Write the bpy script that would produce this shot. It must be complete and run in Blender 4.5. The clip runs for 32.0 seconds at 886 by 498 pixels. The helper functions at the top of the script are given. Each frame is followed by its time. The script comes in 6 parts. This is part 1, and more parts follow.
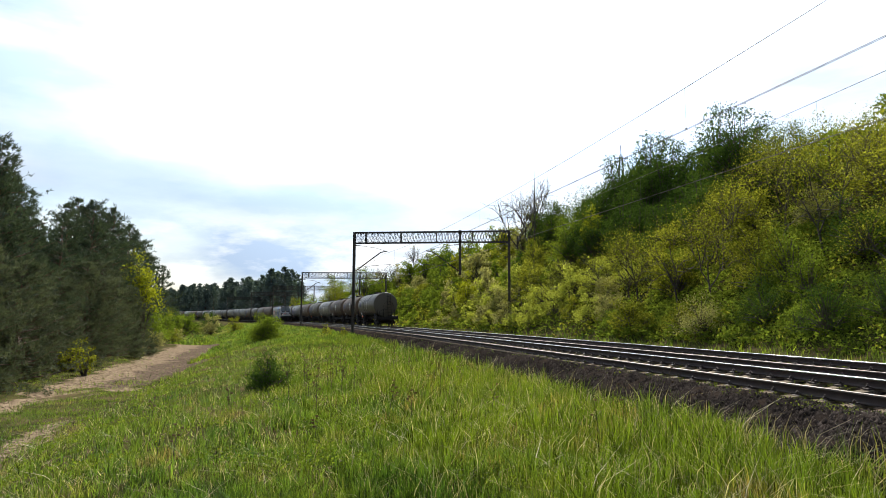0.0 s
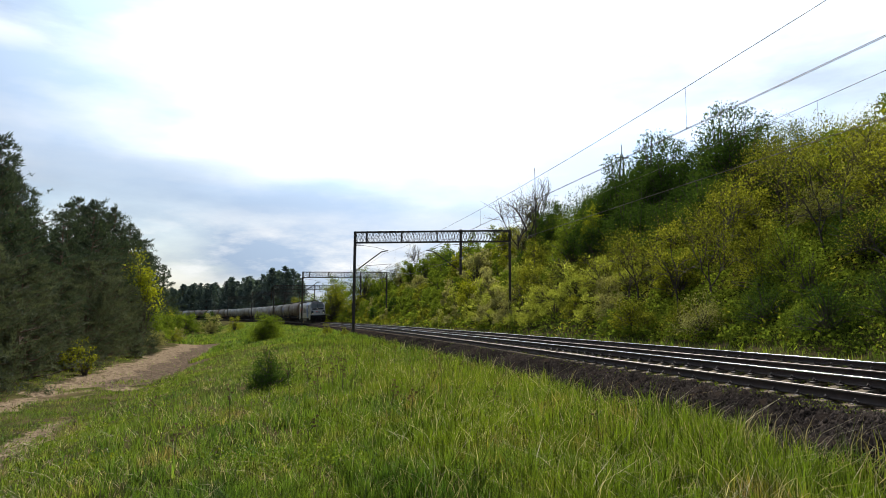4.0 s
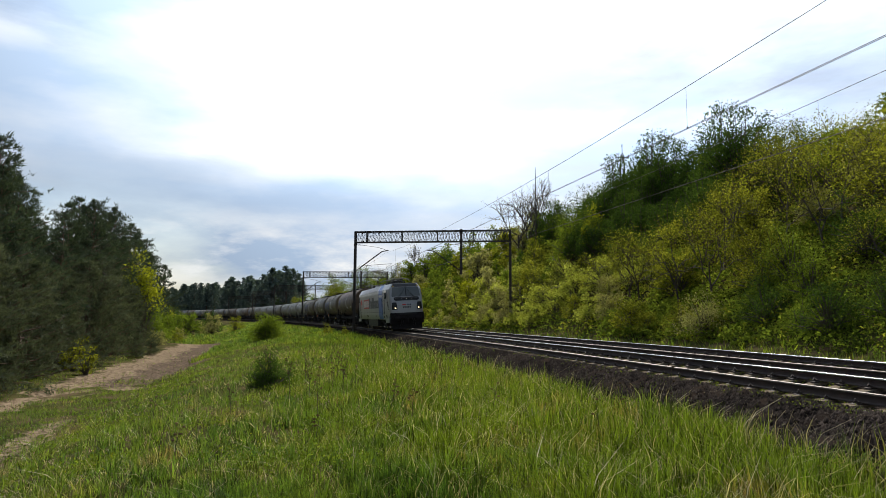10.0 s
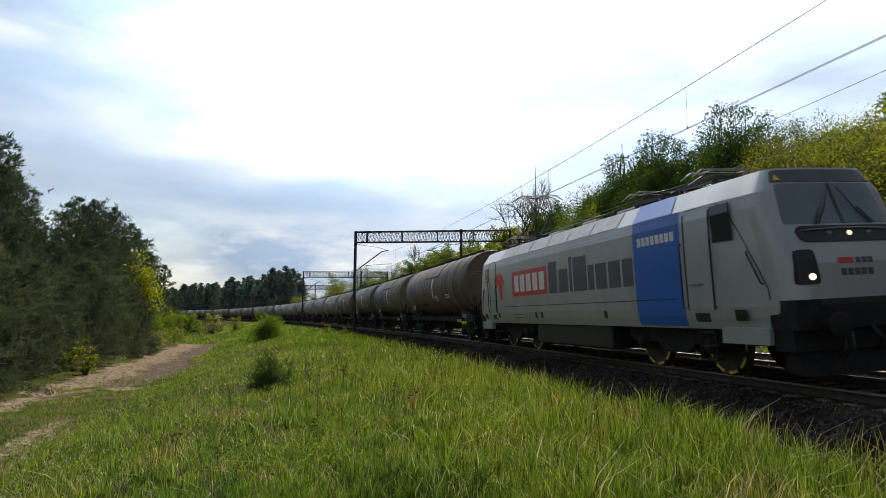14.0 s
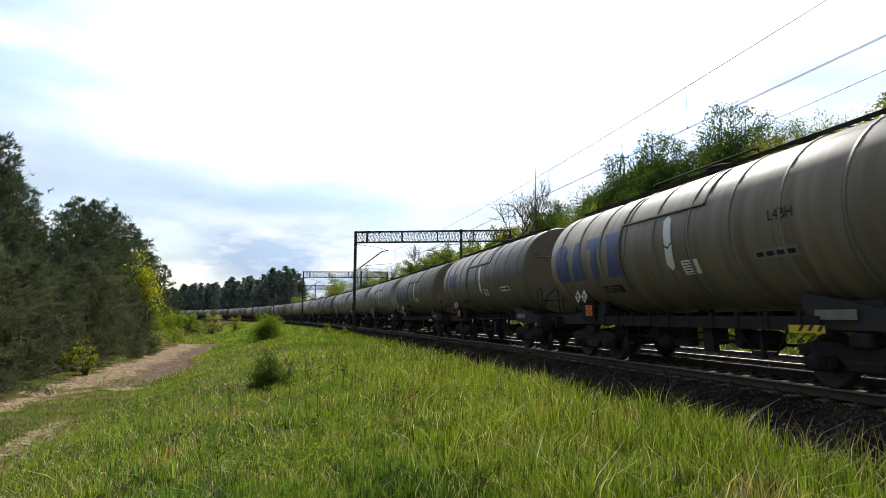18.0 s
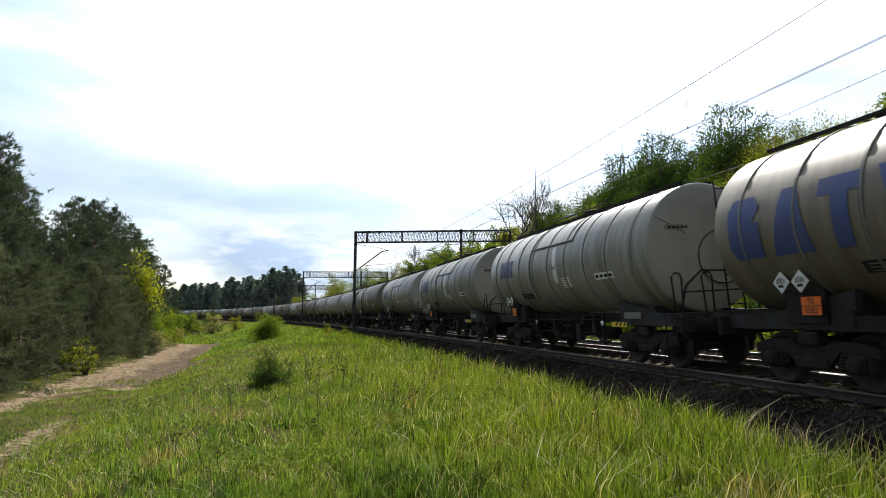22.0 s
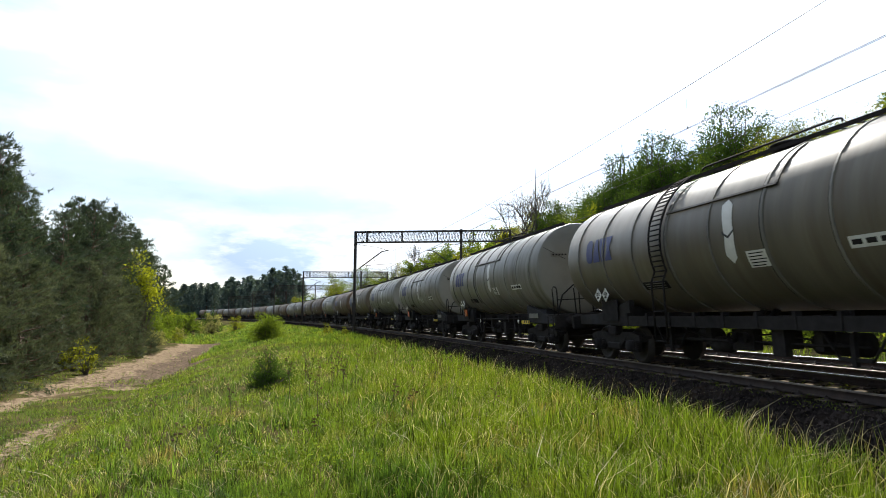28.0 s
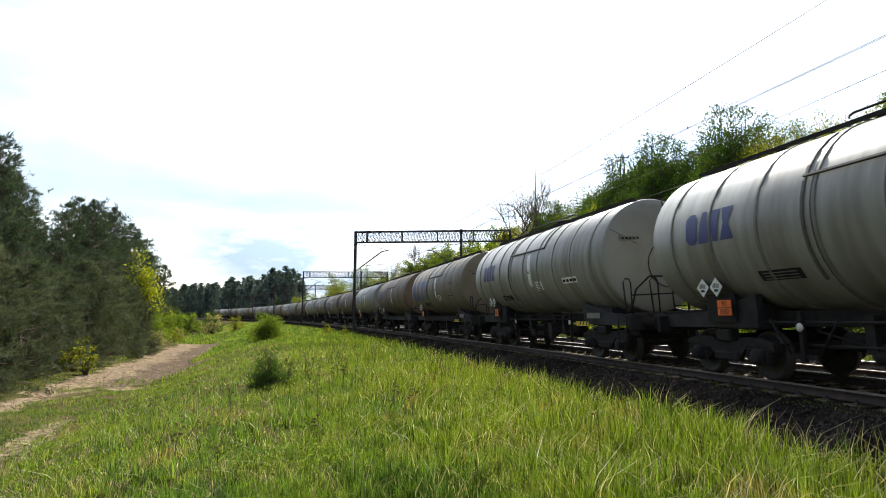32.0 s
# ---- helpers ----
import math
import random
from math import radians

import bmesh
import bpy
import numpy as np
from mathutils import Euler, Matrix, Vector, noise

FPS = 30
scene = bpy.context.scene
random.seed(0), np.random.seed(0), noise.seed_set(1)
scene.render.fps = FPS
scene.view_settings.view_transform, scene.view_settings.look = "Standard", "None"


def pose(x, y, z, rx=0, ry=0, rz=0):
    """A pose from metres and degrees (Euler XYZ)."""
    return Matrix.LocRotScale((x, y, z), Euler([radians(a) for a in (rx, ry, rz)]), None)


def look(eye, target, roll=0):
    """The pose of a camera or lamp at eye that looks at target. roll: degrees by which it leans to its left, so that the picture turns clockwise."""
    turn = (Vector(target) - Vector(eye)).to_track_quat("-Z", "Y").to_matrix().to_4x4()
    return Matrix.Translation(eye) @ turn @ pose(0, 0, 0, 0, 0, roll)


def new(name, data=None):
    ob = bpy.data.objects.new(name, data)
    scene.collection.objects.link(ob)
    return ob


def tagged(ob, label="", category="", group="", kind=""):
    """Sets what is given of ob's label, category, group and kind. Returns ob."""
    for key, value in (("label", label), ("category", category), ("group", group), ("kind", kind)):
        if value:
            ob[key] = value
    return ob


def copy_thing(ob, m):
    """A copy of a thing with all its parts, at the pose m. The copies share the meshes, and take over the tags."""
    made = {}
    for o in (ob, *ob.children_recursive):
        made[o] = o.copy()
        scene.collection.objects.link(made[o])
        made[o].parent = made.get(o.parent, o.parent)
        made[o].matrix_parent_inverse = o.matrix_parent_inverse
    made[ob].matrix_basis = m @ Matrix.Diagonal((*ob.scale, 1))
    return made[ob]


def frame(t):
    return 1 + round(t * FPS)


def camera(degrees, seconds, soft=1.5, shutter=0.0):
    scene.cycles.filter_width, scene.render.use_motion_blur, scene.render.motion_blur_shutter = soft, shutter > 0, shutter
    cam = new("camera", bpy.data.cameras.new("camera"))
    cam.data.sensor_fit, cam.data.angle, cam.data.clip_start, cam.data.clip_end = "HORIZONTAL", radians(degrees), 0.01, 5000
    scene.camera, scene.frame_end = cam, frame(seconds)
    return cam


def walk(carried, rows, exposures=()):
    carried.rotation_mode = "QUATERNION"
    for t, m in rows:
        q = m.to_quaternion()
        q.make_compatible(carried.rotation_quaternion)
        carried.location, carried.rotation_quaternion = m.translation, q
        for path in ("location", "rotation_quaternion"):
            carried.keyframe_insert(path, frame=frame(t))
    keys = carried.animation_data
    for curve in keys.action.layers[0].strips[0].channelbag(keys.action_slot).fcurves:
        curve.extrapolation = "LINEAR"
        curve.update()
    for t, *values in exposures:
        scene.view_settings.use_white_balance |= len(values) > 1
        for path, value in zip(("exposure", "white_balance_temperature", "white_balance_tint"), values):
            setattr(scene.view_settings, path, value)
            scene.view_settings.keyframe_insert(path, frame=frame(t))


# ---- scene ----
# Camera: still on its stand, with one tiny settling turn early on.
EYE = (0.0, 0.0, 1.148)
PITCH, ROLL = 6.144, 0.321


def aim(yaw, up):
    return Matrix.Translation(EYE) @ pose(0, 0, 0, 90 + PITCH + up, 0, yaw) @ pose(0, 0, 0, 0, 0, ROLL)


cam = camera(70.15, 32.0, soft=0.88, shutter=0.12)
walk(cam, [(0, aim(-0.10, 0.07)), (2.0, aim(-0.09, 0.07)), (3.5, aim(-0.06, 0.04)), (5.0, aim(-0.01, 0)), (6, aim(0, 0)), (32, aim(0, 0))],
     exposures=[(0, 0.50), (2, 0.40), (6, 0.0), (13, 0.0), (16, 0.27), (19, 0.45), (25, 0.55), (32, 0.80)])

# ---- world and sun ----
CLOUD_AT = (1.7, 0.6, 0.9)
SUN_AZ, SUN_EL = 5.0, 41.5          # degrees right of the view, degrees up
world = bpy.data.worlds.new("sky")
scene.world = world
world.use_nodes = True
wn, wl = world.node_tree.nodes, world.node_tree.links
wn.clear()
w_out = wn.new("ShaderNodeOutputWorld")
w_bg = wn.new("ShaderNodeBackground")
w_sky = wn.new("ShaderNodeTexSky")
w_sky.sky_type, w_sky.sun_disc = "NISHITA", False
w_sky.sun_elevation, w_sky.sun_rotation = radians(SUN_EL), radians(SUN_AZ)
w_sky.air_density, w_sky.dust_density, w_sky.ozone_density = 1.0, 1.2, 1.0
w_bg.inputs[1].default_value = 0.10
# broken cloud: soft banks stretched along the horizon, brighter towards the sun
w_tc = wn.new("ShaderNodeTexCoord")
w_map = wn.new("ShaderNodeMapping")
w_map.inputs["Scale"].default_value = (1.3, 1.3, 4.2)
w_map.inputs["Location"].default_value = CLOUD_AT


def w_noise(scale, detail, rough, lo, hi, c0, c1):
    n, r = wn.new("ShaderNodeTexNoise"), wn.new("ShaderNodeValToRGB")
    n.inputs["Scale"].default_value, n.inputs["Detail"].default_value, n.inputs["Roughness"].default_value = scale, detail, rough
    r.color_ramp.elements[0].position, r.color_ramp.elements[1].position = lo, hi
    r.color_ramp.elements[0].color, r.color_ramp.elements[1].color = (*c0, 1), (*c1, 1)
    wl.new(w_map.outputs[0], n.inputs[0])
    wl.new(n.outputs[0], r.inputs[0])
    return r


w_cover = w_noise(1.3, 7, 0.55, 0.38, 0.55, (0, 0, 0), (1, 1, 1))
w_tone = w_noise(2.0, 6, 0.5, 0.40, 0.66, (7.0, 9.0, 11.9), (12.3, 12.9, 13.6))
w_dot, w_pow, w_gain = wn.new("ShaderNodeVectorMath"), wn.new("ShaderNodeMath"), wn.new("ShaderNodeMapRange")
w_dot.operation = "DOT_PRODUCT"
w_dot.inputs[1].default_value = (math.sin(radians(SUN_AZ)) * math.cos(radians(SUN_EL)), math.cos(radians(SUN_AZ)) * math.cos(radians(SUN_EL)), math.sin(radians(SUN_EL)))
w_pow.operation, w_pow.inputs[1].default_value, w_pow.use_clamp = "POWER", 4.0, True
w_gain.inputs[3].default_value, w_gain.inputs[4].default_value = 0.25, 1.9
w_top = wn.new("ShaderNodeMath")
w_top.operation, w_top.inputs[1].default_value = "MAXIMUM", 0.0
wl.new(w_tc.outputs["Generated"], w_map.inputs[0])
wl.new(w_tc.outputs["Generated"], w_dot.inputs[0])
wl.new(w_dot.outputs["Value"], w_top.inputs[0])
wl.new(w_top.outputs[0], w_pow.inputs[0])
wl.new(w_pow.outputs[0], w_gain.inputs[0])
w_lit = wn.new("ShaderNodeVectorMath")
w_lit.operation = "SCALE"
wl.new(w_tone.outputs[0], w_lit.inputs[0])
w_rag, w_rise, w_low, w_dim = wn.new("ShaderNodeTexNoise"), wn.new("ShaderNodeMath"), wn.new("ShaderNodeMapRange"), wn.new("ShaderNodeMath")
w_sep = wn.new("ShaderNodeSeparateXYZ")
wl.new(w_tc.outputs["Generated"], w_sep.inputs[0])
wl.new(w_map.outputs[0], w_rag.inputs[0])
w_rag.inputs["Scale"].default_value, w_rag.inputs["Detail"].default_value = 1.6, 7
w_rise.operation, w_rise.inputs[1].default_value = "MULTIPLY_ADD", 0.30
wl.new(w_rag.outputs[0], w_rise.inputs[0])
wl.new(w_sep.outputs[2], w_rise.inputs[2])
w_low.interpolation_type = "SMOOTHSTEP"
w_low.inputs[1].default_value, w_low.inputs[2].default_value, w_low.inputs[3].default_value, w_low.inputs[4].default_value = 0.28, 0.42, 0.72, 1.0
wl.new(w_rise.outputs[0], w_low.inputs[0])
w_dim.operation = "MULTIPLY"
wl.new(w_gain.outputs[0], w_dim.inputs[0])
wl.new(w_low.outputs[0], w_dim.inputs[1])
wl.new(w_dim.outputs[0], w_lit.inputs["Scale"])
# heaped cloud low round the horizon
w_band, w_heap = wn.new("ShaderNodeValToRGB"), wn.new("ShaderNodeMath")
wl.new(w_sep.outputs[2], w_band.inputs[0])
w_band.color_ramp.elements[0].position, w_band.color_ramp.elements[1].position = 0.04, 0.07
w_high = w_band.color_ramp.elements.new(0.12)
w_high.color = (0.8, 0.8, 0.8, 1)
w_end = w_band.color_ramp.elements.new(0.17)
w_end.color = (0, 0, 0, 1)
w_puff = w_noise(3.1, 9, 0.6, 0.44, 0.60, (0, 0, 0), (1, 1, 1))
w_heap.operation = "MULTIPLY"
wl.new(w_band.outputs[0], w_heap.inputs[0])
wl.new(w_puff.outputs[0], w_heap.inputs[1])
w_bank = wn.new("ShaderNodeMixRGB")
w_bank.inputs[2].default_value = (9.4, 9.5, 9.5, 1)
wl.new(w_heap.outputs[0], w_bank.inputs[0])
w_mix = wn.new("ShaderNodeMixRGB")
wl.new(w_cover.outputs[0], w_mix.inputs[0])
wl.new(w_sky.outputs[0], w_mix.inputs[1])
wl.new(w_lit.outputs[0], w_mix.inputs[2])
wl.new(w_mix.outputs[0], w_bank.inputs[1])
wl.new(w_bank.outputs[0], w_bg.inputs[0])
wl.new(w_bg.outputs[0], w_out.inputs[0])

sun = new("sun", bpy.data.lights.new("sun", "SUN"))
sun.data.energy, sun.data.angle, sun.data.color = 5.0, radians(0.6), (1.0, 0.95, 0.86)
sa, se = radians(SUN_AZ), radians(SUN_EL)
sun.matrix_world = look((math.sin(sa) * math.cos(se) * 50, math.cos(sa) * math.cos(se) * 50, math.sin(se) * 50), (0, 0, 0))


# ---- materials ----
def mat(name, a, b=None, rough=0.8, metal=0.0, scale=4.0, coarse=0.4, bump=0.2, vary=0.0, leafy=0.0, stretch=(1, 1, 1), island=0.0,
        dirt=None, dirt_at=(0.5, 0.7), dirt_scale=1.0, spec=0.5, glow=0.0):
    """Two colours mixed by noise at two scales, with bump; vary: change of value from object to object (or island to island)."""
    m = bpy.data.materials.new(name)
    m.use_nodes = True
    n, l = m.node_tree.nodes, m.node_tree.links
    p = n["Principled BSDF"]
    p.inputs["Roughness"].default_value, p.inputs["Metallic"].default_value = rough, metal
    p.inputs["Specular IOR Level"].default_value = spec
    b = b or tuple(c * 0.8 for c in a)
    tc, mp = n.new("ShaderNodeTexCoord"), n.new("ShaderNodeMapping")
    mp.inputs["Scale"].default_value = stretch
    l.new(tc.outputs["Object"], mp.inputs[0])
    n1, n2 = n.new("ShaderNodeTexNoise"), n.new("ShaderNodeTexNoise")
    n1.inputs["Scale"].default_value, n1.inputs["Detail"].default_value = scale, 6
    n2.inputs["Scale"].default_value, n2.inputs["Detail"].default_value = scale * coarse * 0.25, 3
    l.new(mp.outputs[0], n1.inputs[0])
    l.new(mp.outputs[0], n2.inputs[0])
    add = n.new("ShaderNodeMath")
    add.operation = "ADD"
    l.new(n1.outputs[0], add.inputs[0])
    l.new(n2.outputs[0], add.inputs[1])
    ramp = n.new("ShaderNodeValToRGB")
    ramp.color_ramp.elements[0].position, ramp.color_ramp.elements[1].position = 0.38, 0.62
    half = n.new("ShaderNodeMath")
    half.operation, half.inputs[1].default_value = "MULTIPLY", 0.5
    l.new(add.outputs[0], half.inputs[0])
    l.new(half.outputs[0], ramp.inputs[0])
    ramp.color_ramp.elements[0].color, ramp.color_ramp.elements[1].color = (*b, 1), (*a, 1)
    col = ramp.outputs[0]
    if dirt:
        n3, r3, mx = n.new("ShaderNodeTexNoise"), n.new("ShaderNodeValToRGB"), n.new("ShaderNodeMixRGB")
        n3.inputs["Scale"].default_value, n3.inputs["Detail"].default_value = dirt_scale, 8
        l.new(mp.outputs[0], n3.inputs[0])
        r3.color_ramp.elements[0].position, r3.color_ramp.elements[1].position = dirt_at
        l.new(n3.outputs[0], r3.inputs[0])
        l.new(r3.outputs[0], mx.inputs[0])
        l.new(col, mx.inputs[1])
        mx.inputs[2].default_value = (*dirt, 1)
        col = mx.outputs[0]
    if vary or island:
        src = n.new("ShaderNodeNewGeometry").outputs["Random Per Island"] if island else n.new("ShaderNodeObjectInfo").outputs["Random"]
        hsv, mr = n.new("ShaderNodeHueSaturation"), n.new("ShaderNodeMapRange")
        k = island or vary
        mr.inputs[3].default_value, mr.inputs[4].default_value = 1 - k, 1 + k
        l.new(src, mr.inputs[0])
        l.new(mr.outputs[0], hsv.inputs["Value"])
        l.new(col, hsv.inputs["Color"])
        col = hsv.outputs[0]
    l.new(col, p.inputs["Base Color"])
    if bump:
        bp = n.new("ShaderNodeBump")
        bp.inputs["Strength"].default_value, bp.inputs["Distance"].default_value = bump, 0.02
        l.new(n1.outputs[0], bp.inputs["Height"])
        l.new(bp.outputs[0], p.inputs["Normal"])
    if leafy:
        tr, ms = n.new("ShaderNodeBsdfTranslucent"), n.new("ShaderNodeMixShader")
        warm = n.new("ShaderNodeMixRGB")
        warm.blend_type, warm.inputs[0].default_value = "MULTIPLY", 1.0
        warm.inputs[2].default_value = (1.30, 1.30, 0.6, 1)
        l.new(col, warm.inputs[1])
        l.new(warm.outputs[0], tr.inputs[0])
        ms.inputs[0].default_value = leafy
        l.new(p.outputs[0], ms.inputs[1])
        l.new(tr.outputs[0], ms.inputs[2])
        l.new(ms.outputs[0], n["Material Output"].inputs[0])
    if glow:
        p.inputs["Emission Color"].default_value, p.inputs["Emission Strength"].default_value = (1, 0.78, 0.45, 1), glow
    return m


M_soil = mat("meadow_soil", (0.070, 0.072, 0.022), (0.034, 0.036, 0.014), scale=2.4, bump=0.8, dirt=(0.10, 0.075, 0.04), dirt_at=(0.46, 0.62), dirt_scale=0.8, spec=0.0)


def bare_earth(m):
    """Lays trodden and churned earth over the soil wherever the ground's "bare" value and a ragged noise say so; "churned" picks darker earth."""
    n, l = m.node_tree.nodes, m.node_tree.links
    p = n["Principled BSDF"]
    old = p.inputs["Base Color"].links[0].from_socket
    tc = n.new("ShaderNodeTexCoord")

    def noise(scale, detail=8):
        t = n.new("ShaderNodeTexNoise")
        t.inputs["Scale"].default_value, t.inputs["Detail"].default_value = scale, detail
        l.new(tc.outputs["Object"], t.inputs[0])
        return t.outputs[0]

    def ramp(src, lo, hi, a=(0, 0, 0), b=(1, 1, 1)):
        t = n.new("ShaderNodeValToRGB")
        t.color_ramp.elements[0].position, t.color_ramp.elements[1].position = lo, hi
        t.color_ramp.elements[0].color, t.color_ramp.elements[1].color = (*a, 1), (*b, 1)
        l.new(src, t.inputs[0])
        return t.outputs[0]

    def math_(op, a, b):
        t = n.new("ShaderNodeMath")
        t.operation = op
        for k, v in enumerate((a, b)):
            if isinstance(v, (int, float)):
                t.inputs[k].default_value = v
            else:
                l.new(v, t.inputs[k])
        return t.outputs[0]

    def mix(f, a, b):
        t = n.new("ShaderNodeMixRGB")
        for k, v in enumerate((f, a, b)):
            l.new(v, t.inputs[k])
        return t.outputs[0]

    bare, churned = n.new("ShaderNodeAttribute"), n.new("ShaderNodeAttribute")
    bare.attribute_name, churned.attribute_name = "bare", "churned"
    fine = noise(5.0)
    pale = ramp(fine, 0.36, 0.64, (0.105, 0.075, 0.048), (0.30, 0.225, 0.15))
    dark = ramp(noise(6.5), 0.40, 0.60, (0.058, 0.042, 0.031), (0.165, 0.122, 0.086))
    f1 = ramp(math_("ADD", churned.outputs["Fac"], math_("MULTIPLY", math_("SUBTRACT", noise(0.7), 0.5), 2.2)), 0.35, 0.7)
    earth = mix(f1, pale, dark)
    f2 = ramp(math_("ADD", bare.outputs["Fac"], math_("MULTIPLY", math_("SUBTRACT", noise(1.1), 0.5), 2.0)), 0.42, 0.60)
    l.new(mix(f2, old, earth), p.inputs["Base Color"])


bare_earth(M_soil)
M_grass = mat("grass_blades", (0.128, 0.168, 0.017), (0.050, 0.090, 0.015), rough=0.38, scale=0.9, bump=0, leafy=0.55, island=0.85, spec=0.35, dirt=(0.20, 0.145, 0.06), dirt_at=(0.58, 0.70), dirt_scale=1.3)
M_grass_low = mat("low_meadow_grass", (0.165, 0.215, 0.030), (0.058, 0.110, 0.024), rough=0.38, scale=0.9, bump=0, leafy=0.52, island=0.85, spec=0.35, dirt=(0.21, 0.165, 0.08), dirt_at=(0.57, 0.70), dirt_scale=0.9)
M_straw = mat("dry_grass", (0.60, 0.54, 0.38), (0.36, 0.29, 0.17), rough=0.6, scale=2, bump=0, leafy=0.35, island=0.3, spec=0.2)
M_ballast = mat("ballast_stone", (0.026, 0.022, 0.020), (0.011, 0.009, 0.008), rough=0.95, scale=14, bump=1.0, dirt=(0.042, 0.030, 0.022), dirt_at=(0.45, 0.7), dirt_scale=1.0, spec=0.0)
M_stone = mat("loose_stone", (0.048, 0.039, 0.034), (0.014, 0.012, 0.011), rough=0.9, scale=5, bump=0.5, island=0.5, spec=0.0)
M_sleeper = mat("sleeper_concrete", (0.25, 0.205, 0.15), (0.12, 0.095, 0.07), rough=0.92, scale=9, bump=0.5, vary=0.2, dirt=(0.11, 0.075, 0.05), dirt_at=(0.45, 0.7), dirt_scale=3, spec=0.0)
M_railhead = mat("worn_rail_head", (0.50, 0.49, 0.48), (0.38, 0.37, 0.36), rough=0.23, metal=1.0, scale=6, bump=0.0)
M_railhead_dull = mat("dull_rail_head", (0.20, 0.165, 0.14), (0.13, 0.105, 0.09), rough=0.5, metal=0.6, scale=6, bump=0.05)
M_railweb = mat("rusty_rail_web", (0.052, 0.034, 0.026), (0.028, 0.020, 0.017), rough=0.85, scale=8, bump=0.3)
M_clip = mat("rail_clip_steel", (0.06, 0.045, 0.04), rough=0.7, metal=0.4, scale=20)
M_mast = mat("dark_painted_steel", (0.035, 0.033, 0.032), (0.055, 0.042, 0.035), rough=0.6, metal=0.3, scale=6, bump=0.1)
M_wire = mat("catenary_copper", (0.10, 0.085, 0.075), rough=0.5, metal=0.6, scale=3, bump=0)
M_insul = mat("brown_porcelain", (0.12, 0.05, 0.03), rough=0.25, scale=3, bump=0)


# ---- geometry helper ----
class Geo:
    """Collects vertices and faces; axis-aligned boxes, tubes, turned shapes and prisms."""

    def __init__(self):
        self.v, self.f, self.sm = [], [], []

    def add(self, verts, faces, smooth=False):
        o = len(self.v)
        self.v += [tuple(q) for q in verts]
        self.f += [tuple(i + o for i in q) for q in faces]
        self.sm += [smooth] * len(faces)
        return self

    def box(self, x0, x1, y0, y1, z0, z1, bev=0.0):
        if bev <= 0:
            vs = [(x, y, z) for z in (z0, z1) for y in (y0, y1) for x in (x0, x1)]
            return self.add(vs, [(0, 2, 3, 1), (4, 5, 7, 6), (0, 1, 5, 4), (2, 6, 7, 3), (0, 4, 6, 2), (1, 3, 7, 5)])
        b = bev
        outl = lambda k: [(x0 + b, y0 + k), (x1 - b, y0 + k), (x1 - k, y0 + b), (x1 - k, y1 - b), (x1 - b, y1 - k), (x0 + b, y1 - k), (x0 + k, y1 - b), (x0 + k, y0 + b)]
        levels = [(z0, b * 0.7), (z0 + b, 0), (z1 - b, 0), (z1, b * 0.7)]
        vs, fs = [], []
        for z, k in levels:
            vs += [(x, y, z) for x, y in outl(k)]
        for j in range(3):
            for i in range(8):
                fs.append((j * 8 + i, j * 8 + (i + 1) % 8, (j + 1) * 8 + (i + 1) % 8, (j + 1) * 8 + i))
        fs += [tuple(range(7, -1, -1)), tuple(range(24, 32))]
        return self.add(vs, fs)

    def tube(self, pts, r, seg=8, caps=True, smooth=True):
        pts = [Vector(q) for q in pts]
        vs, fs = [], []
        up = Vector((0, 0, 1))
        for i, q in enumerate(pts):
            d = (pts[min(i + 1, len(pts) - 1)] - pts[max(i - 1, 0)]).normalized()
            a = d.cross(up if abs(d.z) < 0.95 else Vector((1, 0, 0))).normalized()
            b = d.cross(a)
            rr = r[i] if isinstance(r, (list, tuple)) else r
            vs += [q + (a * math.cos(t) + b * math.sin(t)) * rr for t in (2 * math.pi * k / seg for k in range(seg))]
        for i in range(len(pts) - 1):
            for k in range(seg):
                fs.append((i * seg + k, i * seg + (k + 1) % seg, (i + 1) * seg + (k + 1) % seg, (i + 1) * seg + k))
        self.add(vs, fs, smooth)
        if caps:
            o = len(self.v) - len(vs)
            self.f += [tuple(o + k for k in range(seg - 1, -1, -1)), tuple(o + len(vs) - seg + k for k in range(seg))]
            self.sm += [False, False]
        return self

    def lathe(self, prof, axis="x", origin=(0, 0, 0), seg=32, smooth=True, arc=(0, 2 * math.pi)):
        """prof: (along, radius) pairs."""
        full = arc[1] - arc[0] > 6.28
        n = seg if full else seg + 1
        vs, fs = [], []
        for h, r in prof:
            for k in range(n):
                t = arc[0] + (arc[1] - arc[0]) * k / seg
                c, s = r * math.cos(t), r * math.sin(t)
                q = (h, c, s) if axis == "x" else (c, h, s) if axis == "y" else (c, s, h)
                vs.append(tuple(q[i] + origin[i] for i in range(3)))
        for j in range(len(prof) - 1):
            for k in range(seg):
                k2 = (k + 1) % n
                fs.append((j * n + k, j * n + k2, (j + 1) * n + k2, (j + 1) * n + k))
        return self.add(vs, fs, smooth)

    def prism(self, poly, lo, hi, axis="y"):
        """A polygon pushed along an axis: poly in (x, z) for y, (x, y) for z, (y, z) for x."""
        put = lambda p, h: (p[0], h, p[1]) if axis == "y" else (p[0], p[1], h) if axis == "z" else (h, p[0], p[1])
        n = len(poly)
        vs = [put(p, lo) for p in poly] + [put(p, hi) for p in poly]
        fs = [tuple(range(n)), tuple(range(2 * n - 1, n - 1, -1))] + [(i, n + i, n + (i + 1) % n, (i + 1) % n) for i in range(n)]
        return self.add(vs, fs)

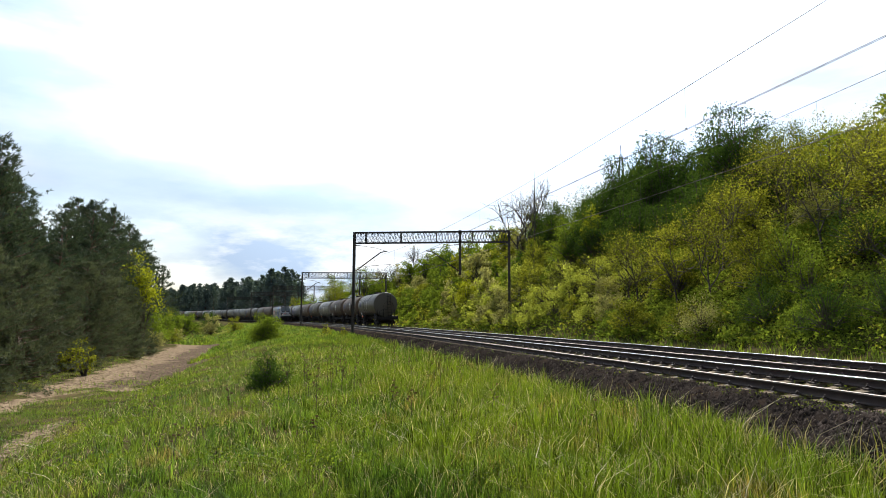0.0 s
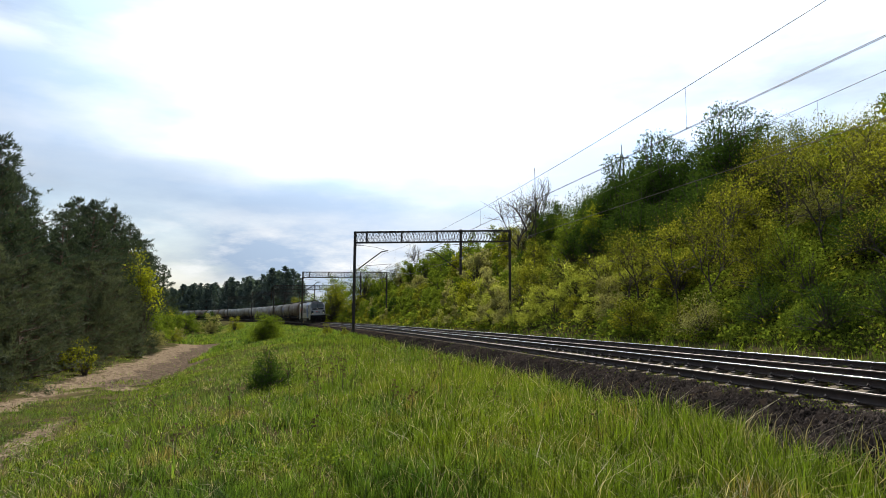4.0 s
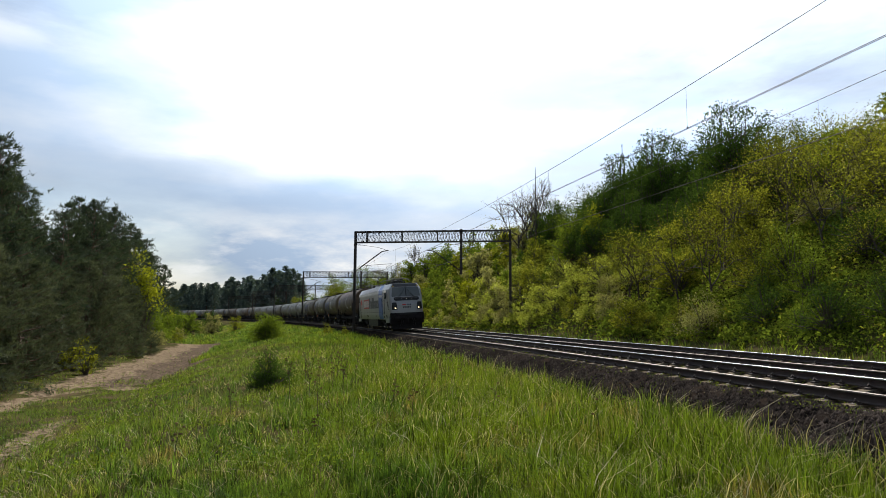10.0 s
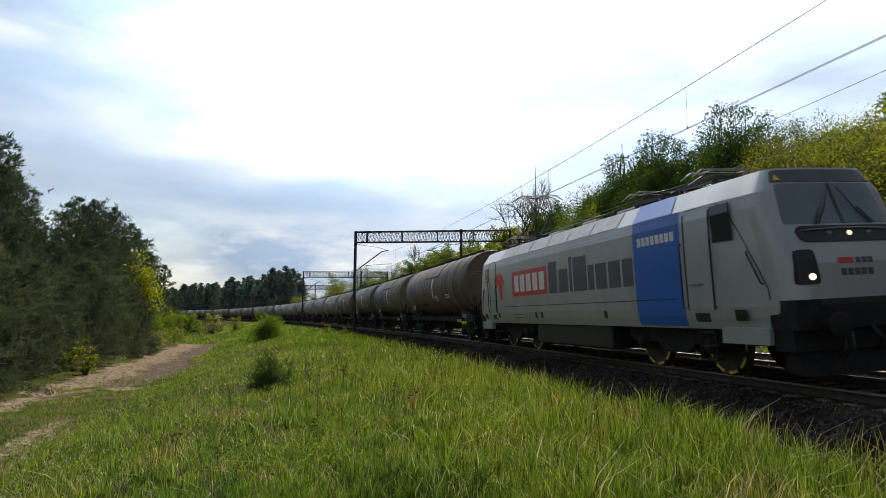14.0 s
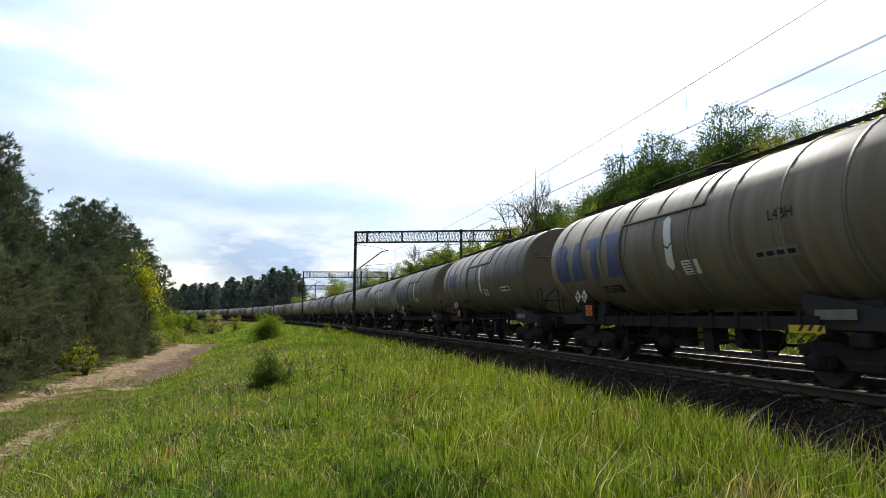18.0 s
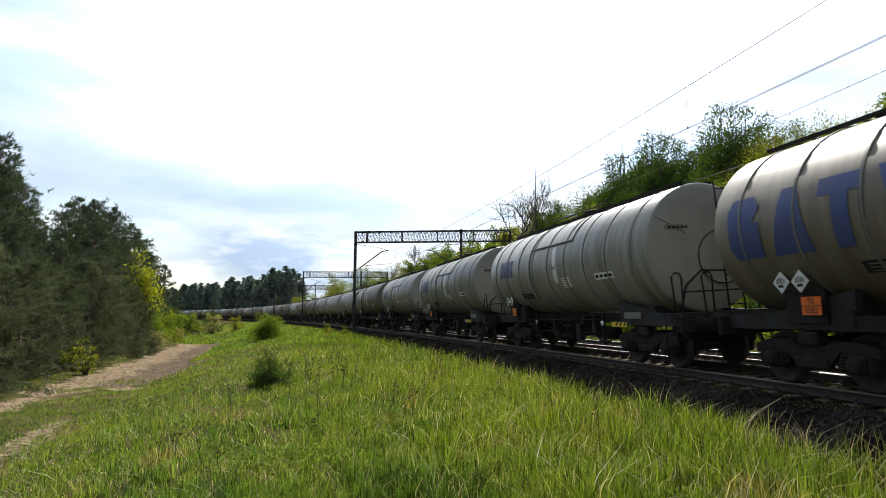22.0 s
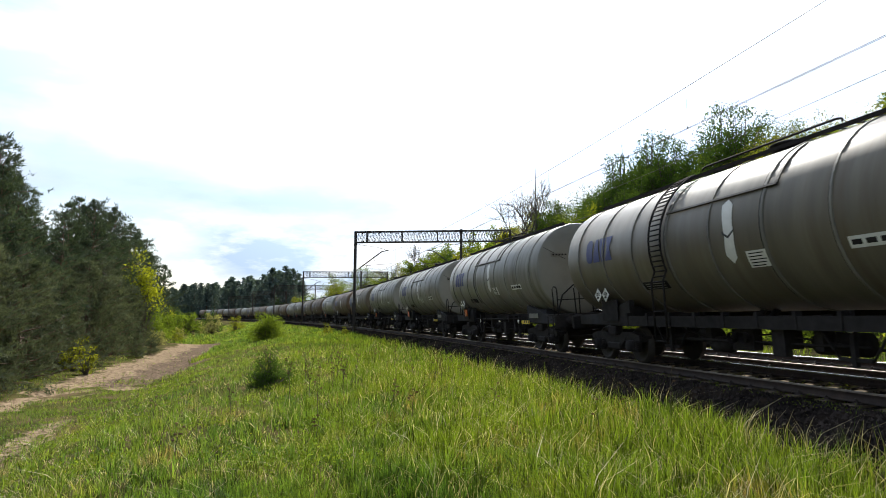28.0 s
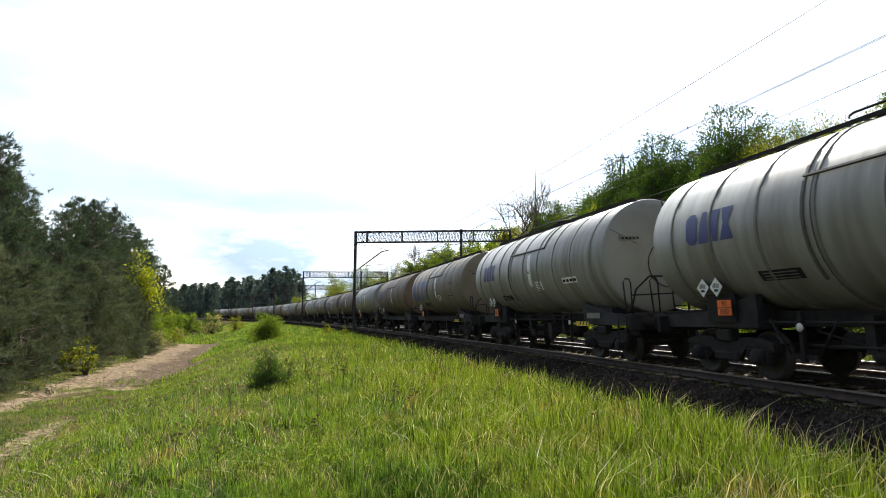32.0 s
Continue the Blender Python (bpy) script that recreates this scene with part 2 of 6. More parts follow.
    def mesh(self, name, material, weld=False):
        me = bpy.data.meshes.new(name)
        me.from_pydata(self.v, [], self.f)
        me.polygons.foreach_set("use_smooth", self.sm)
        me.materials.append(material)
        me.update()
        b = bmesh.new()
        b.from_mesh(me)
        if weld:
            bmesh.ops.remove_doubles(b, verts=b.verts, dist=1e-4)
        bmesh.ops.recalc_face_normals(b, faces=b.faces)
        b.to_mesh(me)
        b.free()
        return me


def part(name, geo, material, parent, label="", at=None):
    ob = new(name, geo.mesh(name, material) if isinstance(geo, Geo) else geo)
    ob.parent = parent
    if at is not None:
        ob.matrix_basis = at
    return tagged(ob, label)


def thing(name, label, category, group="", kind="", at=None):
    ob = new(name)
    ob.empty_display_size = 0.2
    if at is not None:
        ob.matrix_basis = at
    return tagged(ob, label, category, group, kind)


def raw_mesh(name, verts, quads=None, tris=None, material=None, smooth=False):
    """A mesh straight from arrays (many blades, leaves or stones)."""
    me = bpy.data.meshes.new(name)
    quads = np.zeros((0, 4), int) if quads is None else quads
    tris = np.zeros((0, 3), int) if tris is None else tris
    me.vertices.add(len(verts))
    me.vertices.foreach_set("co", np.asarray(verts, np.float32).ravel())
    loops = np.concatenate([quads.ravel(), tris.ravel()]).astype(np.int32)
    me.loops.add(len(loops))
    me.loops.foreach_set("vertex_index", loops)
    start = np.concatenate([np.arange(len(quads)) * 4, len(quads) * 4 + np.arange(len(tris)) * 3]).astype(np.int32)
    me.polygons.add(len(start))
    me.polygons.foreach_set("loop_start", start)
    if smooth:
        me.polygons.foreach_set("use_smooth", np.ones(len(start), bool))
    me.update(calc_edges=True)
    if material:
        me.materials.append(material)
    return me


# ---- the line: one curve for both tracks ----
# s runs away from the camera's side along the inner rail, lat to the right of it, z from that rail's top.
CANT, SPAC, FALL = 0.089, 3.977, -0.00098
TS = np.arange(-320.0, 1100.0, 1.0)
_th = 0.22838 + 0.00094946 * TS - 2.899e-7 * TS ** 2 + 1.3375e-9 * TS ** 3
_k4 = 0.00094946 - 2 * 2.899e-7 * 400 + 3 * 1.3375e-9 * 400 ** 2
_t4 = 0.22838 + 0.00094946 * 400 - 2.899e-7 * 400 ** 2 + 1.3375e-9 * 400 ** 3
TH = np.where(TS > 400, _t4 + _k4 * (TS - 400), _th)
_dx, _dy = -np.sin(TH), np.cos(TH)
TX = np.concatenate([[0], np.cumsum((_dx[1:] + _dx[:-1]) / 2)])
TY = np.concatenate([[0], np.cumsum((_dy[1:] + _dy[:-1]) / 2)])
TX += 5.572 - TX[320]
TY += 14.853 - TY[320]


def line(s, lat=0.0, z=0.0):
    """World place at s, lat, z (arrays or numbers); the ground falls gently along s."""
    t = np.interp(s, TS, TH)
    return np.interp(s, TS, TX) + np.cos(t) * lat, np.interp(s, TS, TY) + np.sin(t) * lat, z + FALL * np.asarray(s)


def at_line(s, lat=0.0, z=0.0, turn=0.0):
    """A pose whose x runs along s and whose y points left of it."""
    x, y, h = line(s, lat, z)
    return Matrix.Translation((float(x), float(y), float(h))) @ Matrix.Rotation(float(np.interp(s, TS, TH)) + math.pi / 2 + turn, 4, "Z")


def nearest(x, y):
    """s and lat of world places."""
    x, y = np.asarray(x, float), np.asarray(y, float)
    s, d = np.zeros(x.shape), np.full(x.shape, 1e18)
    for i in range(0, len(TS), 40):
        e = (x - TX[i]) ** 2 + (y - TY[i]) ** 2
        s, d = np.where(e < d, TS[i], s), np.minimum(e, d)
    t = np.interp(s, TS, TH)
    for _ in range(6):
        s = np.clip(s + (x - np.interp(s, TS, TX)) * -np.sin(t) + (y - np.interp(s, TS, TY)) * np.cos(t), TS[0], TS[-1])
        t = np.interp(s, TS, TH)
    return s, (x - np.interp(s, TS, TX)) * np.cos(t) + (y - np.interp(s, TS, TY)) * np.sin(t)


def bumps(x, y, seed, size):
    """Smooth cheap noise of about -1 to 1."""
    r = np.random.RandomState(seed)
    out = 0
    for k in range(6):
        a, f, p = r.rand() * 6.28, (0.6 + 1.2 * r.rand()) / size, r.rand() * 6.28
        out = out + np.sin((x * math.cos(a) + y * math.sin(a)) * f * 6.28 + p)
    return out / 3.2


LATS = [-700, -60, -30, -20.5, -19.0, -15.2, -12.5, -9.5, -6.0, -3.0, -1.9, -0.9, 6.4, 7.4, 9.0, 10.5, 13, 18, 24, 29, 34, 60, 900]
LAND = [-2.0, -2.0, -1.9, -1.95, -2.05, -2.05, -1.25, -0.72, -0.58, -0.68, -0.74, -0.55, -0.55, -0.55, -0.30, 0.0, 1.6, 5.2, 9.2, 11.2, 12.0, 13.0, 13.0]
FLAT = [-2.0, -2.0, -1.9, -1.95, -2.05, -2.05, -1.25, -0.72, -0.58, -0.68, -0.74, -0.55, -0.55, -0.55, -0.35, -0.3, -0.2, 0.0, 0.2, 0.4, 0.5, 1.0, 1.0]


def height(x, y):
    """The lie of the land: bank and dirt track on one side of the line, the cutting's slope on the other."""
    s, lat = nearest(x, y)
    cut = np.clip((192 - s) / 80, 0, 1) * np.clip((s + 160) / 60, 0, 1)
    cut = cut * cut * (3 - 2 * cut)
    z = np.interp(lat, LATS, LAND) * cut + np.interp(lat, LATS, FLAT) * (1 - cut)
    rough = np.clip(np.abs(lat - 2.7) - 4.2, 0, 1)
    return z + FALL * s + rough * (0.07 * bumps(x, y, 1, 5.0) + 0.10 * bumps(x, y, 2, 17.0) * np.clip((np.abs(lat) - 8) / 10, 0, 1))


# ---- ground: one sheet out to the horizon ----
def make_ground():
    ang = np.concatenate([np.concatenate([np.linspace(-100, -50, 40, endpoint=False), np.linspace(-50, -10, 130, endpoint=False), np.linspace(-10, 100, 120, endpoint=False)]), np.linspace(100, 260, 60, endpoint=False)])
    rad = np.concatenate([[0.6], 0.6 * 1.052 ** np.arange(1, 171)])
    a, r = np.meshgrid(np.radians(ang), rad)
    x, y = np.sin(a) * r, np.cos(a) * r
    z = height(x, y)
    n = len(ang)
    verts = np.concatenate([np.stack([x, y, z], -1).reshape(-1, 3), [[0, 0, float(height(np.zeros(1), np.zeros(1))[0])]]])
    i, j = np.meshgrid(np.arange(len(rad) - 1), np.arange(n), indexing="ij")
    q = np.stack([i * n + j, i * n + (j + 1) % n, (i + 1) * n + (j + 1) % n, (i + 1) * n + j], -1).reshape(-1, 4)
    tri = np.stack([np.full(n, len(verts) - 1), (np.arange(n) + 1) % n, np.arange(n)], -1)
    me = raw_mesh("ground", verts, q[:, ::-1], tri[:, ::-1], M_soil, True)
    s, lat = nearest(verts[:, 0], verts[:, 1])
    wob = lat + 0.35 * bumps(verts[:, 0], verts[:, 1], 5, 6.0)
    # one churned width beyond s = 20; nearer it parts into a pale rut by the wood and a second patch by the bank
    inner = np.interp(s, [-20, 2, 8, 14, 22, 30], [-14.2, -14.4, -15.0, -15.4, -14.3, -13.9])
    bare = np.clip(np.minimum(np.minimum((inner + 0.5 - wob) / 1.0, (wob + 19.8) / 1.0), np.minimum((67.5 - s) / 1.5, (s + 60) / 10)), 0, 1)
    island = np.clip(np.minimum((wob + 18.5) / 0.5, (-15.9 + 0.10 * s - wob) / 0.6), 0, 1) * np.clip((21 - s) / 6, 0, 1)
    bare *= 1 - 0.75 * island
    bare *= 1 - 0.9 * np.clip((wob + 18.3) / 0.6, 0, 1) * np.exp(-((s - 12.0) / 3.4) ** 2)
    churned = 1.0 * np.clip((wob + 17.9) / 1.4, 0, 1) * np.clip((s - 14) / 8, 0.2, 1) + 0.15 * np.sin(wob * 7.0)
    for key, val in (("bare", bare), ("churned", churned)):
        me.attributes.new(key, "FLOAT", "POINT").data.foreach_set("value", val.astype(np.float32))
    return tagged(new("ground", me), "grassy trackside land with a bare dirt track below the bank", "ground", kind="structure")


make_ground()


def sweep(name, prof, s_list, lat0, material, closed=False, smooth=False, jitter=0.0):
    """A cross-section (lat, z) carried along the line."""
    r = np.random.RandomState(3)
    s = np.asarray(s_list, float)
    n = len(prof)
    vs = []
    for lat, z in prof:
        x, y, h = line(s, lat0 + lat + (r.randn(len(s)) * jitter), z + (r.randn(len(s)) * jitter))
        vs.append(np.stack([x, y, h], -1))
    v = np.stack(vs, 1).reshape(-1, 3)
    i, j = np.meshgrid(np.arange(len(s) - 1), np.arange(n if closed else n - 1), indexing="ij")
    q = np.stack([i * n + j, i * n + (j + 1) % n, (i + 1) * n + (j + 1) % n, (i + 1) * n + j], -1).reshape(-1, 4)
    return raw_mesh(name, v, q, None, material, smooth)


FINE = np.concatenate([np.arange(-310, -20, 6.0), np.arange(-20, 50, 0.5), np.arange(50, 160, 3.0), np.arange(160, 1090, 8.0)])
VERY = np.concatenate([np.arange(-310, -14, 6.0), np.arange(-14, 45, 0.16), np.arange(45, 120, 1.5), np.arange(120, 1090, 8.0)])
bed = [(-2.9, -0.74), (-2.6, -0.63), (-2.3, -0.60), (-2.0, -0.56), (-1.75, -0.51), (-1.5, -0.44), (-1.2, -0.33), (-0.95, -0.235), (-0.8, -0.20)] + [(-0.6, -0.205), (-0.4, -0.215), (-0.2, -0.235)] + [(0.2 * k, -0.24 + 0.059 * 0.2 * k) for k in range(10)] + \
    [(2.4, -0.16), (2.8, -0.25), (3.2, -0.26)] + [(3.4 + 0.2 * k, -0.24 + 0.059 * (-0.58 + 0.2 * k)) for k in range(13)] + [(6.3, -0.2), (6.6, -0.3), (7.0, -0.42), (7.4, -0.6)]
tagged(new("ballast_bed", sweep("ballast_bed", bed, VERY, 0, M_ballast, jitter=0.018)), "dark stained crushed stone ballast under both tracks", "ballast", kind="structure")

# rails: foot, web and head, leaning with the cant
HEAD = [(-0.0362, -0.030), (-0.036, -0.014), (-0.0343, -0.0075), (-0.0305, -0.0032), (-0.025, -0.0010), (-0.012, 0.0005), (0.012, 0.0005), (0.026, 0.0), (0.034, -0.003), (0.036, -0.012), (0.036, -0.035)]
WEB = [(0.036, -0.036), (0.010, -0.050), (0.009, -0.130), (0.030, -0.150), (0.075, -0.158), (0.075, -0.172), (-0.075, -0.172), (-0.075, -0.158), (-0.030, -0.150),
       (-0.009, -0.130), (-0.010, -0.050), (-0.0358, -0.036), (-0.0358, -0.020)]
tracks = []
for k, off in enumerate((0.0, SPAC)):
    tr = thing("railway_track", "curved canted railway track with polished steel rails on concrete sleepers", "track", "running tracks", at=at_line(0, off + 0.75))
    inv = tr.matrix_basis.inverted()
    tracks.append((tr, inv, off))
    for lat, z in ((0.0, 0.0), (1.5, CANT)):
        web = part("rail", sweep("rail", WEB, FINE, off + lat, M_railweb), None, tr, "rusty brown steel rail", at=inv @ Matrix.Translation((0, 0, z)))
        head = part("rail_head", sweep("rail_head", HEAD, FINE, off + lat, M_railhead if z else M_railhead_dull, smooth=True), None, web, "shiny worn running surface" if z else "dull brownish running surface")


def sleeper_mesh():
    g = Geo()
    x = [-1.28, -1.22, -0.95, -0.45, 0.45, 0.95, 1.22, 1.28]
    top = [-0.05, 0.0, 0.015, -0.03, -0.03, 0.015, 0.0, -0.05]
    w = [0.10, 0.12, 0.125, 0.11, 0.11, 0.125, 0.12, 0.10]
    vs, fs = [], []
    for a, t, b in zip(x, top, w):
        vs += [(b + 0.03, a, -0.22), (b, a, t), (-b, a, t), (-b - 0.03, a, -0.22)]
    for i in range(7):
        for k in range(3):
            fs.append((i * 4 + k, i * 4 + k + 1, i * 4 + k + 5, i * 4 + k + 4))
    fs += [(0, 3, 2, 1), (28, 29, 30, 31)]
    return g.add(vs, fs).mesh("sleeper", M_sleeper)


def clip_mesh():
    g = Geo()
    g.box(-0.075, 0.075, -0.17, 0.17, -0.19, -0.165)
    for side in (-1, 1):
        g.box(-0.045, 0.045, side * 0.085 - 0.03, side * 0.085 + 0.03, -0.165, -0.135)
        g.tube([(0, side * 0.10, -0.165), (0, side * 0.10, -0.085)], 0.013, 6)
        g.tube([(0, side * 0.10, -0.135), (0, side * 0.10, -0.112)], 0.027, 6)
    return g.mesh("rail_fastening", M_clip)


ME_SLEEPER, ME_CLIP = sleeper_mesh(), clip_mesh()


def sleepers():
    r = random.Random(4)
    for k, (tr, inv, off) in enumerate(tracks):
        base = np.array([v.co[:] for v in ME_SLEEPER.vertices])
        faces = [tuple(p.vertices) for p in ME_SLEEPER.polygons]
        s = -30.0
        vs, fs = [], []
        while s < 320:
            m = at_line(s, off + 0.75, CANT / 2 - 0.172 - 0.012) @ Matrix.Rotation(-math.atan(CANT / 1.5), 4, "X") @ pose(0, r.uniform(-0.02, 0.02), r.uniform(-0.012, 0), 0, 0, r.uniform(-0.8, 0.8))
            if -14 < s < (46 if k == 0 else 34):
                sl = part("sleeper", ME_SLEEPER, None, tr, at=inv @ m)
                if s < 26:
                    for side in (-0.75, 0.75):
                        part("rail_fastening", ME_CLIP, None, sl, at=Matrix.Translation((0, side, 0.183)))
            else:
                m4 = np.array(inv @ m)
                o = len(vs) * len(base)
                vs.append(base @ m4[:3, :3].T + m4[:3, 3])
                fs += [tuple(q + o for q in f) for f in faces]
            s += 0.6
        me = bpy.data.meshes.new("sleepers_along_the_line")
        me.from_pydata(np.concatenate(vs).tolist(), [], fs)
        me.materials.append(M_sleeper)
        tagged(part("sleepers_along_the_line", me, None, tr), kind="stuff")


sleepers()


# ---- loose ballast stones ----
def stones():
    r = np.random.RandomState(8)
    n = 42000
    s = -10 + 43 * r.rand(n) ** 1.5
    lat = np.where(r.rand(n) < 0.72, -2.75 + 2.4 * r.rand(n), -0.3 + 6.6 * r.rand(n))
    z = np.interp(lat, [b[0] for b in bed], [b[1] for b in bed])
    x, y, h = line(s, lat, z)
    size = 0.020 + 0.026 * r.rand(n) ** 1.5
    octa = np.array([(1, 0, -0.5), (0, 1, -0.5), (-1, 0, -0.5), (0, -1, -0.5), (0.3, 0.2, 0.8)])
    ft = np.array([(0, 1, 4), (1, 2, 4), (2, 3, 4), (3, 0, 4)])
    v = octa[None] * (0.7 + 0.6 * r.rand(n, 5, 1)) * size[:, None, None]
    t = r.rand(n) * 6.28
    c, q = np.cos(t)[:, None], np.sin(t)[:, None]
    v = np.stack([v[..., 0] * c - v[..., 1] * q, v[..., 0] * q + v[..., 1] * c, v[..., 2]], -1) + np.stack([x, y, h + size * 0.4], -1)[:, None]
    f = (ft[None] + (np.arange(n) * 5)[:, None, None]).reshape(-1, 3)
    tagged(new("ballast_stones", raw_mesh("ballast_stones", v.reshape(-1, 3), None, f, M_stone)), "loose brownish grey crushed stones along the sleepers", "stones", kind="stuff")


stones()


def clods():
    """Crumbs of earth lying on the dirt track."""
    r = np.random.RandomState(17)
    n = 7000
    s, lat = 1 + 62 * r.rand(n) ** 1.9, -19.4 + 5.3 * r.rand(n)
    x, y, _ = line(s, lat)
    keep = (np.abs(lat + 17.0) > 0.8) | (s > 20)
    x, y, s = x[keep], y[keep], s[keep]
    n = len(x)
    z = height(x, y)
    octa = np.array([[1, 0, 0], [0, 1, 0], [-1, 0, 0], [0, -1, 0], [0, 0, 0.75], [0, 0, -0.4]], float)
    size = (0.015 + 0.045 * r.rand(n) ** 3) * (0.9 - s / 150)
    v = octa[None] * size[:, None, None] * (0.6 + 0.8 * r.rand(n, 6, 3)) + np.stack([x, y, z + size * 0.2], -1)[:, None]
    t = np.array([[0, 1, 4], [1, 2, 4], [2, 3, 4], [3, 0, 4], [1, 0, 5], [2, 1, 5], [3, 2, 5], [0, 3, 5]])
    t = (t[None] + (np.arange(n) * 6)[:, None, None]).reshape(-1, 3)
    tagged(new("earth_clods", raw_mesh("earth_clods", v.reshape(-1, 3), None, t, M_clod)), "crumbled lumps of earth on the dirt track", "earth", kind="stuff")


M_clod = mat("crumbled_earth", (0.27, 0.20, 0.135), (0.13, 0.095, 0.065), rough=0.95, scale=9, bump=0.4, island=0.5, spec=0.0)
clods()


# ---- rolling stock ----
M_tank = mat("tank_grey_paint", (0.285, 0.28, 0.245), (0.195, 0.19, 0.165), rough=0.40, spec=0.4, scale=1.6, bump=0.03, vary=0.10, stretch=(2.2, 0.35, 0.35), dirt=(0.115, 0.10, 0.075), dirt_at=(0.46, 0.72), dirt_scale=1.1)
M_tank_dirty = mat("tank_soiled_paint", (0.195, 0.168, 0.120), (0.122, 0.103, 0.074), rough=0.5, spec=0.3, scale=1.6, bump=0.04, vary=0.12, stretch=(2.6, 0.3, 0.3), dirt=(0.10, 0.075, 0.05), dirt_at=(0.46, 0.72), dirt_scale=1.2)
M_tank_grimy = mat("tank_grimy_grey_paint", (0.155, 0.138, 0.106), (0.098, 0.087, 0.066), rough=0.42, spec=0.35, scale=1.6, bump=0.03, vary=0.10, stretch=(2.4, 0.32, 0.32), dirt=(0.10, 0.08, 0.055), dirt_at=(0.46, 0.72), dirt_scale=1.2)
M_tank_brown = mat("tank_rust_brown", (0.20, 0.145, 0.10), (0.13, 0.09, 0.065), rough=0.55, spec=0.25, scale=1.6, bump=0.04, vary=0.12, stretch=(2.4, 0.3, 0.3), dirt=(0.07, 0.05, 0.035), dirt_at=(0.45, 0.7), dirt_scale=1.0)
M_frame = mat("sooty_underframe", (0.030, 0.027, 0.027), (0.016, 0.014, 0.014), rough=0.9, spec=0.16, scale=5, bump=0.2, vary=0.1)
M_bogie = mat("oily_bogie_steel", (0.027, 0.023, 0.022), (0.014, 0.012, 0.012), rough=0.85, spec=0.2, scale=8, bump=0.3)
M_wheel = mat("wheel_steel", (0.050, 0.042, 0.036), (0.024, 0.020, 0.018), rough=0.7, metal=0.3, scale=6, bump=0.1)
M_white = mat("white_paint", (0.72, 0.72, 0.69), (0.60, 0.60, 0.56), rough=0.5, scale=5, bump=0)
M_black = mat("black_paint", (0.02, 0.02, 0.02), rough=0.5, scale=5, bump=0)
M_blue_mark = mat("blue_mark_paint", (0.026, 0.036, 0.155), (0.036, 0.046, 0.14), rough=0.5, scale=5, bump=0)
M_blue_faded = mat("faded_blue_lettering", (0.075, 0.085, 0.22), (0.12, 0.12, 0.18), rough=0.5, scale=5, bump=0)
M_blue_big = mat("large_blue_mark_paint", (0.026, 0.048, 0.19), (0.05, 0.065, 0.16), rough=0.5, scale=3, bump=0)
M_band = mat("band_paint", (0.20, 0.192, 0.165), (0.12, 0.114, 0.096), rough=0.5, spec=0.3, scale=2.5, bump=0.03, vary=0.12)
M_strip = mat("weathered_strip_steel", (0.13, 0.12, 0.10), (0.055, 0.05, 0.045), rough=0.6, spec=0.3, scale=4, bump=0.1)
M_saddle = mat("grimy_blue_grey_paint", (0.046, 0.045, 0.049), (0.024, 0.023, 0.024), rough=0.8, spec=0.15, scale=2.5, bump=0.05, dirt=(0.04, 0.035, 0.03), dirt_at=(0.45, 0.7), dirt_scale=1.5)
M_orange = mat("orange_plate", (0.80, 0.16, 0.02), (0.72, 0.13, 0.02), rough=0.45, scale=4, bump=0)
M_yellow = mat("yellow_mark", (0.72, 0.50, 0.03), (0.60, 0.40, 0.03), rough=0.5, scale=6, bump=0)
M_plate = mat("grey_sheet_steel", (0.22, 0.215, 0.20), (0.15, 0.145, 0.135), rough=0.5, metal=0.3, scale=5)


def text_mesh(words, size, material):
    """Lettering with the built-in font, as a flat mesh in the x-z plane facing -y."""
    cu = bpy.data.curves.new("lettering", "FONT")
    cu.body, cu.size, cu.align_x, cu.align_y, cu.extrude = words, size, "CENTER", "CENTER", 0.0
    ob = bpy.data.objects.new("lettering", cu)
    scene.collection.objects.link(ob)
    me = bpy.data.meshes.new_from_object(ob.evaluated_get(bpy.context.evaluated_depsgraph_get()))
    bpy.data.objects.remove(ob)
    me.transform(Matrix.Rotation(math.pi / 2, 4, "X"))
    me.materials.clear()
    me.materials.append(material)
    return me


def wheelset_mesh(r, seg=22):
    g = Geo()
    g.tube([(0, -1.05, 0), (0, 1.05, 0)], 0.085, 10)
    for side in (-1, 1):
        y = side * 0.72
        prof = [(y - side * 0.045, r + 0.028), (y - side * 0.015, r + 0.028), (y - side * 0.005, r), (y + side * 0.09, r - 0.006), (y + side * 0.09, r - 0.075), (y + side * 0.045, r - 0.09),
                (y + side * 0.03, 0.20), (y + side * 0.10, 0.17), (y + side * 0.10, 0.001)]
        g.lathe(prof, "y", seg=seg)
        g.lathe([(y - side * 0.045, r + 0.028), (y - side * 0.045, 0.09)], "y", seg=seg)
    return g


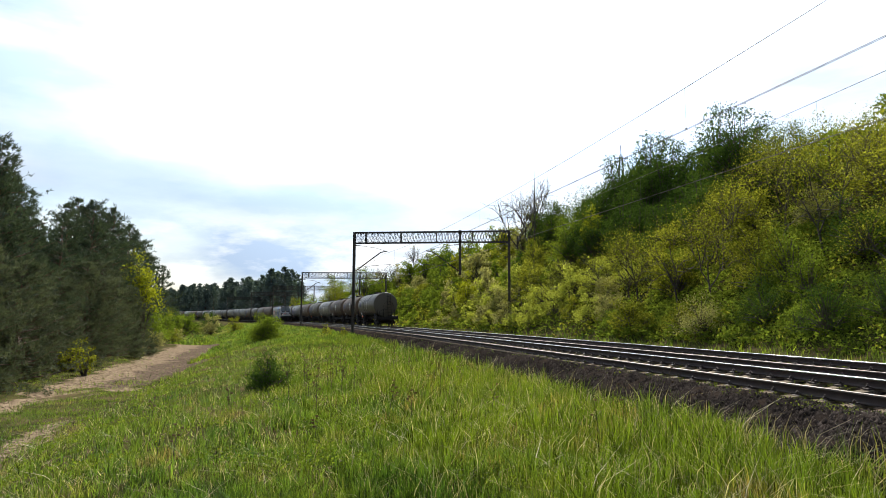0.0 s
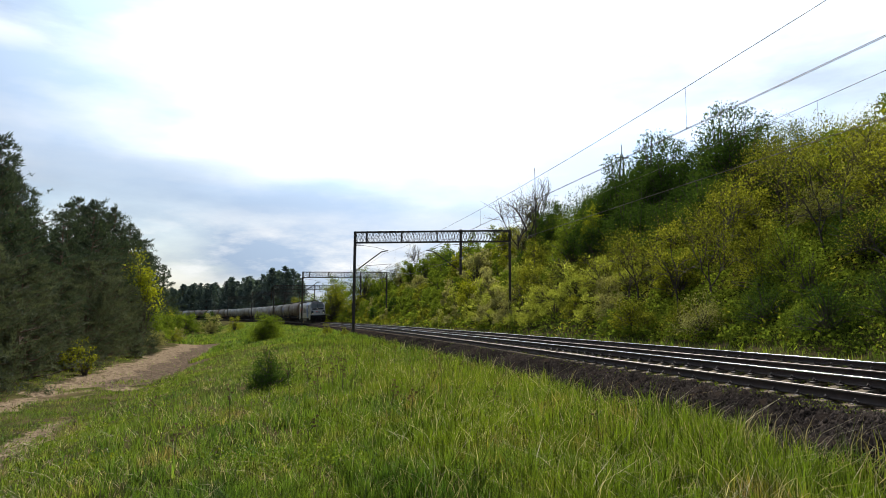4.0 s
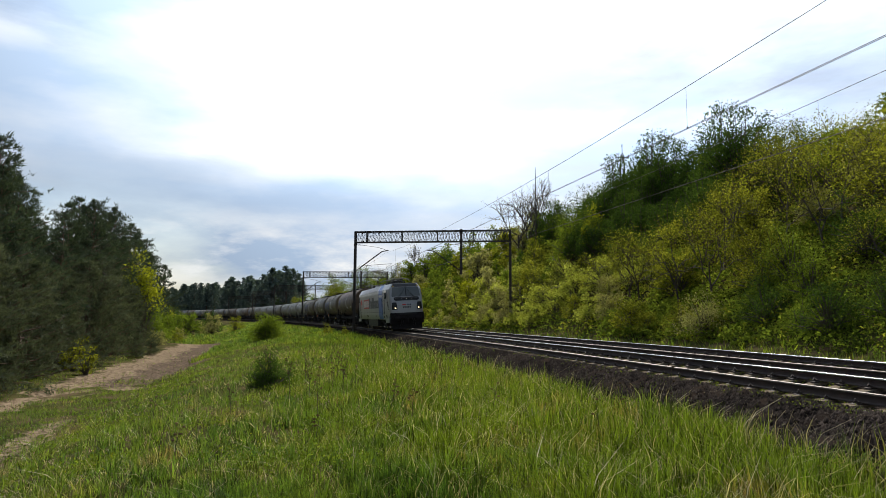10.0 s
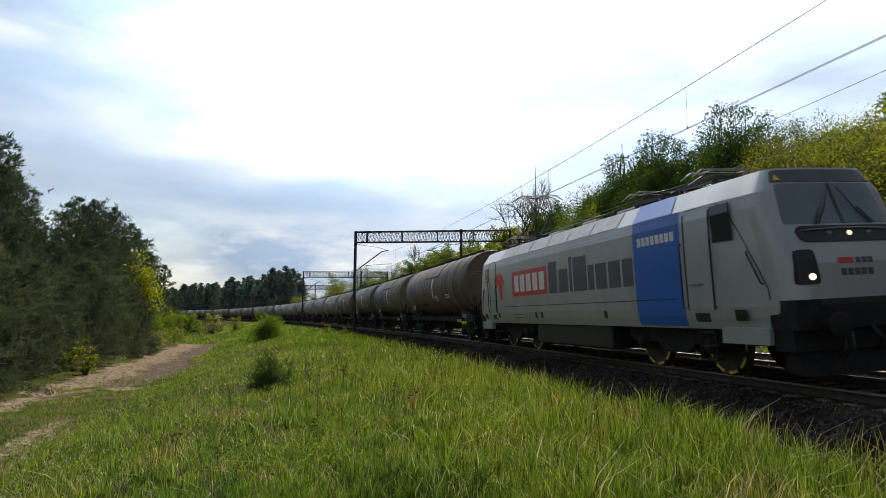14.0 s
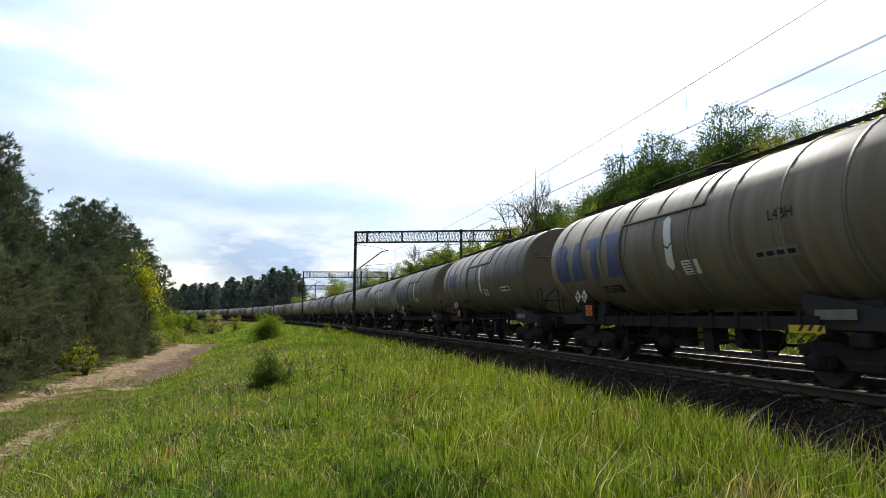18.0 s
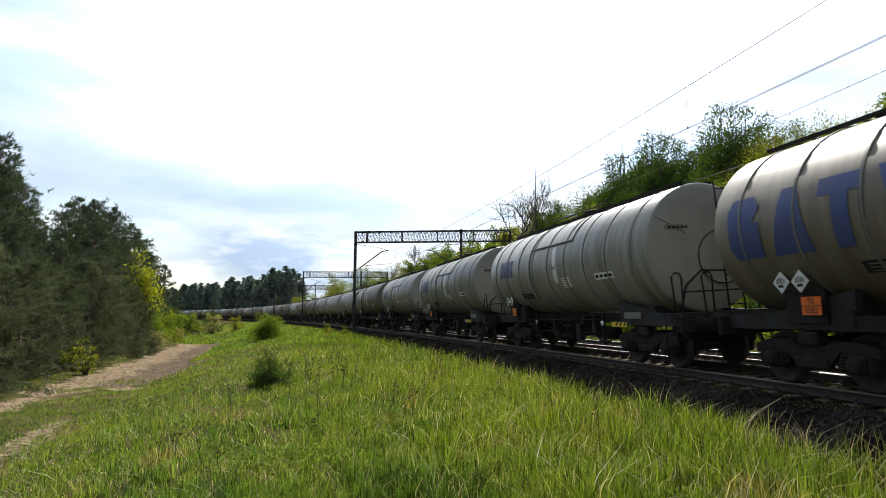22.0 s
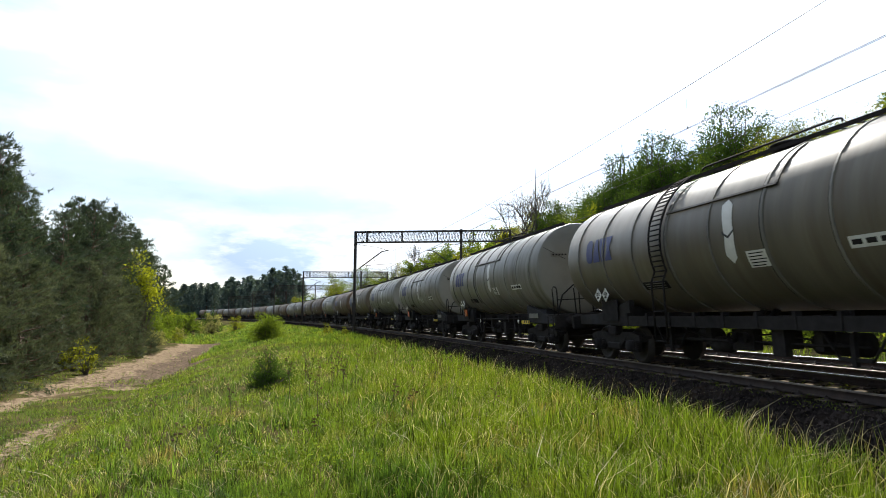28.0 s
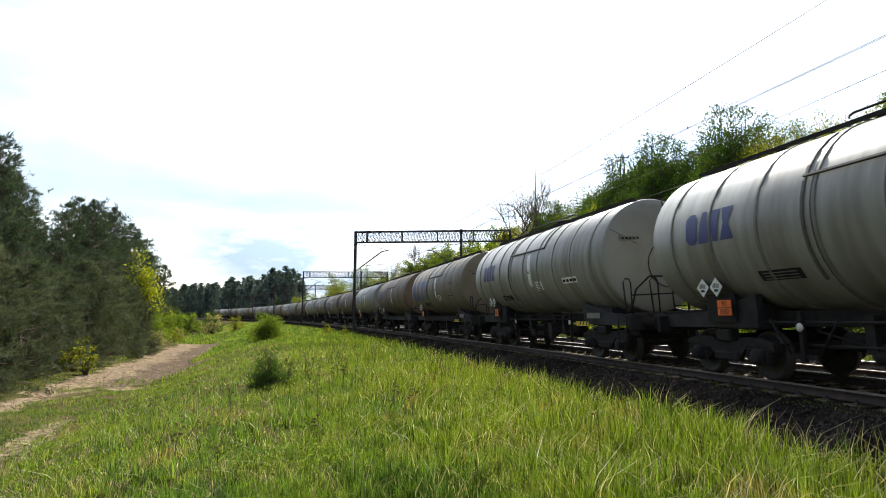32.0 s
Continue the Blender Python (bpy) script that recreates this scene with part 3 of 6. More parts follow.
def y25_bogie(parent, x):
    """Two-axle freight bogie: side frames with spring nests and axle boxes, headstocks, bolster, two wheelsets."""
    bog = thing("bogie", "", "", at=Matrix.Translation((x, 0, 0)))
    bog.parent = parent
    tagged(bog, "sooty black two-axle bogie")
    for side in (-1, 1):
        g = Geo()
        y0, y1 = side * 1.0 - 0.05, side * 1.0 + 0.05
        g.prism([(-1.30, 0.55), (-1.20, 0.62), (-0.62, 0.66), (-0.35, 0.40), (0.35, 0.40), (0.62, 0.66), (1.20, 0.62), (1.30, 0.55), (1.30, 0.72), (0.95, 0.80), (0.45, 0.80), (0.30, 0.72),
                 (-0.30, 0.72), (-0.45, 0.80), (-0.95, 0.80), (-1.30, 0.72)], y0, y1)
        g.prism([(-1.22, 0.36), (-1.16, 0.30), (-0.66, 0.30), (-0.52, 0.44), (-0.62, 0.70), (-1.22, 0.70)], side * 1.0 - 0.035, side * 1.0 + 0.035)
        g.prism([(1.22, 0.36), (1.16, 0.30), (0.66, 0.30), (0.52, 0.44), (0.62, 0.70), (1.22, 0.70)], side * 1.0 - 0.035, side * 1.0 + 0.035)
        g.box(-0.36, 0.36, side * 1.0 - 0.09, side * 1.0 + 0.09, 0.34, 0.52, 0.03)
        g.box(-0.22, 0.22, side * 1.0 - 0.12, side * 1.0 + 0.12, 0.72, 0.95, 0.03)
        sf = part("side_frame", g, M_bogie, bog)
        for ax in (-0.9, 0.9):
            g = Geo()
            g.box(ax - 0.15, ax + 0.15, side * 1.0 - 0.10, side * 1.0 + 0.12, 0.33, 0.60, 0.03)
            g.lathe([(side * 1.10, 0.14), (side * 1.16, 0.13), (side * 1.175, 0.09), (side * 1.175, 0.001)], "y", (ax, 0, 0.46), 12)
            part("axle_box", g, M_frame, sf)
            for dx in (-0.26, 0.26):
                g = Geo()
                for k in range(5):
                    g.lathe([(0.36 + k * 0.05, 0.055), (0.375 + k * 0.05, 0.085), (0.39 + k * 0.05, 0.055)], "z", (ax + dx, side * 1.02, 0), 10)
                part("coil_spring", g, M_bogie, sf)
    g = Geo()
    g.box(-0.20, 0.20, -1.0, 1.0, 0.50, 0.84, 0.04)
    g.lathe([(0.84, 0.25), (0.93, 0.22), (0.93, 0.001)], "z", seg=14)
    part("bolster", g, M_bogie, bog)
    for e in (-1, 1):
        g = Geo()
        g.box(e * 1.27 - 0.05, e * 1.27 + 0.05, -1.0, 1.0, 0.56, 0.70)
        part("headstock", g, M_bogie, bog)
        g = Geo()
        for side in (-1, 1):
            g.box(e * 0.40 - 0.04, e * 0.40 + 0.04, side * 0.75 - 0.06, side * 0.75 + 0.06, 0.28, 0.62)
        g.tube([(e * 0.40, -0.8, 0.40), (e * 0.40, 0.8, 0.40)], 0.035, 6)
        part("brake_gear", g, M_bogie, bog)
    for ax in (-0.9, 0.9):
        part("wheelset", ME_WHEELSET, None, bog, "worn steel wheels on an axle", at=Matrix.Translation((ax, 0, 0.46)))
    return bog


ME_WHEELSET = wheelset_mesh(0.46).mesh("wheelset", M_wheel)


def buffer_pair(parent, x, e):
    for side in (-1, 1):
        g = Geo()
        o = (x, side * 0.875, 1.06)
        g.lathe([(-e * 0.62, 0.15), (-e * 0.58, 0.15), (-e * 0.58, 0.105), (-e * 0.25, 0.105), (-e * 0.25, 0.085), (-e * 0.06, 0.085), (-e * 0.05, 0.17), (-e * 0.02, 0.22), (0, 0.20), (e * 0.012, 0.001)], "x", o, 16)
        part("buffer", g, M_frame, parent)
    g = Geo()
    g.tube([(x - e * 0.62, 0, 1.0), (x - e * 0.25, 0, 1.0), (x - e * 0.1, 0, 0.82), (x - e * 0.2, 0, 0.62)], 0.04, 6)
    g.tube([(x - e * 0.55, 0.3, 0.95), (x - e * 0.30, 0.32, 0.72), (x - e * 0.12, 0.3, 0.6)], 0.025, 6)
    part("coupling", g, M_frame, parent)


def ladder(parent, foot, head, width, along, rungs, r=0.022, name="ladder", label="dark steel access ladder"):
    """Two stiles and rungs; along: the direction of the rungs."""
    g = Geo()
    a, f, h = Vector(along) * width / 2, Vector(foot), Vector(head)
    for k in (-1, 1):
        g.tube([f + a * k, h + a * k], r, 6)
    for i in range(rungs):
        q = f.lerp(h, (i + 0.5) / rungs)
        g.tube([q - a, q + a], r * 0.75, 5)
    return part(name, g, M_frame, parent, label)


def on_tank(x0, x1, a0, a1, R, zc, seg=6, thick=0.006, xs=4):
    """A thin curved patch on the tank's side: angles in degrees down (-) or up (+) from its waist, on the -y side."""
    g = Geo()
    vs, fs = [], []
    for rr in (R + 0.002, R + thick):
        for k in range(seg + 1):
            t = radians(a0 + (a1 - a0) * k / seg)
            for i in range(2):
                vs.append((x0 + (x1 - x0) * i, -rr * math.cos(t), zc + rr * math.sin(t)))
    n = (seg + 1) * 2
    for k in range(seg):
        for o in (0, n):
            fs.append((o + k * 2, o + k * 2 + 1, o + k * 2 + 3, o + k * 2 + 2))
        fs += [(k * 2, k * 2 + 2, n + k * 2 + 2, n + k * 2), (k * 2 + 1, n + k * 2 + 1, n + k * 2 + 3, k * 2 + 3)]
    fs += [(0, n, n + 1, 1), (seg * 2, seg * 2 + 1, n + seg * 2 + 1, n + seg * 2)]
    return g.add(vs, fs)


def on_tank_shape(poly, R, zc, thick=0.010, step=0.07):
    """A flat outline in (x, height along the skin) wrapped on the -y side, cut into level strips."""
    g = Geo()
    hs = [h for _, h in poly]
    lo, hi = min(hs), max(hs)
    n = max(1, int((hi - lo) / step))
    cuts = sorted(set([lo + (hi - lo) * k / n for k in range(n + 1)] + [round(h, 4) for h in hs]))
    skin = lambda x, h: (x, -(R + thick) * math.cos(h / R), zc + (R + thick) * math.sin(h / R))
    edges = list(zip(poly, poly[1:] + poly[:1]))
    for a, b in zip(cuts[:-1], cuts[1:]):
        if b - a < 1e-3:
            continue
        m = (a + b) / 2
        hit = sorted([e for e in edges if min(e[0][1], e[1][1]) <= m < max(e[0][1], e[1][1])], key=lambda e: e[0][0] + (m - e[0][1]) / (e[1][1] - e[0][1]) * (e[1][0] - e[0][0]))
        at = lambda e, h: e[0][0] + (h - e[0][1]) / (e[1][1] - e[0][1]) * (e[1][0] - e[0][0])
        for e, f in zip(hit[0::2], hit[1::2]):
            g.add([skin(at(e, a), a), skin(at(f, a), a), skin(at(f, b), b), skin(at(e, b), b)], [(0, 1, 2, 3)])
    return g


def tank_wagon(style, label, at):
    """style: paint, length over buffers, small or large block marks, ladder place."""
    paint, L, big, mid_ladder, sill = style
    w = thing("tank_wagon", label, "tank wagon", "tank wagons of the train", at=at)
    R, zc = 1.54, 2.80
    half = L / 2 - 1.03
    fore = half - 0.42          # the barrel stands back from the platform end
    # barrel with rolled knuckles and dished ends
    prof = [(-half - 0.13, 0.001), (-half - 0.12, 0.5), (-half - 0.09, 1.0), (-half - 0.05, 1.36), (-half - 0.03, R - 0.05), (-half - 0.008, R - 0.012), (-half + 0.02, R)]
    body = Geo().lathe(prof + [(-x - half + fore, r) for x, r in prof[::-1]], "x", (0, 0, zc), 40)
    tank = part("tank", body, paint, w)
    # seam bands
    n = 9
    for i in range(n):
        x = -half + 0.72 + (half + fore - 1.44) * i / (n - 1)
        wide = 0.030 if i not in (3, 5) else 0.045
        ring = Geo()
        for a_, b_, c_, d_ in ((-1, 0.001, -0.7, 0.022), (-0.7, 0.022, 0.7, 0.022), (0.7, 0.022, 1, 0.001)):
            ring.lathe([(x + a_ * wide, R + b_), (x + c_ * wide, R + d_)], "x", (0, 0, zc), 40)
        part("band", ring, M_band, tank)
        part("band_joint", Geo().lathe([(x - wide * 1.7, R + 0.003), (x - wide, R + 0.003)], "x", (0, 0, zc), 40), M_frame, tank)
    for e in (-1, 1):
        out_ = fore if e > 0 else half
        # end cover disc and seam lines
        g = Geo().lathe([(e * (out_ + 0.05), 0.64), (e * (out_ + 0.15), 0.64), (e * (out_ + 0.15), 0.60), (e * (out_ + 0.06), 0.59)], "x", (0, 0.35 if e > 0 else -0.2, zc - 0.25), 28)
        part("end_cover", g, paint, tank)
        ring = [(e * (out_ + 0.152), (0.35 if e > 0 else -0.2) + 0.63 * math.cos(k * math.pi / 14), zc - 0.25 + 0.63 * math.sin(k * math.pi / 14)) for k in range(29)]
        part("cover_edge", Geo().tube(ring, 0.012, 5, False), M_frame, tank)
        g = Geo()
        for ang in (30, 150):
            t = radians(ang)
            g.tube([(e * (out_ + 0.125 - 0.09 * k ** 1.6), math.cos(t) * (0.62 + 0.84 * k), zc + math.sin(t) * (0.62 + 0.84 * k)) for k in (0, 0.35, 0.7, 1)], 0.006, 5)
        part("end_seam", g, M_frame, tank)
    # walkway on top: two angle runners, grating slats, short posts
    g = Geo()
    for y in (-0.40, 0.40):
        g.box(-half + 0.3, fore - 0.1, y - 0.025, y + 0.025, 4.33, 4.40)
    for i in range(int(half * 5)):
        x = -half + 0.4 + i * (half + fore - 0.6) / (half * 5)
        g.box(x, x + 0.05, -0.385, 0.385, 4.375, 4.395)
    walk_way = part("walkway", g, M_frame, w, "dark grated roof walkway")
    for i in range(6):
        x = -half + 0.5 + i * (half + fore - 0.9) / 5
        part("walkway_post", Geo().box(x - 0.03, x + 0.03, -0.375, 0.375, 4.29, 4.37), M_frame, walk_way)
    g = Geo().lathe([(4.22, 0.32), (4.44, 0.32), (4.45, 0.36), (4.49, 0.36), (4.53, 0.25), (4.54, 0.001)], "z", (0.4, 0, 0), 18)
    part("manhole", g, M_frame, w, "bolted manhole lid")
    g = Geo()
    for y in (-0.44,):
        g.tube([(-1.7, y, 4.42), (-1.7, y, 4.47), (-1.6, y, 4.50), (1.95, y, 4.50), (2.05, y, 4.47), (2.05, y, 4.42)], 0.022, 6)
    part("guard_rail", g, M_frame, w)
    # drip strip with its down edge round the filler area
    for a, b, c, d in ((-1.75, 1.55, 25.0, 26.4), (-1.75, -1.69, -40.0, 64.0), (1.49, 1.55, 25.0, 64.0)):
        part("drip_strip", on_tank(a, b, c, d, R, zc, 10 if d - c > 5 else 2, 0.045 if d - c < 5 else 0.026), M_strip, tank)
    # white folded-arrow plate, its notch line and data plates
    ch = [(-0.75, 0.52), (-0.60, 0.62), (-0.45, 0.50), (-0.40, -0.10), (-0.45, -0.52), (-0.58, -0.62), (-0.72, -0.45), (-0.66, -0.08)]
    part("arrow_plate", on_tank_shape([(x + 0.92, h + 0.02) for x, h in ch], R, zc), M_white, tank, "white folded arrow plate")
    part("notch_line", on_tank_shape([(0.20, -0.02), (0.36, -0.12), (0.53, 0.0), (0.53, 0.04), (0.36, -0.07), (0.20, 0.03)], R + 0.009, zc, 0.004), M_black, tank)
    part("data_plate", on_tank(0.72, 1.26, -27, -15, R, zc, 3), M_white, tank, "white data plate with small print")
    for k in range(5):
        part("print_line", on_tank(0.77, 1.10 + 0.04 * (k % 3), -26 + k * 2.2, -25.3 + k * 2.2, R + 0.006, zc, 1, 0.004), M_frame, tank)
    part("data_plate", on_tank(2.9, 3.9, -22, -15, R, zc, 3), M_white if not big else M_plate, tank)
    for k in range(4):
        part("print_line", on_tank(2.95 + 0.24 * k, 3.12 + 0.24 * k, -20, -17, R + 0.006, zc, 1, 0.004), M_frame, tank)
    part("data_panel", on_tank(-3.1, -2.1, -38, -30, R, zc, 3), M_frame, tank, "dark data panel")
    for k in range(3):
        part("print_line", on_tank(-3.0, -2.2, -37 + 2.3 * k, -36.2 + 2.3 * k, R + 0.006, zc, 1, 0.004), M_plate, tank)
    # owner's mark as plain blue shapes
    if big:
        for k in range(4):
            x, h = -half + 0.40 + k * 1.05, 0.56
            shape = ([(0.12, -h), (0.80, -h), (0.80, h * 0.15), (0.62, h * 0.15), (0.80, h * 0.6), (0.66, h), (0.12, h), (0, h - 0.2), (0, -h + 0.2)], [(0, -h), (0.86, -h), (0.60, h), (0.28, h)],
                     [(0.25, -h), (0.56, -h), (0.56, h * 0.5), (0.82, h * 0.5), (0.82, h), (0, h), (0, h * 0.5), (0.25, h * 0.5)], [(0, -h), (0.84, -h), (0.62, 0), (0.84, h), (0, h), (0.2, 0)])[k]
            part("mark_block", on_tank_shape([(x + q, v) for q, v in shape], R, zc), M_blue_faded if paint is M_tank_brown else M_blue_big, tank, "blue block of the owner's mark")
        part("data_print", text_mesh("L4BH", 0.26, M_frame), None, w, at=Matrix.Translation((fore - 2.0, -R - 0.004, zc + 0.14)))
    else:
        a_, b_ = -0.12, 0.50
        for k, shape in enumerate(([(0.10, 0), (0.28, 0), (0.36, 0.14), (0.36, 0.86), (0.28, 1), (0.10, 1), (0, 0.84), (0, 0.16)], [(0.40, 0), (0.78, 0), (0.66, 1), (0.52, 1)],
                                   [(0.86, 0), (1.00, 0), (1.06, 1), (0.74, 1)], [(1.08, 0), (1.46, 0), (1.34, 0.5), (1.46, 1), (1.12, 1), (1.20, 0.5)])):
            part("mark_block", on_tank_shape([(-half + 1.25 + q * 0.98, a_ + (b_ - a_) * v) for q, v in shape], R, zc), M_blue_mark, tank, "blue block of the owner's mark")
    # number plate on the leading dish, as bars
    part("number_plate", Geo().box(fore + 0.098, fore + 0.108, -1.04, -0.40, zc + 0.41, zc + 0.53), M_band, tank)
    for k in range(5):
        part("number_bar", Geo().box(fore + 0.109, fore + 0.112, -0.99 + 0.11 * k, -0.92 + 0.11 * k, zc + 0.445, zc + 0.495), M_frame, tank)
    # hazard plates
    hx = -half + 1.35
    for k in range(2):
        x = hx + 0.42 * k
        y = -R * math.cos(radians(40)) - 0.14
        part("hazard_diamond", Geo().prism([(x - 0.19, 1.80), (x, 1.61), (x + 0.19, 1.80), (x, 1.99)], y - 0.012, y), M_white, w, "white hazard diamond")
        g = Geo()
        for q in range(4):
            g.box(x - 0.09 + q * 0.05, x - 0.065 + q * 0.05, y - 0.016, y - 0.013, 1.78, 1.89 - 0.02 * abs(q - 1.5))
        g.box(x - 0.06, x + 0.06, y - 0.016, y - 0.013, 1.71, 1.76)
        part("hazard_symbol", g, M_black, w)
    part("hazard_bracket", Geo().box(hx - 0.1, hx + 0.75, -1.19, -1.16, 1.10, 1.66), M_frame, w)
    if big or not sill:
        pl = part("orange_plate", Geo().box(hx + 0.36, hx + 0.76, -1.29, -1.275, 1.24, 1.54), M_orange, w, "orange hazard number plate")
        part("plate_edge", Geo().box(hx + 0.36, hx + 0.76, -1.295, -1.291, 1.382, 1.396), M_black, pl)
        part("plate_number", text_mesh("90", 0.14, M_black), None, pl, at=Matrix.Translation((hx + 0.56, -1.2955, 1.465)))
        part("plate_number", text_mesh("3082", 0.14, M_black), None, pl, at=Matrix.Translation((hx + 0.56, -1.2955, 1.312)))
    # underframe
    for e in (-1, 1):
        g = Geo()
        g.box(min(e * (L / 2 - 0.72), e * (L / 2 - 0.60)), max(e * (L / 2 - 0.72), e * (L / 2 - 0.60)), -1.35, 1.35, 0.86, 1.24, 0.02)
        part("headstock", g, M_frame, w)
        g = Geo()
        g.prism([(e * (L / 2 - 0.72), 0.98), (e * (L / 2 - 0.72), 1.24), (e * (half - 1.0), 1.30), (e * (half - 2.6), 1.62), (e * (half - 2.6), 1.0)], -1.12, -0.98)
        g.prism([(e * (L / 2 - 0.72), 0.98), (e * (L / 2 - 0.72), 1.24), (e * (half - 1.0), 1.30), (e * (half - 2.6), 1.62), (e * (half - 2.6), 1.0)], 0.98, 1.12)
        g.box(min(e * (half - 2.4), e * (half - 1.2)), max(e * (half - 2.4), e * (half - 1.2)), -0.95, 0.95, 0.95, 1.45)
        part("saddle", g, M_saddle, w, "grimy blue-grey end saddle")
        buffer_pair(w, e * L / 2, e)
        y25_bogie(w, e * (half - 1.55))
    g = Geo()
    if sill:
        for y in (-1.15, 1.15):
            g.box(-half + 2.2, half - 2.2, y - 0.05, y + 0.05, 0.98, 1.22)
            for k in range(10):
                x = -half + 2.6 + k * (2 * half - 5.2) / 9
                g.box(x - 0.04, x + 0.04, y - 0.07, y + 0.07, 1.0, 1.3)
    else:
        g.box(-half + 2.2, half - 2.2, -0.55, -0.42, 1.0, 1.28)
        g.box(-half + 2.2, half - 2.2, 0.42, 0.55, 1.0, 1.28)
    part("sole_bar", g, M_frame, w)
    part("air_tank", Geo().lathe([(-0.5, 0.001), (-0.48, 0.2), (0.48, 0.2), (0.5, 0.001)], "x", (1.7, -0.55, 0.72), 14), M_bogie, w)
    g = Geo()
    g.lathe([(-0.3, 0.001), (-0.28, 0.16), (0.28, 0.16), (0.3, 0.001)], "x", (-1.9, -0.45, 0.75), 14)
    part("air_tank", g, M_bogie, w)
    g = Geo()
    g.tube([(-2.6, -0.95, 0.72), (2.6, -0.95, 0.72)], 0.025, 6)
    g.tube([(-half + 2.0, -0.3, 0.62), (half - 2.0, -0.3, 0.62)], 0.03, 6)
    g.box(-0.5, 0.1, -1.0, -0.8, 0.55, 0.95)
    g.box(0.7, 1.0, -1.1, -0.95, 0.5, 1.0)
    part("brake_rigging", g, M_bogie, w)
    g = Geo()
    for x in (-0.35, 0.0):
        g.tube([(x, -0.3, 1.3), (x, -0.7, 1.0), (x, -1.1, 0.8)], 0.06, 8)
        g.lathe([(-0.04, 0.11), (0.04, 0.11)], "y", (x, -1.12, 0.8), 10)
    part("drain_valve", g, M_bogie, w)
    for x in (-2.55, 2.35):
        g = Geo()
        g.box(x - 0.04, x + 0.04, -1.06, -0.98, 0.42, 1.30)
        g.box(x - 0.30, x + 0.30, -1.04, -0.99, 0.50, 0.56)
        g.tube([(x - 0.3, -1.0, 0.52), (x - 0.75, -1.0, 1.15)], 0.022, 6)
        g.tube([(x + 0.3, -1.0, 0.52), (x + 0.75, -1.0, 1.15)], 0.022, 6)
        part("bracket", g, M_frame, w)
        g = Geo().lathe([(-1.075, 0.001), (-1.075, 0.075), (-1.06, 0.075), (-1.06, 0.001)], "y", (x, 0, 1.02), 12)
        part("round_sign", g, M_white, w, "small round white sign")
    g = Geo()
    g.lathe([(-0.42, 0.001), (-0.40, 0.17), (0.10, 0.17), (0.14, 0.05), (0.55, 0.04)], "x", (-0.9, -0.78, 0.62), 12)
    g.tube([(-2.4, -0.85, 0.95), (-1.3, -0.85, 0.70), (0.5, -0.85, 0.88), (2.3, -0.85, 0.70)], 0.02, 6)
    g.tube([(-half + 1.0, -0.98, 1.10), (half - 1.0, -0.98, 1.12)], 0.025, 6)
    for x in (-1.3, 0.9, 1.6):
        g.box(x - 0.09, x + 0.09, -0.95, -0.70, 0.62, 1.22)
    part("brake_cylinder", g, M_bogie, w)
    # brake lever plate, placards
    part("placard", Geo().box(half - 2.3, half - 1.5, -1.17, -1.155, 1.16, 1.32), M_plate, w)
    part("hand_brake_stripes", Geo().box(half - 2.75, half - 2.0, -1.30, -1.28, 0.95, 1.08), M_yellow, w, "yellow and black striped release grip")
    for k in range(3):
        part("stripe", Geo().prism([(half - 2.55 + 0.2 * k, 0.98), (half - 2.48 + 0.2 * k, 0.98), (half - 2.40 + 0.2 * k, 1.08), (half - 2.47 + 0.2 * k, 1.08)], -1.306, -1.301), M_black, w)
    # ladders and end railings
    if mid_ladder:
        g = Geo()
        bow = [(-1.66, 0.70), (-1.66, 2.0)] + [(-(R + 0.12) * math.cos(radians(a)), zc + (R + 0.12) * math.sin(radians(a))) for a in range(-20, 76, 8)]
        for x in (-2.18, -1.72):
            g.tube([(x, y, z) for y, z in bow], 0.026, 6)
        for k in range(len(bow) * 2 - 1):
            (y0, z0), (y1, z1) = bow[k // 2], bow[min(k // 2 + k % 2, len(bow) - 1)]
            g.tube([(-2.18, (y0 + y1) / 2, (z0 + z1) / 2), (-1.72, (y0 + y1) / 2, (z0 + z1) / 2)], 0.018, 5)
        part("ladder", g, M_frame, w, "curved steel ladder over the barrel")
    e = 1
    xe = L / 2 - 0.62
    ladder(w, (fore + 0.46, 0.40, 1.25), (fore + 0.28, 0.40, 4.3), 0.42, (0, 1, 0), 9)
    g = Geo()
    g.box(fore + 0.10, xe, -1.30, 1.30, 1.24, 1.28)
    part("end_platform", g, M_frame, w, "grated end platform")
    for y in (-1.22, -0.45, 0.95):
        g = Geo()
        g.tube([(xe - 0.05, y, 1.28), (xe - 0.05, y, 2.05), (xe - 0.12, y, 2.16), (xe - 0.3, y, 2.18), (xe - 0.42, y, 2.10), (fore + 0.50, y, 1.28)], 0.022, 6)
        part("end_railing", g, M_frame, w)
    g = Geo()
    g.tube([(xe - 0.05, -1.22, 1.75), (xe - 0.05, 0.95, 1.75)], 0.02, 6)
    g.tube([(fore + 0.50, 0.1, 2.2), (fore + 0.50, -0.5, 2.22), (fore + 0.48, -0.9, 1.9), (fore + 0.48, -1.1, 1.3)], 0.025, 6)
    part("grab_rail", g, M_frame, w)
    ladder(w, (L / 2 - 0.95, -1.38, 0.45), (L / 2 - 0.95, -1.38, 1.25), 0.4, (1, 0, 0), 3, name="foot_step", label="")
    return w


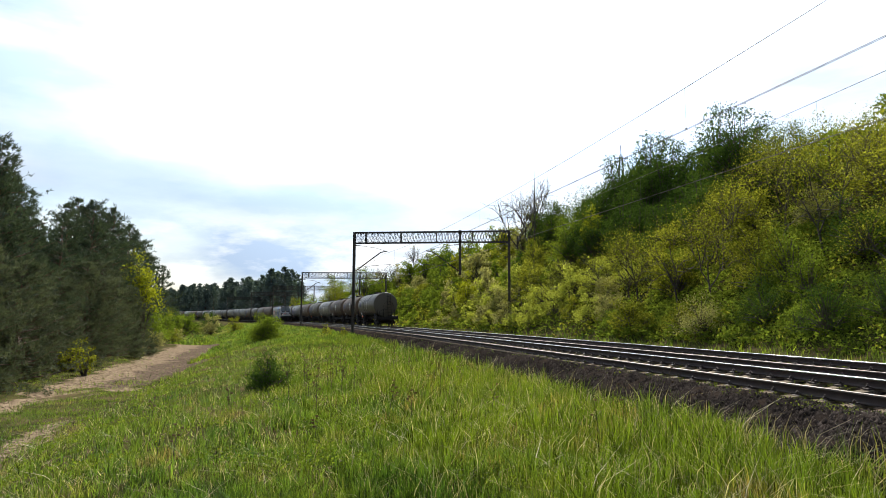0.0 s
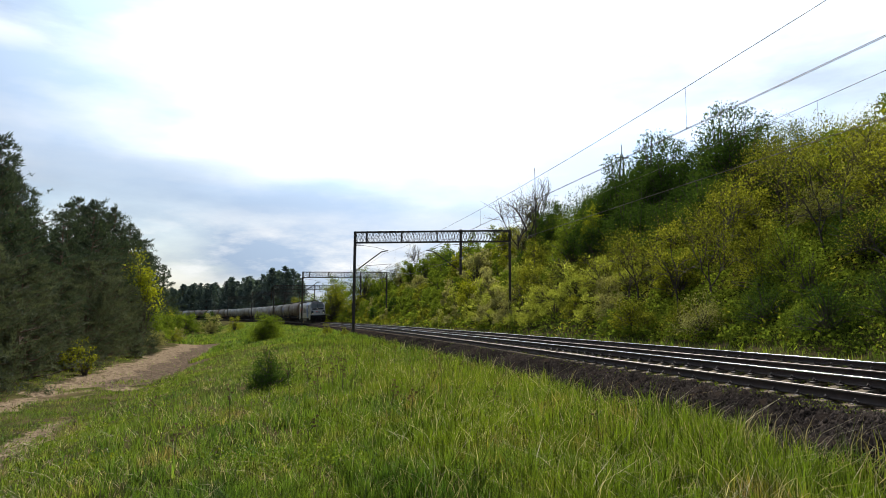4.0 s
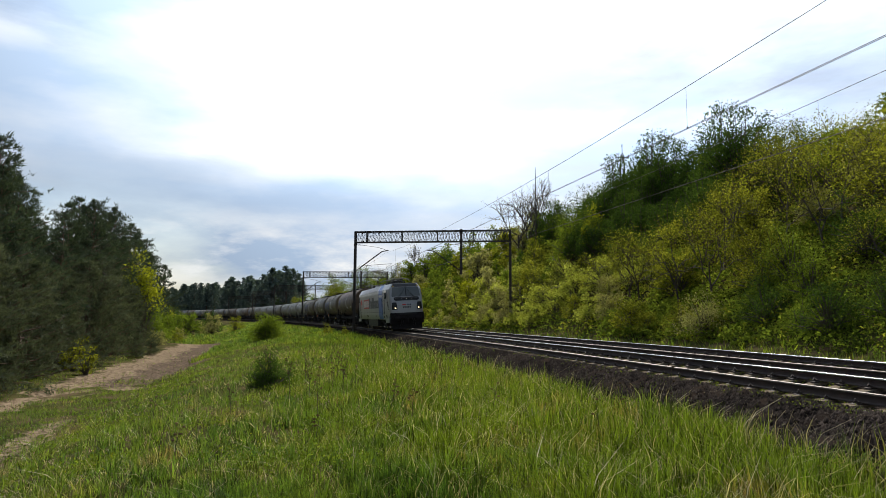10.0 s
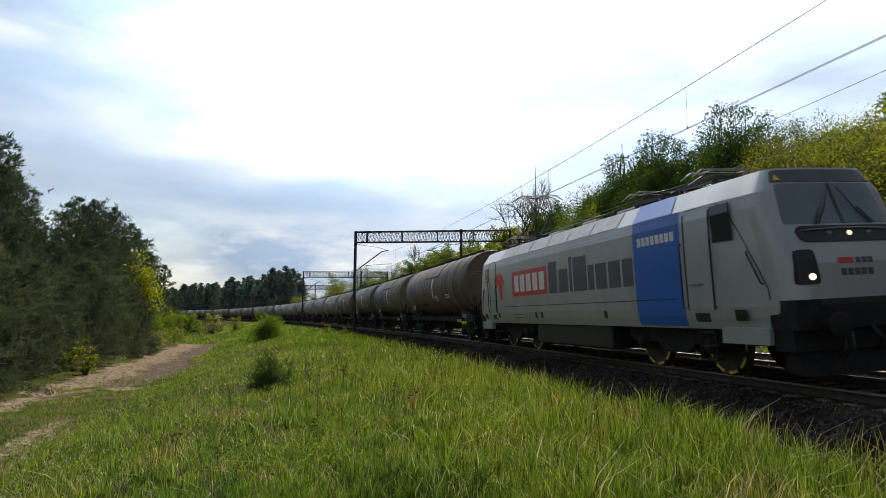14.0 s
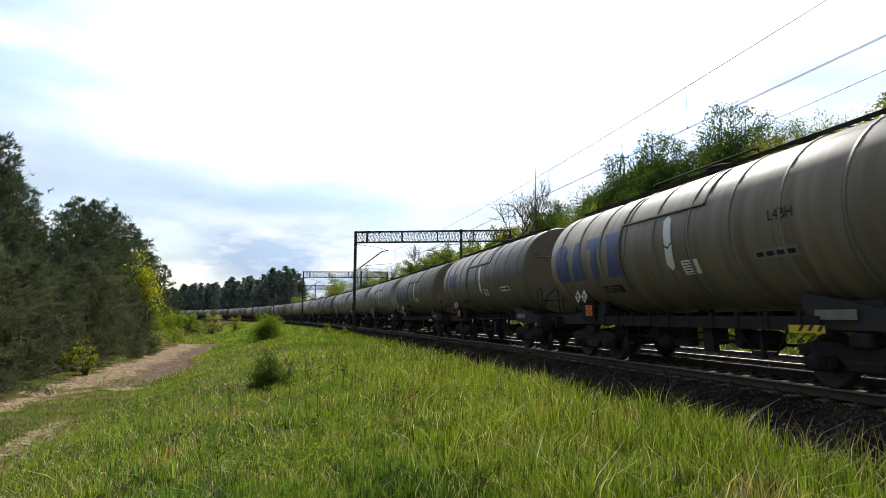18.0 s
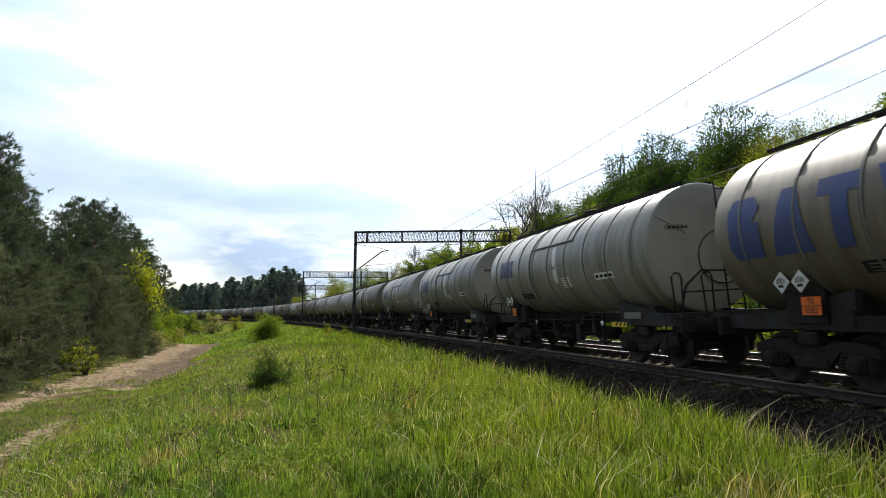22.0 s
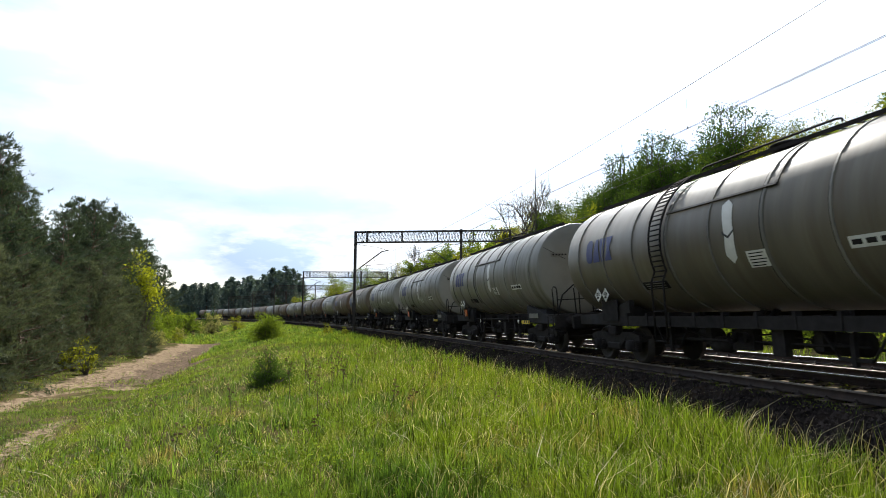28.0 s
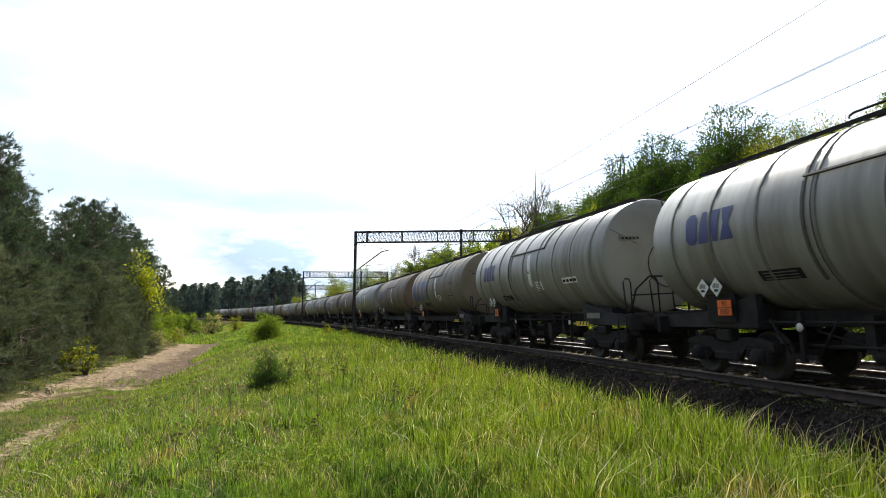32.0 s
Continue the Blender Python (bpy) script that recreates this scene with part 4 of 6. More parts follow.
# ---- electric locomotive ----
M_silver = mat("silver_grey_paint", (0.42, 0.425, 0.43), (0.34, 0.345, 0.35), rough=0.33, metal=0.3, spec=0.4, scale=3, bump=0.02, dirt=(0.30, 0.29, 0.28), dirt_at=(0.5, 0.8), dirt_scale=1.5, stretch=(1, 1, 0.4))
M_sideblue = mat("bright_blue_panel", (0.015, 0.12, 0.46), (0.015, 0.10, 0.40), rough=0.35, scale=3, bump=0.02)
M_glass = mat("dark_cab_glass", (0.03, 0.035, 0.04), rough=0.06, scale=2, bump=0)
# grey base colour carries the reflected hill and sky besides haze on the glass
M_screen = mat("hazy_windscreen_glass", (0.17, 0.185, 0.185), (0.12, 0.135, 0.135), rough=0.14, scale=1.2, bump=0)
M_roofdark = mat("dark_grey_roof_visor", (0.10, 0.10, 0.105), (0.07, 0.07, 0.075), rough=0.4, scale=3, bump=0.02)
M_logo_red = mat("red_logo_field", (0.60, 0.04, 0.03), rough=0.45, scale=3, bump=0)
M_logo_grey = mat("dark_grey_lettering", (0.07, 0.07, 0.075), rough=0.45, scale=3, bump=0)
M_lamp = mat("lit_headlamp", (1.0, 0.80, 0.5), rough=0.3, scale=2, bump=0, glow=2.2)
M_lamp_dim = mat("lit_marker_lamp", (1.0, 0.85, 0.6), rough=0.3, scale=2, bump=0, glow=1.3)
M_roofgrey = mat("roof_grey", (0.38, 0.39, 0.40), (0.26, 0.26, 0.27), rough=0.5, scale=4, bump=0.05)
M_dark = mat("anthracite_panel", (0.012, 0.012, 0.013), (0.008, 0.008, 0.009), rough=0.5, scale=3, bump=0)

LL = 18.9
PROF = [(0.98, 1.40), (1.25, 1.47), (1.40, 1.485), (2.10, 1.485), (2.45, 1.485), (3.20, 1.47), (3.45, 1.435), (3.88, 1.12)]     # height, half width
NOSE = [0.50, 0.45, 0.42, 0.45, 0.52, 0.80, 0.88, 1.02]      # how far each height lies behind the buffers
NARROW = [0.93, 0.93, 0.93, 0.93, 0.93, 0.94, 0.945, 0.96]


def prof(z, col):
    return float(np.interp(z, [p[0] for p in PROF], col))


def nose_x(z, out=0.0, y=0.0):
    """How far forward the bowed nose reaches at height z and distance y from the middle."""
    wide = prof(z, [p[1] for p in PROF]) * prof(z, NARROW)
    u = min(abs(y) / wide, 1.0)
    return LL / 2 + 0.05 - prof(z, NOSE) - 0.62 * (1 - (1 - u ** 4.6) ** (1 / 4.6)) + out


def plan_ring(z, out=0.0, a0=0.0, a1=1.0, n=18):
    """Half plan of the nose at height z, from the middle (0) round the corner to the flank (1)."""
    wide = prof(z, [p[1] for p in PROF])
    nar = wide * prof(z, NARROW)
    pts = []
    for k in range(n + 1):
        a = (a0 + (a1 - a0) * k / n) * math.pi / 2
        c, sn = max(math.cos(a), 0.0) ** (2 / 4.6), math.sin(a) ** (2 / 4.6)
        pts.append((LL / 2 + 0.05 - prof(z, NOSE) - 0.62 * (1 - c) + out * math.cos(a), (nar + out * math.sin(a)) * sn, z))
    return pts


def loco_body():
    g = Geo()
    h = LL / 2
    zs = [0.98, 1.2, 1.40, 1.75, 2.10, 2.45, 2.65, 2.85, 3.05, 3.20, 3.35, 3.45, 3.53, 3.60, 3.67, 3.74, 3.80, 3.85, 3.88]
    rows = []
    for z in zs:
        wide = prof(z, [p[1] for p in PROF])
        x2 = h - prof(z, NOSE) - 1.55
        front = plan_ring(z)
        tail = [(x2 + 0.25, wide * 0.5 + front[-1][1] * 0.5 + 0.02 * wide, z), (x2, wide, z), (h - 3.55, wide, z), (0.0, wide, z)]
        rows.append(front + tail)
    m = len(rows[0])
    for e in (1, -1):
        for side in (-1, 1):
            vs = [(e * x, side * y, z) for r in rows for x, y, z in r]
            fs = [(i * m + k, i * m + k + 1, (i + 1) * m + k + 1, (i + 1) * m + k) for i in range(len(zs) - 1) for k in range(m - 1)]
            g.add(vs, [f if e * side > 0 else f[::-1] for f in fs])
        for r, up in ((rows[-1], True), (rows[0], False)):
            vs = [(e * x, -y, z) for x, y, z in r] + [(e * x, y, z) for x, y, z in r]
            g.add(vs, [(k, k + 1, m + k + 1, m + k) if (e > 0) == up else (m + k, m + k + 1, k + 1, k) for k in range(m - 1)])
    return g


def nose_wrap(z0, z1, out, e, a0, a1, side):
    """A thin skin proud of the nose, wrapped round one corner of it."""
    g = Geo()
    n = 14
    zs = [z0 + (z1 - z0) * k / 5 for k in range(6)]
    for o in (out, -0.012):
        vs = [(e * x, side * y, z) for z in zs for x, y, z in plan_ring(z, o, a0, a1, n)]
        g.add(vs, [(i * (n + 1) + k, i * (n + 1) + k + 1, (i + 1) * (n + 1) + k + 1, (i + 1) * (n + 1) + k) for i in range(5) for k in range(n)])
    return g


def nose_panel(z0, z1, y0, y1, out, e, inset=0.0, rounded=0.0):
    """A sheet just proud of the nose, following its rake and bow; inset narrows its top, rounded its corners."""
    g = Geo()
    m, n = 8, 12
    vs, fs = [], []
    for o in (out, -0.03):
        for i in range(m + 1):
            v = 0.5 - 0.5 * math.cos(math.pi * i / m)
            z = z0 + (z1 - z0) * v
            d = min(z - z0, z1 - z)
            c = inset * v + (rounded - math.sqrt(max(rounded ** 2 - (rounded - d) ** 2, 0)) if d < rounded else 0.0)
            for k in range(n + 1):
                y = y0 + c + (y1 - y0 - 2 * c) * k / n
                vs.append((e * nose_x(z, o, y), y, z))
    q = (m + 1) * (n + 1)
    for i in range(m):
        fs += [(i * (n + 1) + k, i * (n + 1) + k + 1, (i + 1) * (n + 1) + k + 1, (i + 1) * (n + 1) + k) for k in range(n)]
        fs += [(i * (n + 1), (i + 1) * (n + 1), q + (i + 1) * (n + 1), q + i * (n + 1)), (i * (n + 1) + n, q + i * (n + 1) + n, q + (i + 1) * (n + 1) + n, (i + 1) * (n + 1) + n)]
    fs += [(k, q + k, q + k + 1, k + 1) for k in range(n)] + [(m * (n + 1) + k, m * (n + 1) + k + 1, q + m * (n + 1) + k + 1, q + m * (n + 1) + k) for k in range(n)]
    return g.add(vs, fs)


def side_panel(x0, x1, z0, z1, out=0.004, skew=0.0):
    """A thin sheet proud of the -y flank."""
    g = Geo()
    ys = lambda z: -float(np.interp(z, [p[0] for p in PROF], [p[1] for p in PROF]))
    zs = [z0] + [p[0] for p in PROF if z0 < p[0] < z1] + [z1]
    vs, fs = [], []
    for o in (out, -0.01):
        for z in zs:
            k = skew * (z - z0) / (z1 - z0)
            vs += [(x0 + k, ys(z) - o, z), (x1 + k, ys(z) - o, z)]
    n = len(zs)
    for k in range(n - 1):
        fs += [(2 * k, 2 * k + 1, 2 * k + 3, 2 * k + 2), (2 * k, 2 * k + 2, 2 * n + 2 * k + 2, 2 * n + 2 * k), (2 * k + 1, 2 * n + 2 * k + 1, 2 * n + 2 * k + 3, 2 * k + 3)]
    fs += [(0, 2 * n, 2 * n + 1, 1), (2 * n - 2, 2 * n - 1, 4 * n - 1, 4 * n - 2)]
    return g.add(vs, fs)


def pantograph(w, x, raised, e):
    """Single-arm pantograph; e: which way the knee points."""
    p = thing("pantograph", "", "", at=Matrix.Translation((x, 0, 3.9)))
    p.parent = w
    tagged(p, "raised single-arm pantograph" if raised else "folded single-arm pantograph")
    g = Geo()
    for y in (-0.5, 0.5):
        g.box(-0.7, 0.7, y - 0.04, y + 0.04, 0.22, 0.30)
        for q in (-0.6, 0.6):
            g.lathe([(0.0, 0.05), (0.04, 0.08), (0.08, 0.05), (0.12, 0.08), (0.16, 0.05), (0.22, 0.06)], "z", (q, y, 0), 8)
    g.box(-0.7, -0.62, -0.5, 0.5, 0.22, 0.30)
    g.box(0.62, 0.7, -0.5, 0.5, 0.22, 0.30)
    part("base_frame", g, M_dark, p)
    top = 1.95 if raised else 0.50
    knee = Vector((e * 0.95, 0, 1.05 if raised else 0.42))
    foot, head = Vector((-e * 0.4, 0, 0.3)), Vector((-e * 0.3, 0, top - 0.06))
    g = Geo()
    g.tube([foot, knee], 0.045, 8)
    g.tube([foot + Vector((e * 0.25, 0.1, 0)), knee + Vector((0.05, 0.1, -0.1))], 0.018, 6)
    part("lower_arm", g, M_dark, p)
    g = Geo()
    for y in (-1, 1):
        g.tube([knee + Vector((0, 0.06 * y, 0)), head + Vector((0, 0.45 * y, 0))], 0.024, 6)
    g.tube([head + Vector((0, -0.45, 0)), head + Vector((0, 0.45, 0))], 0.02, 6)
    part("upper_arm", g, M_dark, p)
    g = Geo()
    for dx in (-0.2, 0.2):
        g.tube([head + Vector((dx, -0.98, -0.12)), head + Vector((dx, -0.72, 0.05)), head + Vector((dx, 0.72, 0.05)), head + Vector((dx, 0.98, -0.12))], 0.022, 6)
    for y in (-0.45, 0.45):
        g.tube([head + Vector((-0.2, y, 0.04)), head + Vector((0.2, y, 0.04))], 0.015, 6)
    part("contact_head", g, M_plate, p)
    return p


def locomotive(at):
    w = thing("locomotive", "silver electric locomotive with blue side band and lit headlamps", "locomotive", at=at)
    h = LL / 2
    body = part("body", loco_body().mesh("body", M_silver, True), None, w, "silver grey welded body")
    for e in (1, -1):
        cabn = part("windscreen", nose_panel(2.80, 3.57, -1.19, 1.19, 0.008, e, 0.10, 0.06), M_screen, body, "wide dark windscreen")
        part("windscreen_post", nose_panel(2.80, 3.57, -0.035, 0.035, 0.012, e), M_dark, cabn)
        part("roof_visor", nose_panel(3.60, 3.84, -1.12, 1.12, 0.014, e, 0.10, 0.05), M_roofdark, body)
        part("marker_band", nose_panel(2.47, 2.76, -1.02, 1.02, 0.03, e, -0.04, 0.14), M_dark, body, "black oval lamp band")
        for y in (-0.42, 0.0, 0.42):
            x = e * nose_x(2.61, 0.034, y)
            part("marker_lamp", Geo().lathe([(x - e * 0.01, 0.05), (x + e * 0.01, 0.045), (x + e * 0.012, 0.001)], "x", (0, y, 2.61), 12), M_lamp_dim if (e > 0 and y == 0.0) else M_plate, body)
        for side in (-1, 1):
            y0, y1 = sorted((side * 0.80, side * 1.25))
            part("lamp_housing", nose_panel(1.74, 2.34, y0, y1, 0.015, e, 0.05, 0.07), M_dark, body, "black headlamp housing")
            x = e * nose_x(1.87, 0.022, 0.95)
            part("headlamp", Geo().lathe([(x - e * 0.02, 0.064), (x + e * 0.012, 0.052), (x + e * 0.016, 0.001)], "x", (0, side * 0.95, 1.87), 16), M_lamp if e > 0 else M_plate, body,
                 "glowing round headlamp" if e > 0 else "")
        part("warning_mark", nose_panel(3.64, 3.74, -1.05, -0.93, 0.02, e, 0.055), M_yellow, body)
        part("warning_mark", nose_panel(3.64, 3.74, 0.93, 1.05, 0.02, e, 0.055), M_yellow, body)
        for k in range(5):
            part("number_bar", nose_panel(1.87, 1.99, -0.36 + 0.14 * k, -0.25 + 0.14 * k, 0.006, e), M_logo_grey, body)
        part("emblem", nose_panel(2.08, 2.18, -0.40, -0.08, 0.006, e), M_logo_red, body)
        for k in range(3):
            part("emblem_bar", nose_panel(2.08, 2.18, -0.03 + 0.13 * k, 0.07 + 0.13 * k, 0.006, e), M_logo_grey, body)
        g = Geo()
        for side in (-1, 1):
            g.tube([(e * nose_x(2.8, 0.04), side * 0.55, 2.80), (e * nose_x(3.1, 0.05), side * 0.30, 3.12), (e * nose_x(3.4, 0.05), side * 0.10, 3.48)], 0.012, 5)
            g.tube([(e * nose_x(2.8, 0.04), side * 0.62, 2.80), (e * nose_x(3.1, 0.05), side * 0.40, 3.1)], 0.014, 5)
        part("wiper", g, M_black, body)
        for side in (-1, 1):
            part("nose_apron", nose_wrap(0.99, 1.49, 0.012, e, 0.0, 0.90, side), M_dark, body)
            part("lamp_grab", Geo().tube([(e * nose_x(1.78, 0.0, 1.18), side * 1.20, 1.78), (e * nose_x(1.8, 0.06, 1.18), side * 1.22, 1.8), (e * nose_x(2.3, 0.06, 1.18), side * 1.20, 2.3), (e * nose_x(2.32, 0.0, 1.18), side * 1.18, 2.32)], 0.013, 6), M_dark, body)
        part("band_rail", Geo().tube([(e * nose_x(2.70 + 0.06 * math.cos(k * 0.3), 0.07 if abs(k) < 5 else 0.0, k * 0.21), k * 0.21, 2.66 + 0.05 * math.cos(k * 0.3)) for k in range(-5, 6)], 0.014, 6), M_plate, body)
        # under the nose: beam, plough, buffers, hoses
        g = Geo()
        g.prism([(e * (h - 0.36), 0.98), (e * (h - 0.38), 1.48), (e * (h - 1.0), 1.48), (e * (h - 1.0), 0.98)], -1.36, 1.36)
        g.box(min(e * (h - 0.95), e * (h - 0.5)), max(e * (h - 0.95), e * (h - 0.5)), -1.36, 1.36, 0.62, 1.0)
        part("buffer_beam", g, M_frame, w, "black buffer beam")
        g = Geo()
        g.prism([(e * (h - 0.48), 0.20), (e * (h - 0.60), 0.62), (e * (h - 0.90), 0.62), (e * (h - 0.90), 0.28)], -1.22, 1.22)
        part("rail_guard", g, M_frame, w)
        buffer_pair(w, e * h, e)
        g = Geo()
        for y in (-0.55, -0.4, 0.4, 0.55):
            g.tube([(e * (h - 0.5), y, 1.0), (e * (h - 0.28), y, 0.9), (e * (h - 0.25), y * 1.05, 0.65), (e * (h - 0.4), y * 1.1, 0.5)], 0.022, 6)
        part("brake_hose", g, M_black, w)
        # cab side: door, window, handrails, steps, panels
        for side in (-1, 1):
            flip = Matrix.Diagonal((e, -side, 1, 1))
            dr = part("cab_door", side_panel(h - 3.10, h - 2.32, 1.36, 3.32, 0.010), M_silver, body, at=flip)
            part("door_gap", side_panel(h - 3.15, h - 3.11, 1.36, 3.34, 0.012), M_dark, dr)
            part("door_gap", side_panel(h - 2.31, h - 2.27, 1.36, 3.34, 0.012), M_dark, dr)
            part("door_handle", Geo().box(h - 3.0, h - 2.6, -1.53, -1.50, 1.86, 1.89), M_plate, dr)
            part("side_window", side_panel(h - 2.20, h - 1.66, 2.66, 3.38, 0.008, -0.06), M_glass, body, "dark cab side window", at=flip)
            seam = Geo()
            pts = []
            for x, z in ((h - 3.05, 3.42), (h - 2.15, 3.43), (h - 1.95, 3.36), (h - 1.75, 3.15), (h - 1.45, 2.65), (h - 1.15, 2.10), (h - 0.95, 1.70), (h - 0.93, 1.50)):
                wide = prof(z, [q[1] for q in PROF])
                back = h - prof(z, NOSE)
                pts.append((x, -float(np.interp(x, [back - 1.55, back - 0.6], [wide, wide * prof(z, NARROW)])) - 0.002, z))
            seam.tube(pts, 0.012, 5)
            part("cab_seam", seam, M_dark, body, at=flip)
            g = Geo()
            for x in (h - 3.22, h - 2.22):
                g.tube([(x, -1.50, 1.4), (x, -1.55, 1.45), (x, -1.55, 2.7), (x, -1.50, 2.75)], 0.016, 6)
            g.tube([(h - 1.36, -1.40, 2.42), (h - 1.34, -1.46, 2.38), (h - 1.06, -1.44, 1.82), (h - 1.06, -1.36, 1.78)], 0.016, 6)
            part("handrail", g, M_dark, body, at=flip)
            g = Geo()
            for z in (0.35, 0.62, 0.9):
                g.box(h - 2.95, h - 2.5, -1.42, -1.15, z, z + 0.03)
            for x in (h - 2.96, h - 2.5):
                g.box(x, x + 0.02, -1.40, -1.36, 0.35, 1.3)
            part("cab_step", g, M_dark, w, at=flip)
            part("step_recess", side_panel(h - 2.95, h - 2.5, 1.12, 1.30, 0.006), M_black, body, at=flip)
            part("socket", side_panel(h - 1.75, h - 1.45, 1.15, 1.35, 0.008), M_dark, body, at=flip)
            part("skirt", Geo().box(h - 2.2, h - 0.95, -1.45, -1.30, 0.72, 1.02), M_silver, w, at=flip)
    for side in (-1, 1):
        flip = Matrix.Diagonal((1, -side, 1, 1))
        part("blue_band", side_panel(h - 5.15, h - 3.28, 1.02, 3.44, 0.006), M_sideblue, body, "bright blue side band", at=flip)
        part("blue_roof_band", Geo().add([(h - 5.15, -1.45, 3.455), (h - 3.55, -1.45, 3.455), (h - 3.75, -1.125, 3.89), (h - 5.25, -1.125, 3.89)], [(0, 1, 2, 3)]), M_sideblue, body, at=flip)
        # plain shapes of the operator's mark
        bird = [(-6.62, 2.62), (-6.15, 2.95), (-5.5, 2.85), (-5.25, 2.40), (-5.5, 2.55), (-5.62, 1.90), (-5.80, 1.85), (-6.0, 2.5), (-6.35, 2.35)]
        part("mark_shape", Geo().prism(bird, -1.490, -1.486), M_logo_red, body, at=flip)
        part("mark_field", side_panel(-4.40, -1.10, 1.97, 2.87, 0.004), M_logo_red, body, "red sign field", at=flip)
        for k in range(5):
            part("mark_bar", side_panel(-4.15 + k * 0.60, -3.72 + k * 0.60, 2.12, 2.72, 0.007), M_white, body, at=flip)
        for k, (a, b, z1) in enumerate(((5.15, 5.75, 2.9), (5.87, 6.47, 2.62), (6.57, 6.74, 2.95), (6.82, 7.6, 2.9), (7.68, 8.0, 2.6), (8.1, 8.65, 2.6), (8.75, 9.3, 2.6), (9.4, 9.85, 2.6))):
            part("mark_bar", side_panel(-0.95 + (a - 5.15) * 1.1, -0.95 + (b - 5.15) * 1.1, 1.96, z1 + 0.05, 0.004), M_logo_grey, body, at=flip)
        for k in range(8):
            part("mark_bar", side_panel(h - 4.95 + k * 0.19, h - 4.81 + k * 0.19, 2.86, 3.06, 0.010), M_white, body, at=flip)
        part("waist_line", side_panel(-h + 3.5, h - 3.55, 1.595, 1.615, 0.009), M_dark, body, at=flip)
        part("cantrail_line", side_panel(-h + 3.5, h - 3.6, 3.30, 3.315, 0.005), M_white, body, at=flip)
        for x in (-6.2, -2.3, -1.8, 2.6):
            part("vent", side_panel(x, x + 0.16, 1.18, 1.38, 0.006), M_dark, body, at=flip)
        part("inscription", side_panel(-4.4, -3.4, 1.28, 1.31, 0.006), M_plate, body, at=flip)
        part("inscription", side_panel(-4.3, -3.6, 1.18, 1.21, 0.006), M_plate, body, at=flip)
        # sloping roof-edge hatches
        for k in range(7):
            x0, x1 = -h + 3.7 + k * 1.55, -h + 5.18 + k * 1.55
            if x1 < h - 5.3:
                part("roof_hatch", Geo().add([(x0, -1.437, 3.47), (x1, -1.437, 3.47), (x1, -1.147, 3.86), (x0, -1.147, 3.86), (x0, -1.415, 3.45), (x1, -1.415, 3.45), (x1, -1.12, 3.84), (x0, -1.12, 3.84)],
                                              [(0, 1, 2, 3), (0, 4, 5, 1), (1, 5, 6, 2), (2, 6, 7, 3), (3, 7, 4, 0)]), M_roofgrey, body, at=flip)
    # roof gear
    g = Geo()
    g.box(-h + 4.0, h - 4.2, -0.9, 0.9, 3.88, 3.94, 0.02)
    for x in (-2.5, 0.2, 2.4):
        g.box(x - 0.5, x + 0.5, -0.5, 0.5, 3.94, 4.12, 0.03)
    part("roof_gear", g, M_roofgrey, w)
    g = Geo()
    for x in (-4.5, -3.5, -1.2, 1.5, 3.6):
        g.lathe([(3.94, 0.05), (4.0, 0.09), (4.05, 0.05), (4.1, 0.09), (4.15, 0.05), (4.2, 0.06), (4.2, 0.001)], "z", (x, -0.3, 0), 8)
    g.tube([(-4.5, -0.3, 4.21), (3.6, -0.3, 4.21)], 0.02, 6)
    part("roof_conductor", g, M_dark, w)
    pantograph(w, -4.7, True, 1)
    pantograph(w, -6.7, False, -1)
    pantograph(w, 3.6, False, 1)
    pantograph(w, 5.6, False, -1)
    # underframe boxes and bogies
    g = Geo()
    g.box(-2.6, 2.6, -1.32, 1.32, 0.35, 1.0, 0.05)
    part("transformer_case", g, M_dark, w)
    for x in (-5.22, 5.22):
        bog = thing("bogie", "", "", at=Matrix.Translation((x, 0, 0)))
        bog.parent = w
        tagged(bog, "dark two-axle power bogie")
        for side in (-1, 1):
            g = Geo()
            g.prism([(-1.95, 0.72), (-1.7, 0.62), (-0.7, 0.62), (-0.45, 0.42), (0.45, 0.42), (0.7, 0.62), (1.7, 0.62), (1.95, 0.72), (1.95, 0.95), (-1.95, 0.95)], side * 1.08 - 0.06, side * 1.08 + 0.06)
            part("side_frame", g, M_bogie, bog)
            for ax in (-1.3, 1.3):
                g = Geo()
                g.box(ax - 0.18, ax + 0.18, side * 1.08 - 0.1, side * 1.08 + 0.13, 0.45, 0.78, 0.03)
                g.lathe([(side * 1.2, 0.16), (side * 1.25, 0.15), (side * 1.26, 0.001)], "y", (ax, 0, 0.62), 12)
                part("axle_box", g, M_frame, bog)
        for ax in (-1.3, 1.3):
            ws = part("wheelset", ME_BIGWHEEL, None, bog, "large wheels with yellow rim marks", at=Matrix.Translation((ax, 0, 0.625)))
            for k in range(9):
                t = 2 * math.pi * k / 9
                part("rim_mark", ME_RIMMARK, None, ws, at=Matrix.Rotation(t, 4, "Y"))
    return w


ME_BIGWHEEL = wheelset_mesh(0.625, 36).mesh("wheelset", M_wheel)


def rim_mark():
    g = Geo()
    for side in (-1,):
        y = side * 0.815
        vs = []
        for r in (0.545, 0.605):
            for k in range(4):
                t = radians(-13 + 26 * k / 3)
                vs.append((r * math.sin(t), y, r * math.cos(t)))
        g.add(vs, [(k, k + 1, k + 5, k + 4) for k in range(3)])
    return g.mesh("rim_mark", M_yellow)


ME_RIMMARK = rim_mark()


# ---- overhead line: portals, cantilevers, wires ----
PORTALS = [-78.0, -14.0, 49.6, 108.5, 163.0, 212.0, 270.0]
Z_TOP, Z_LOW = 9.55, 8.45


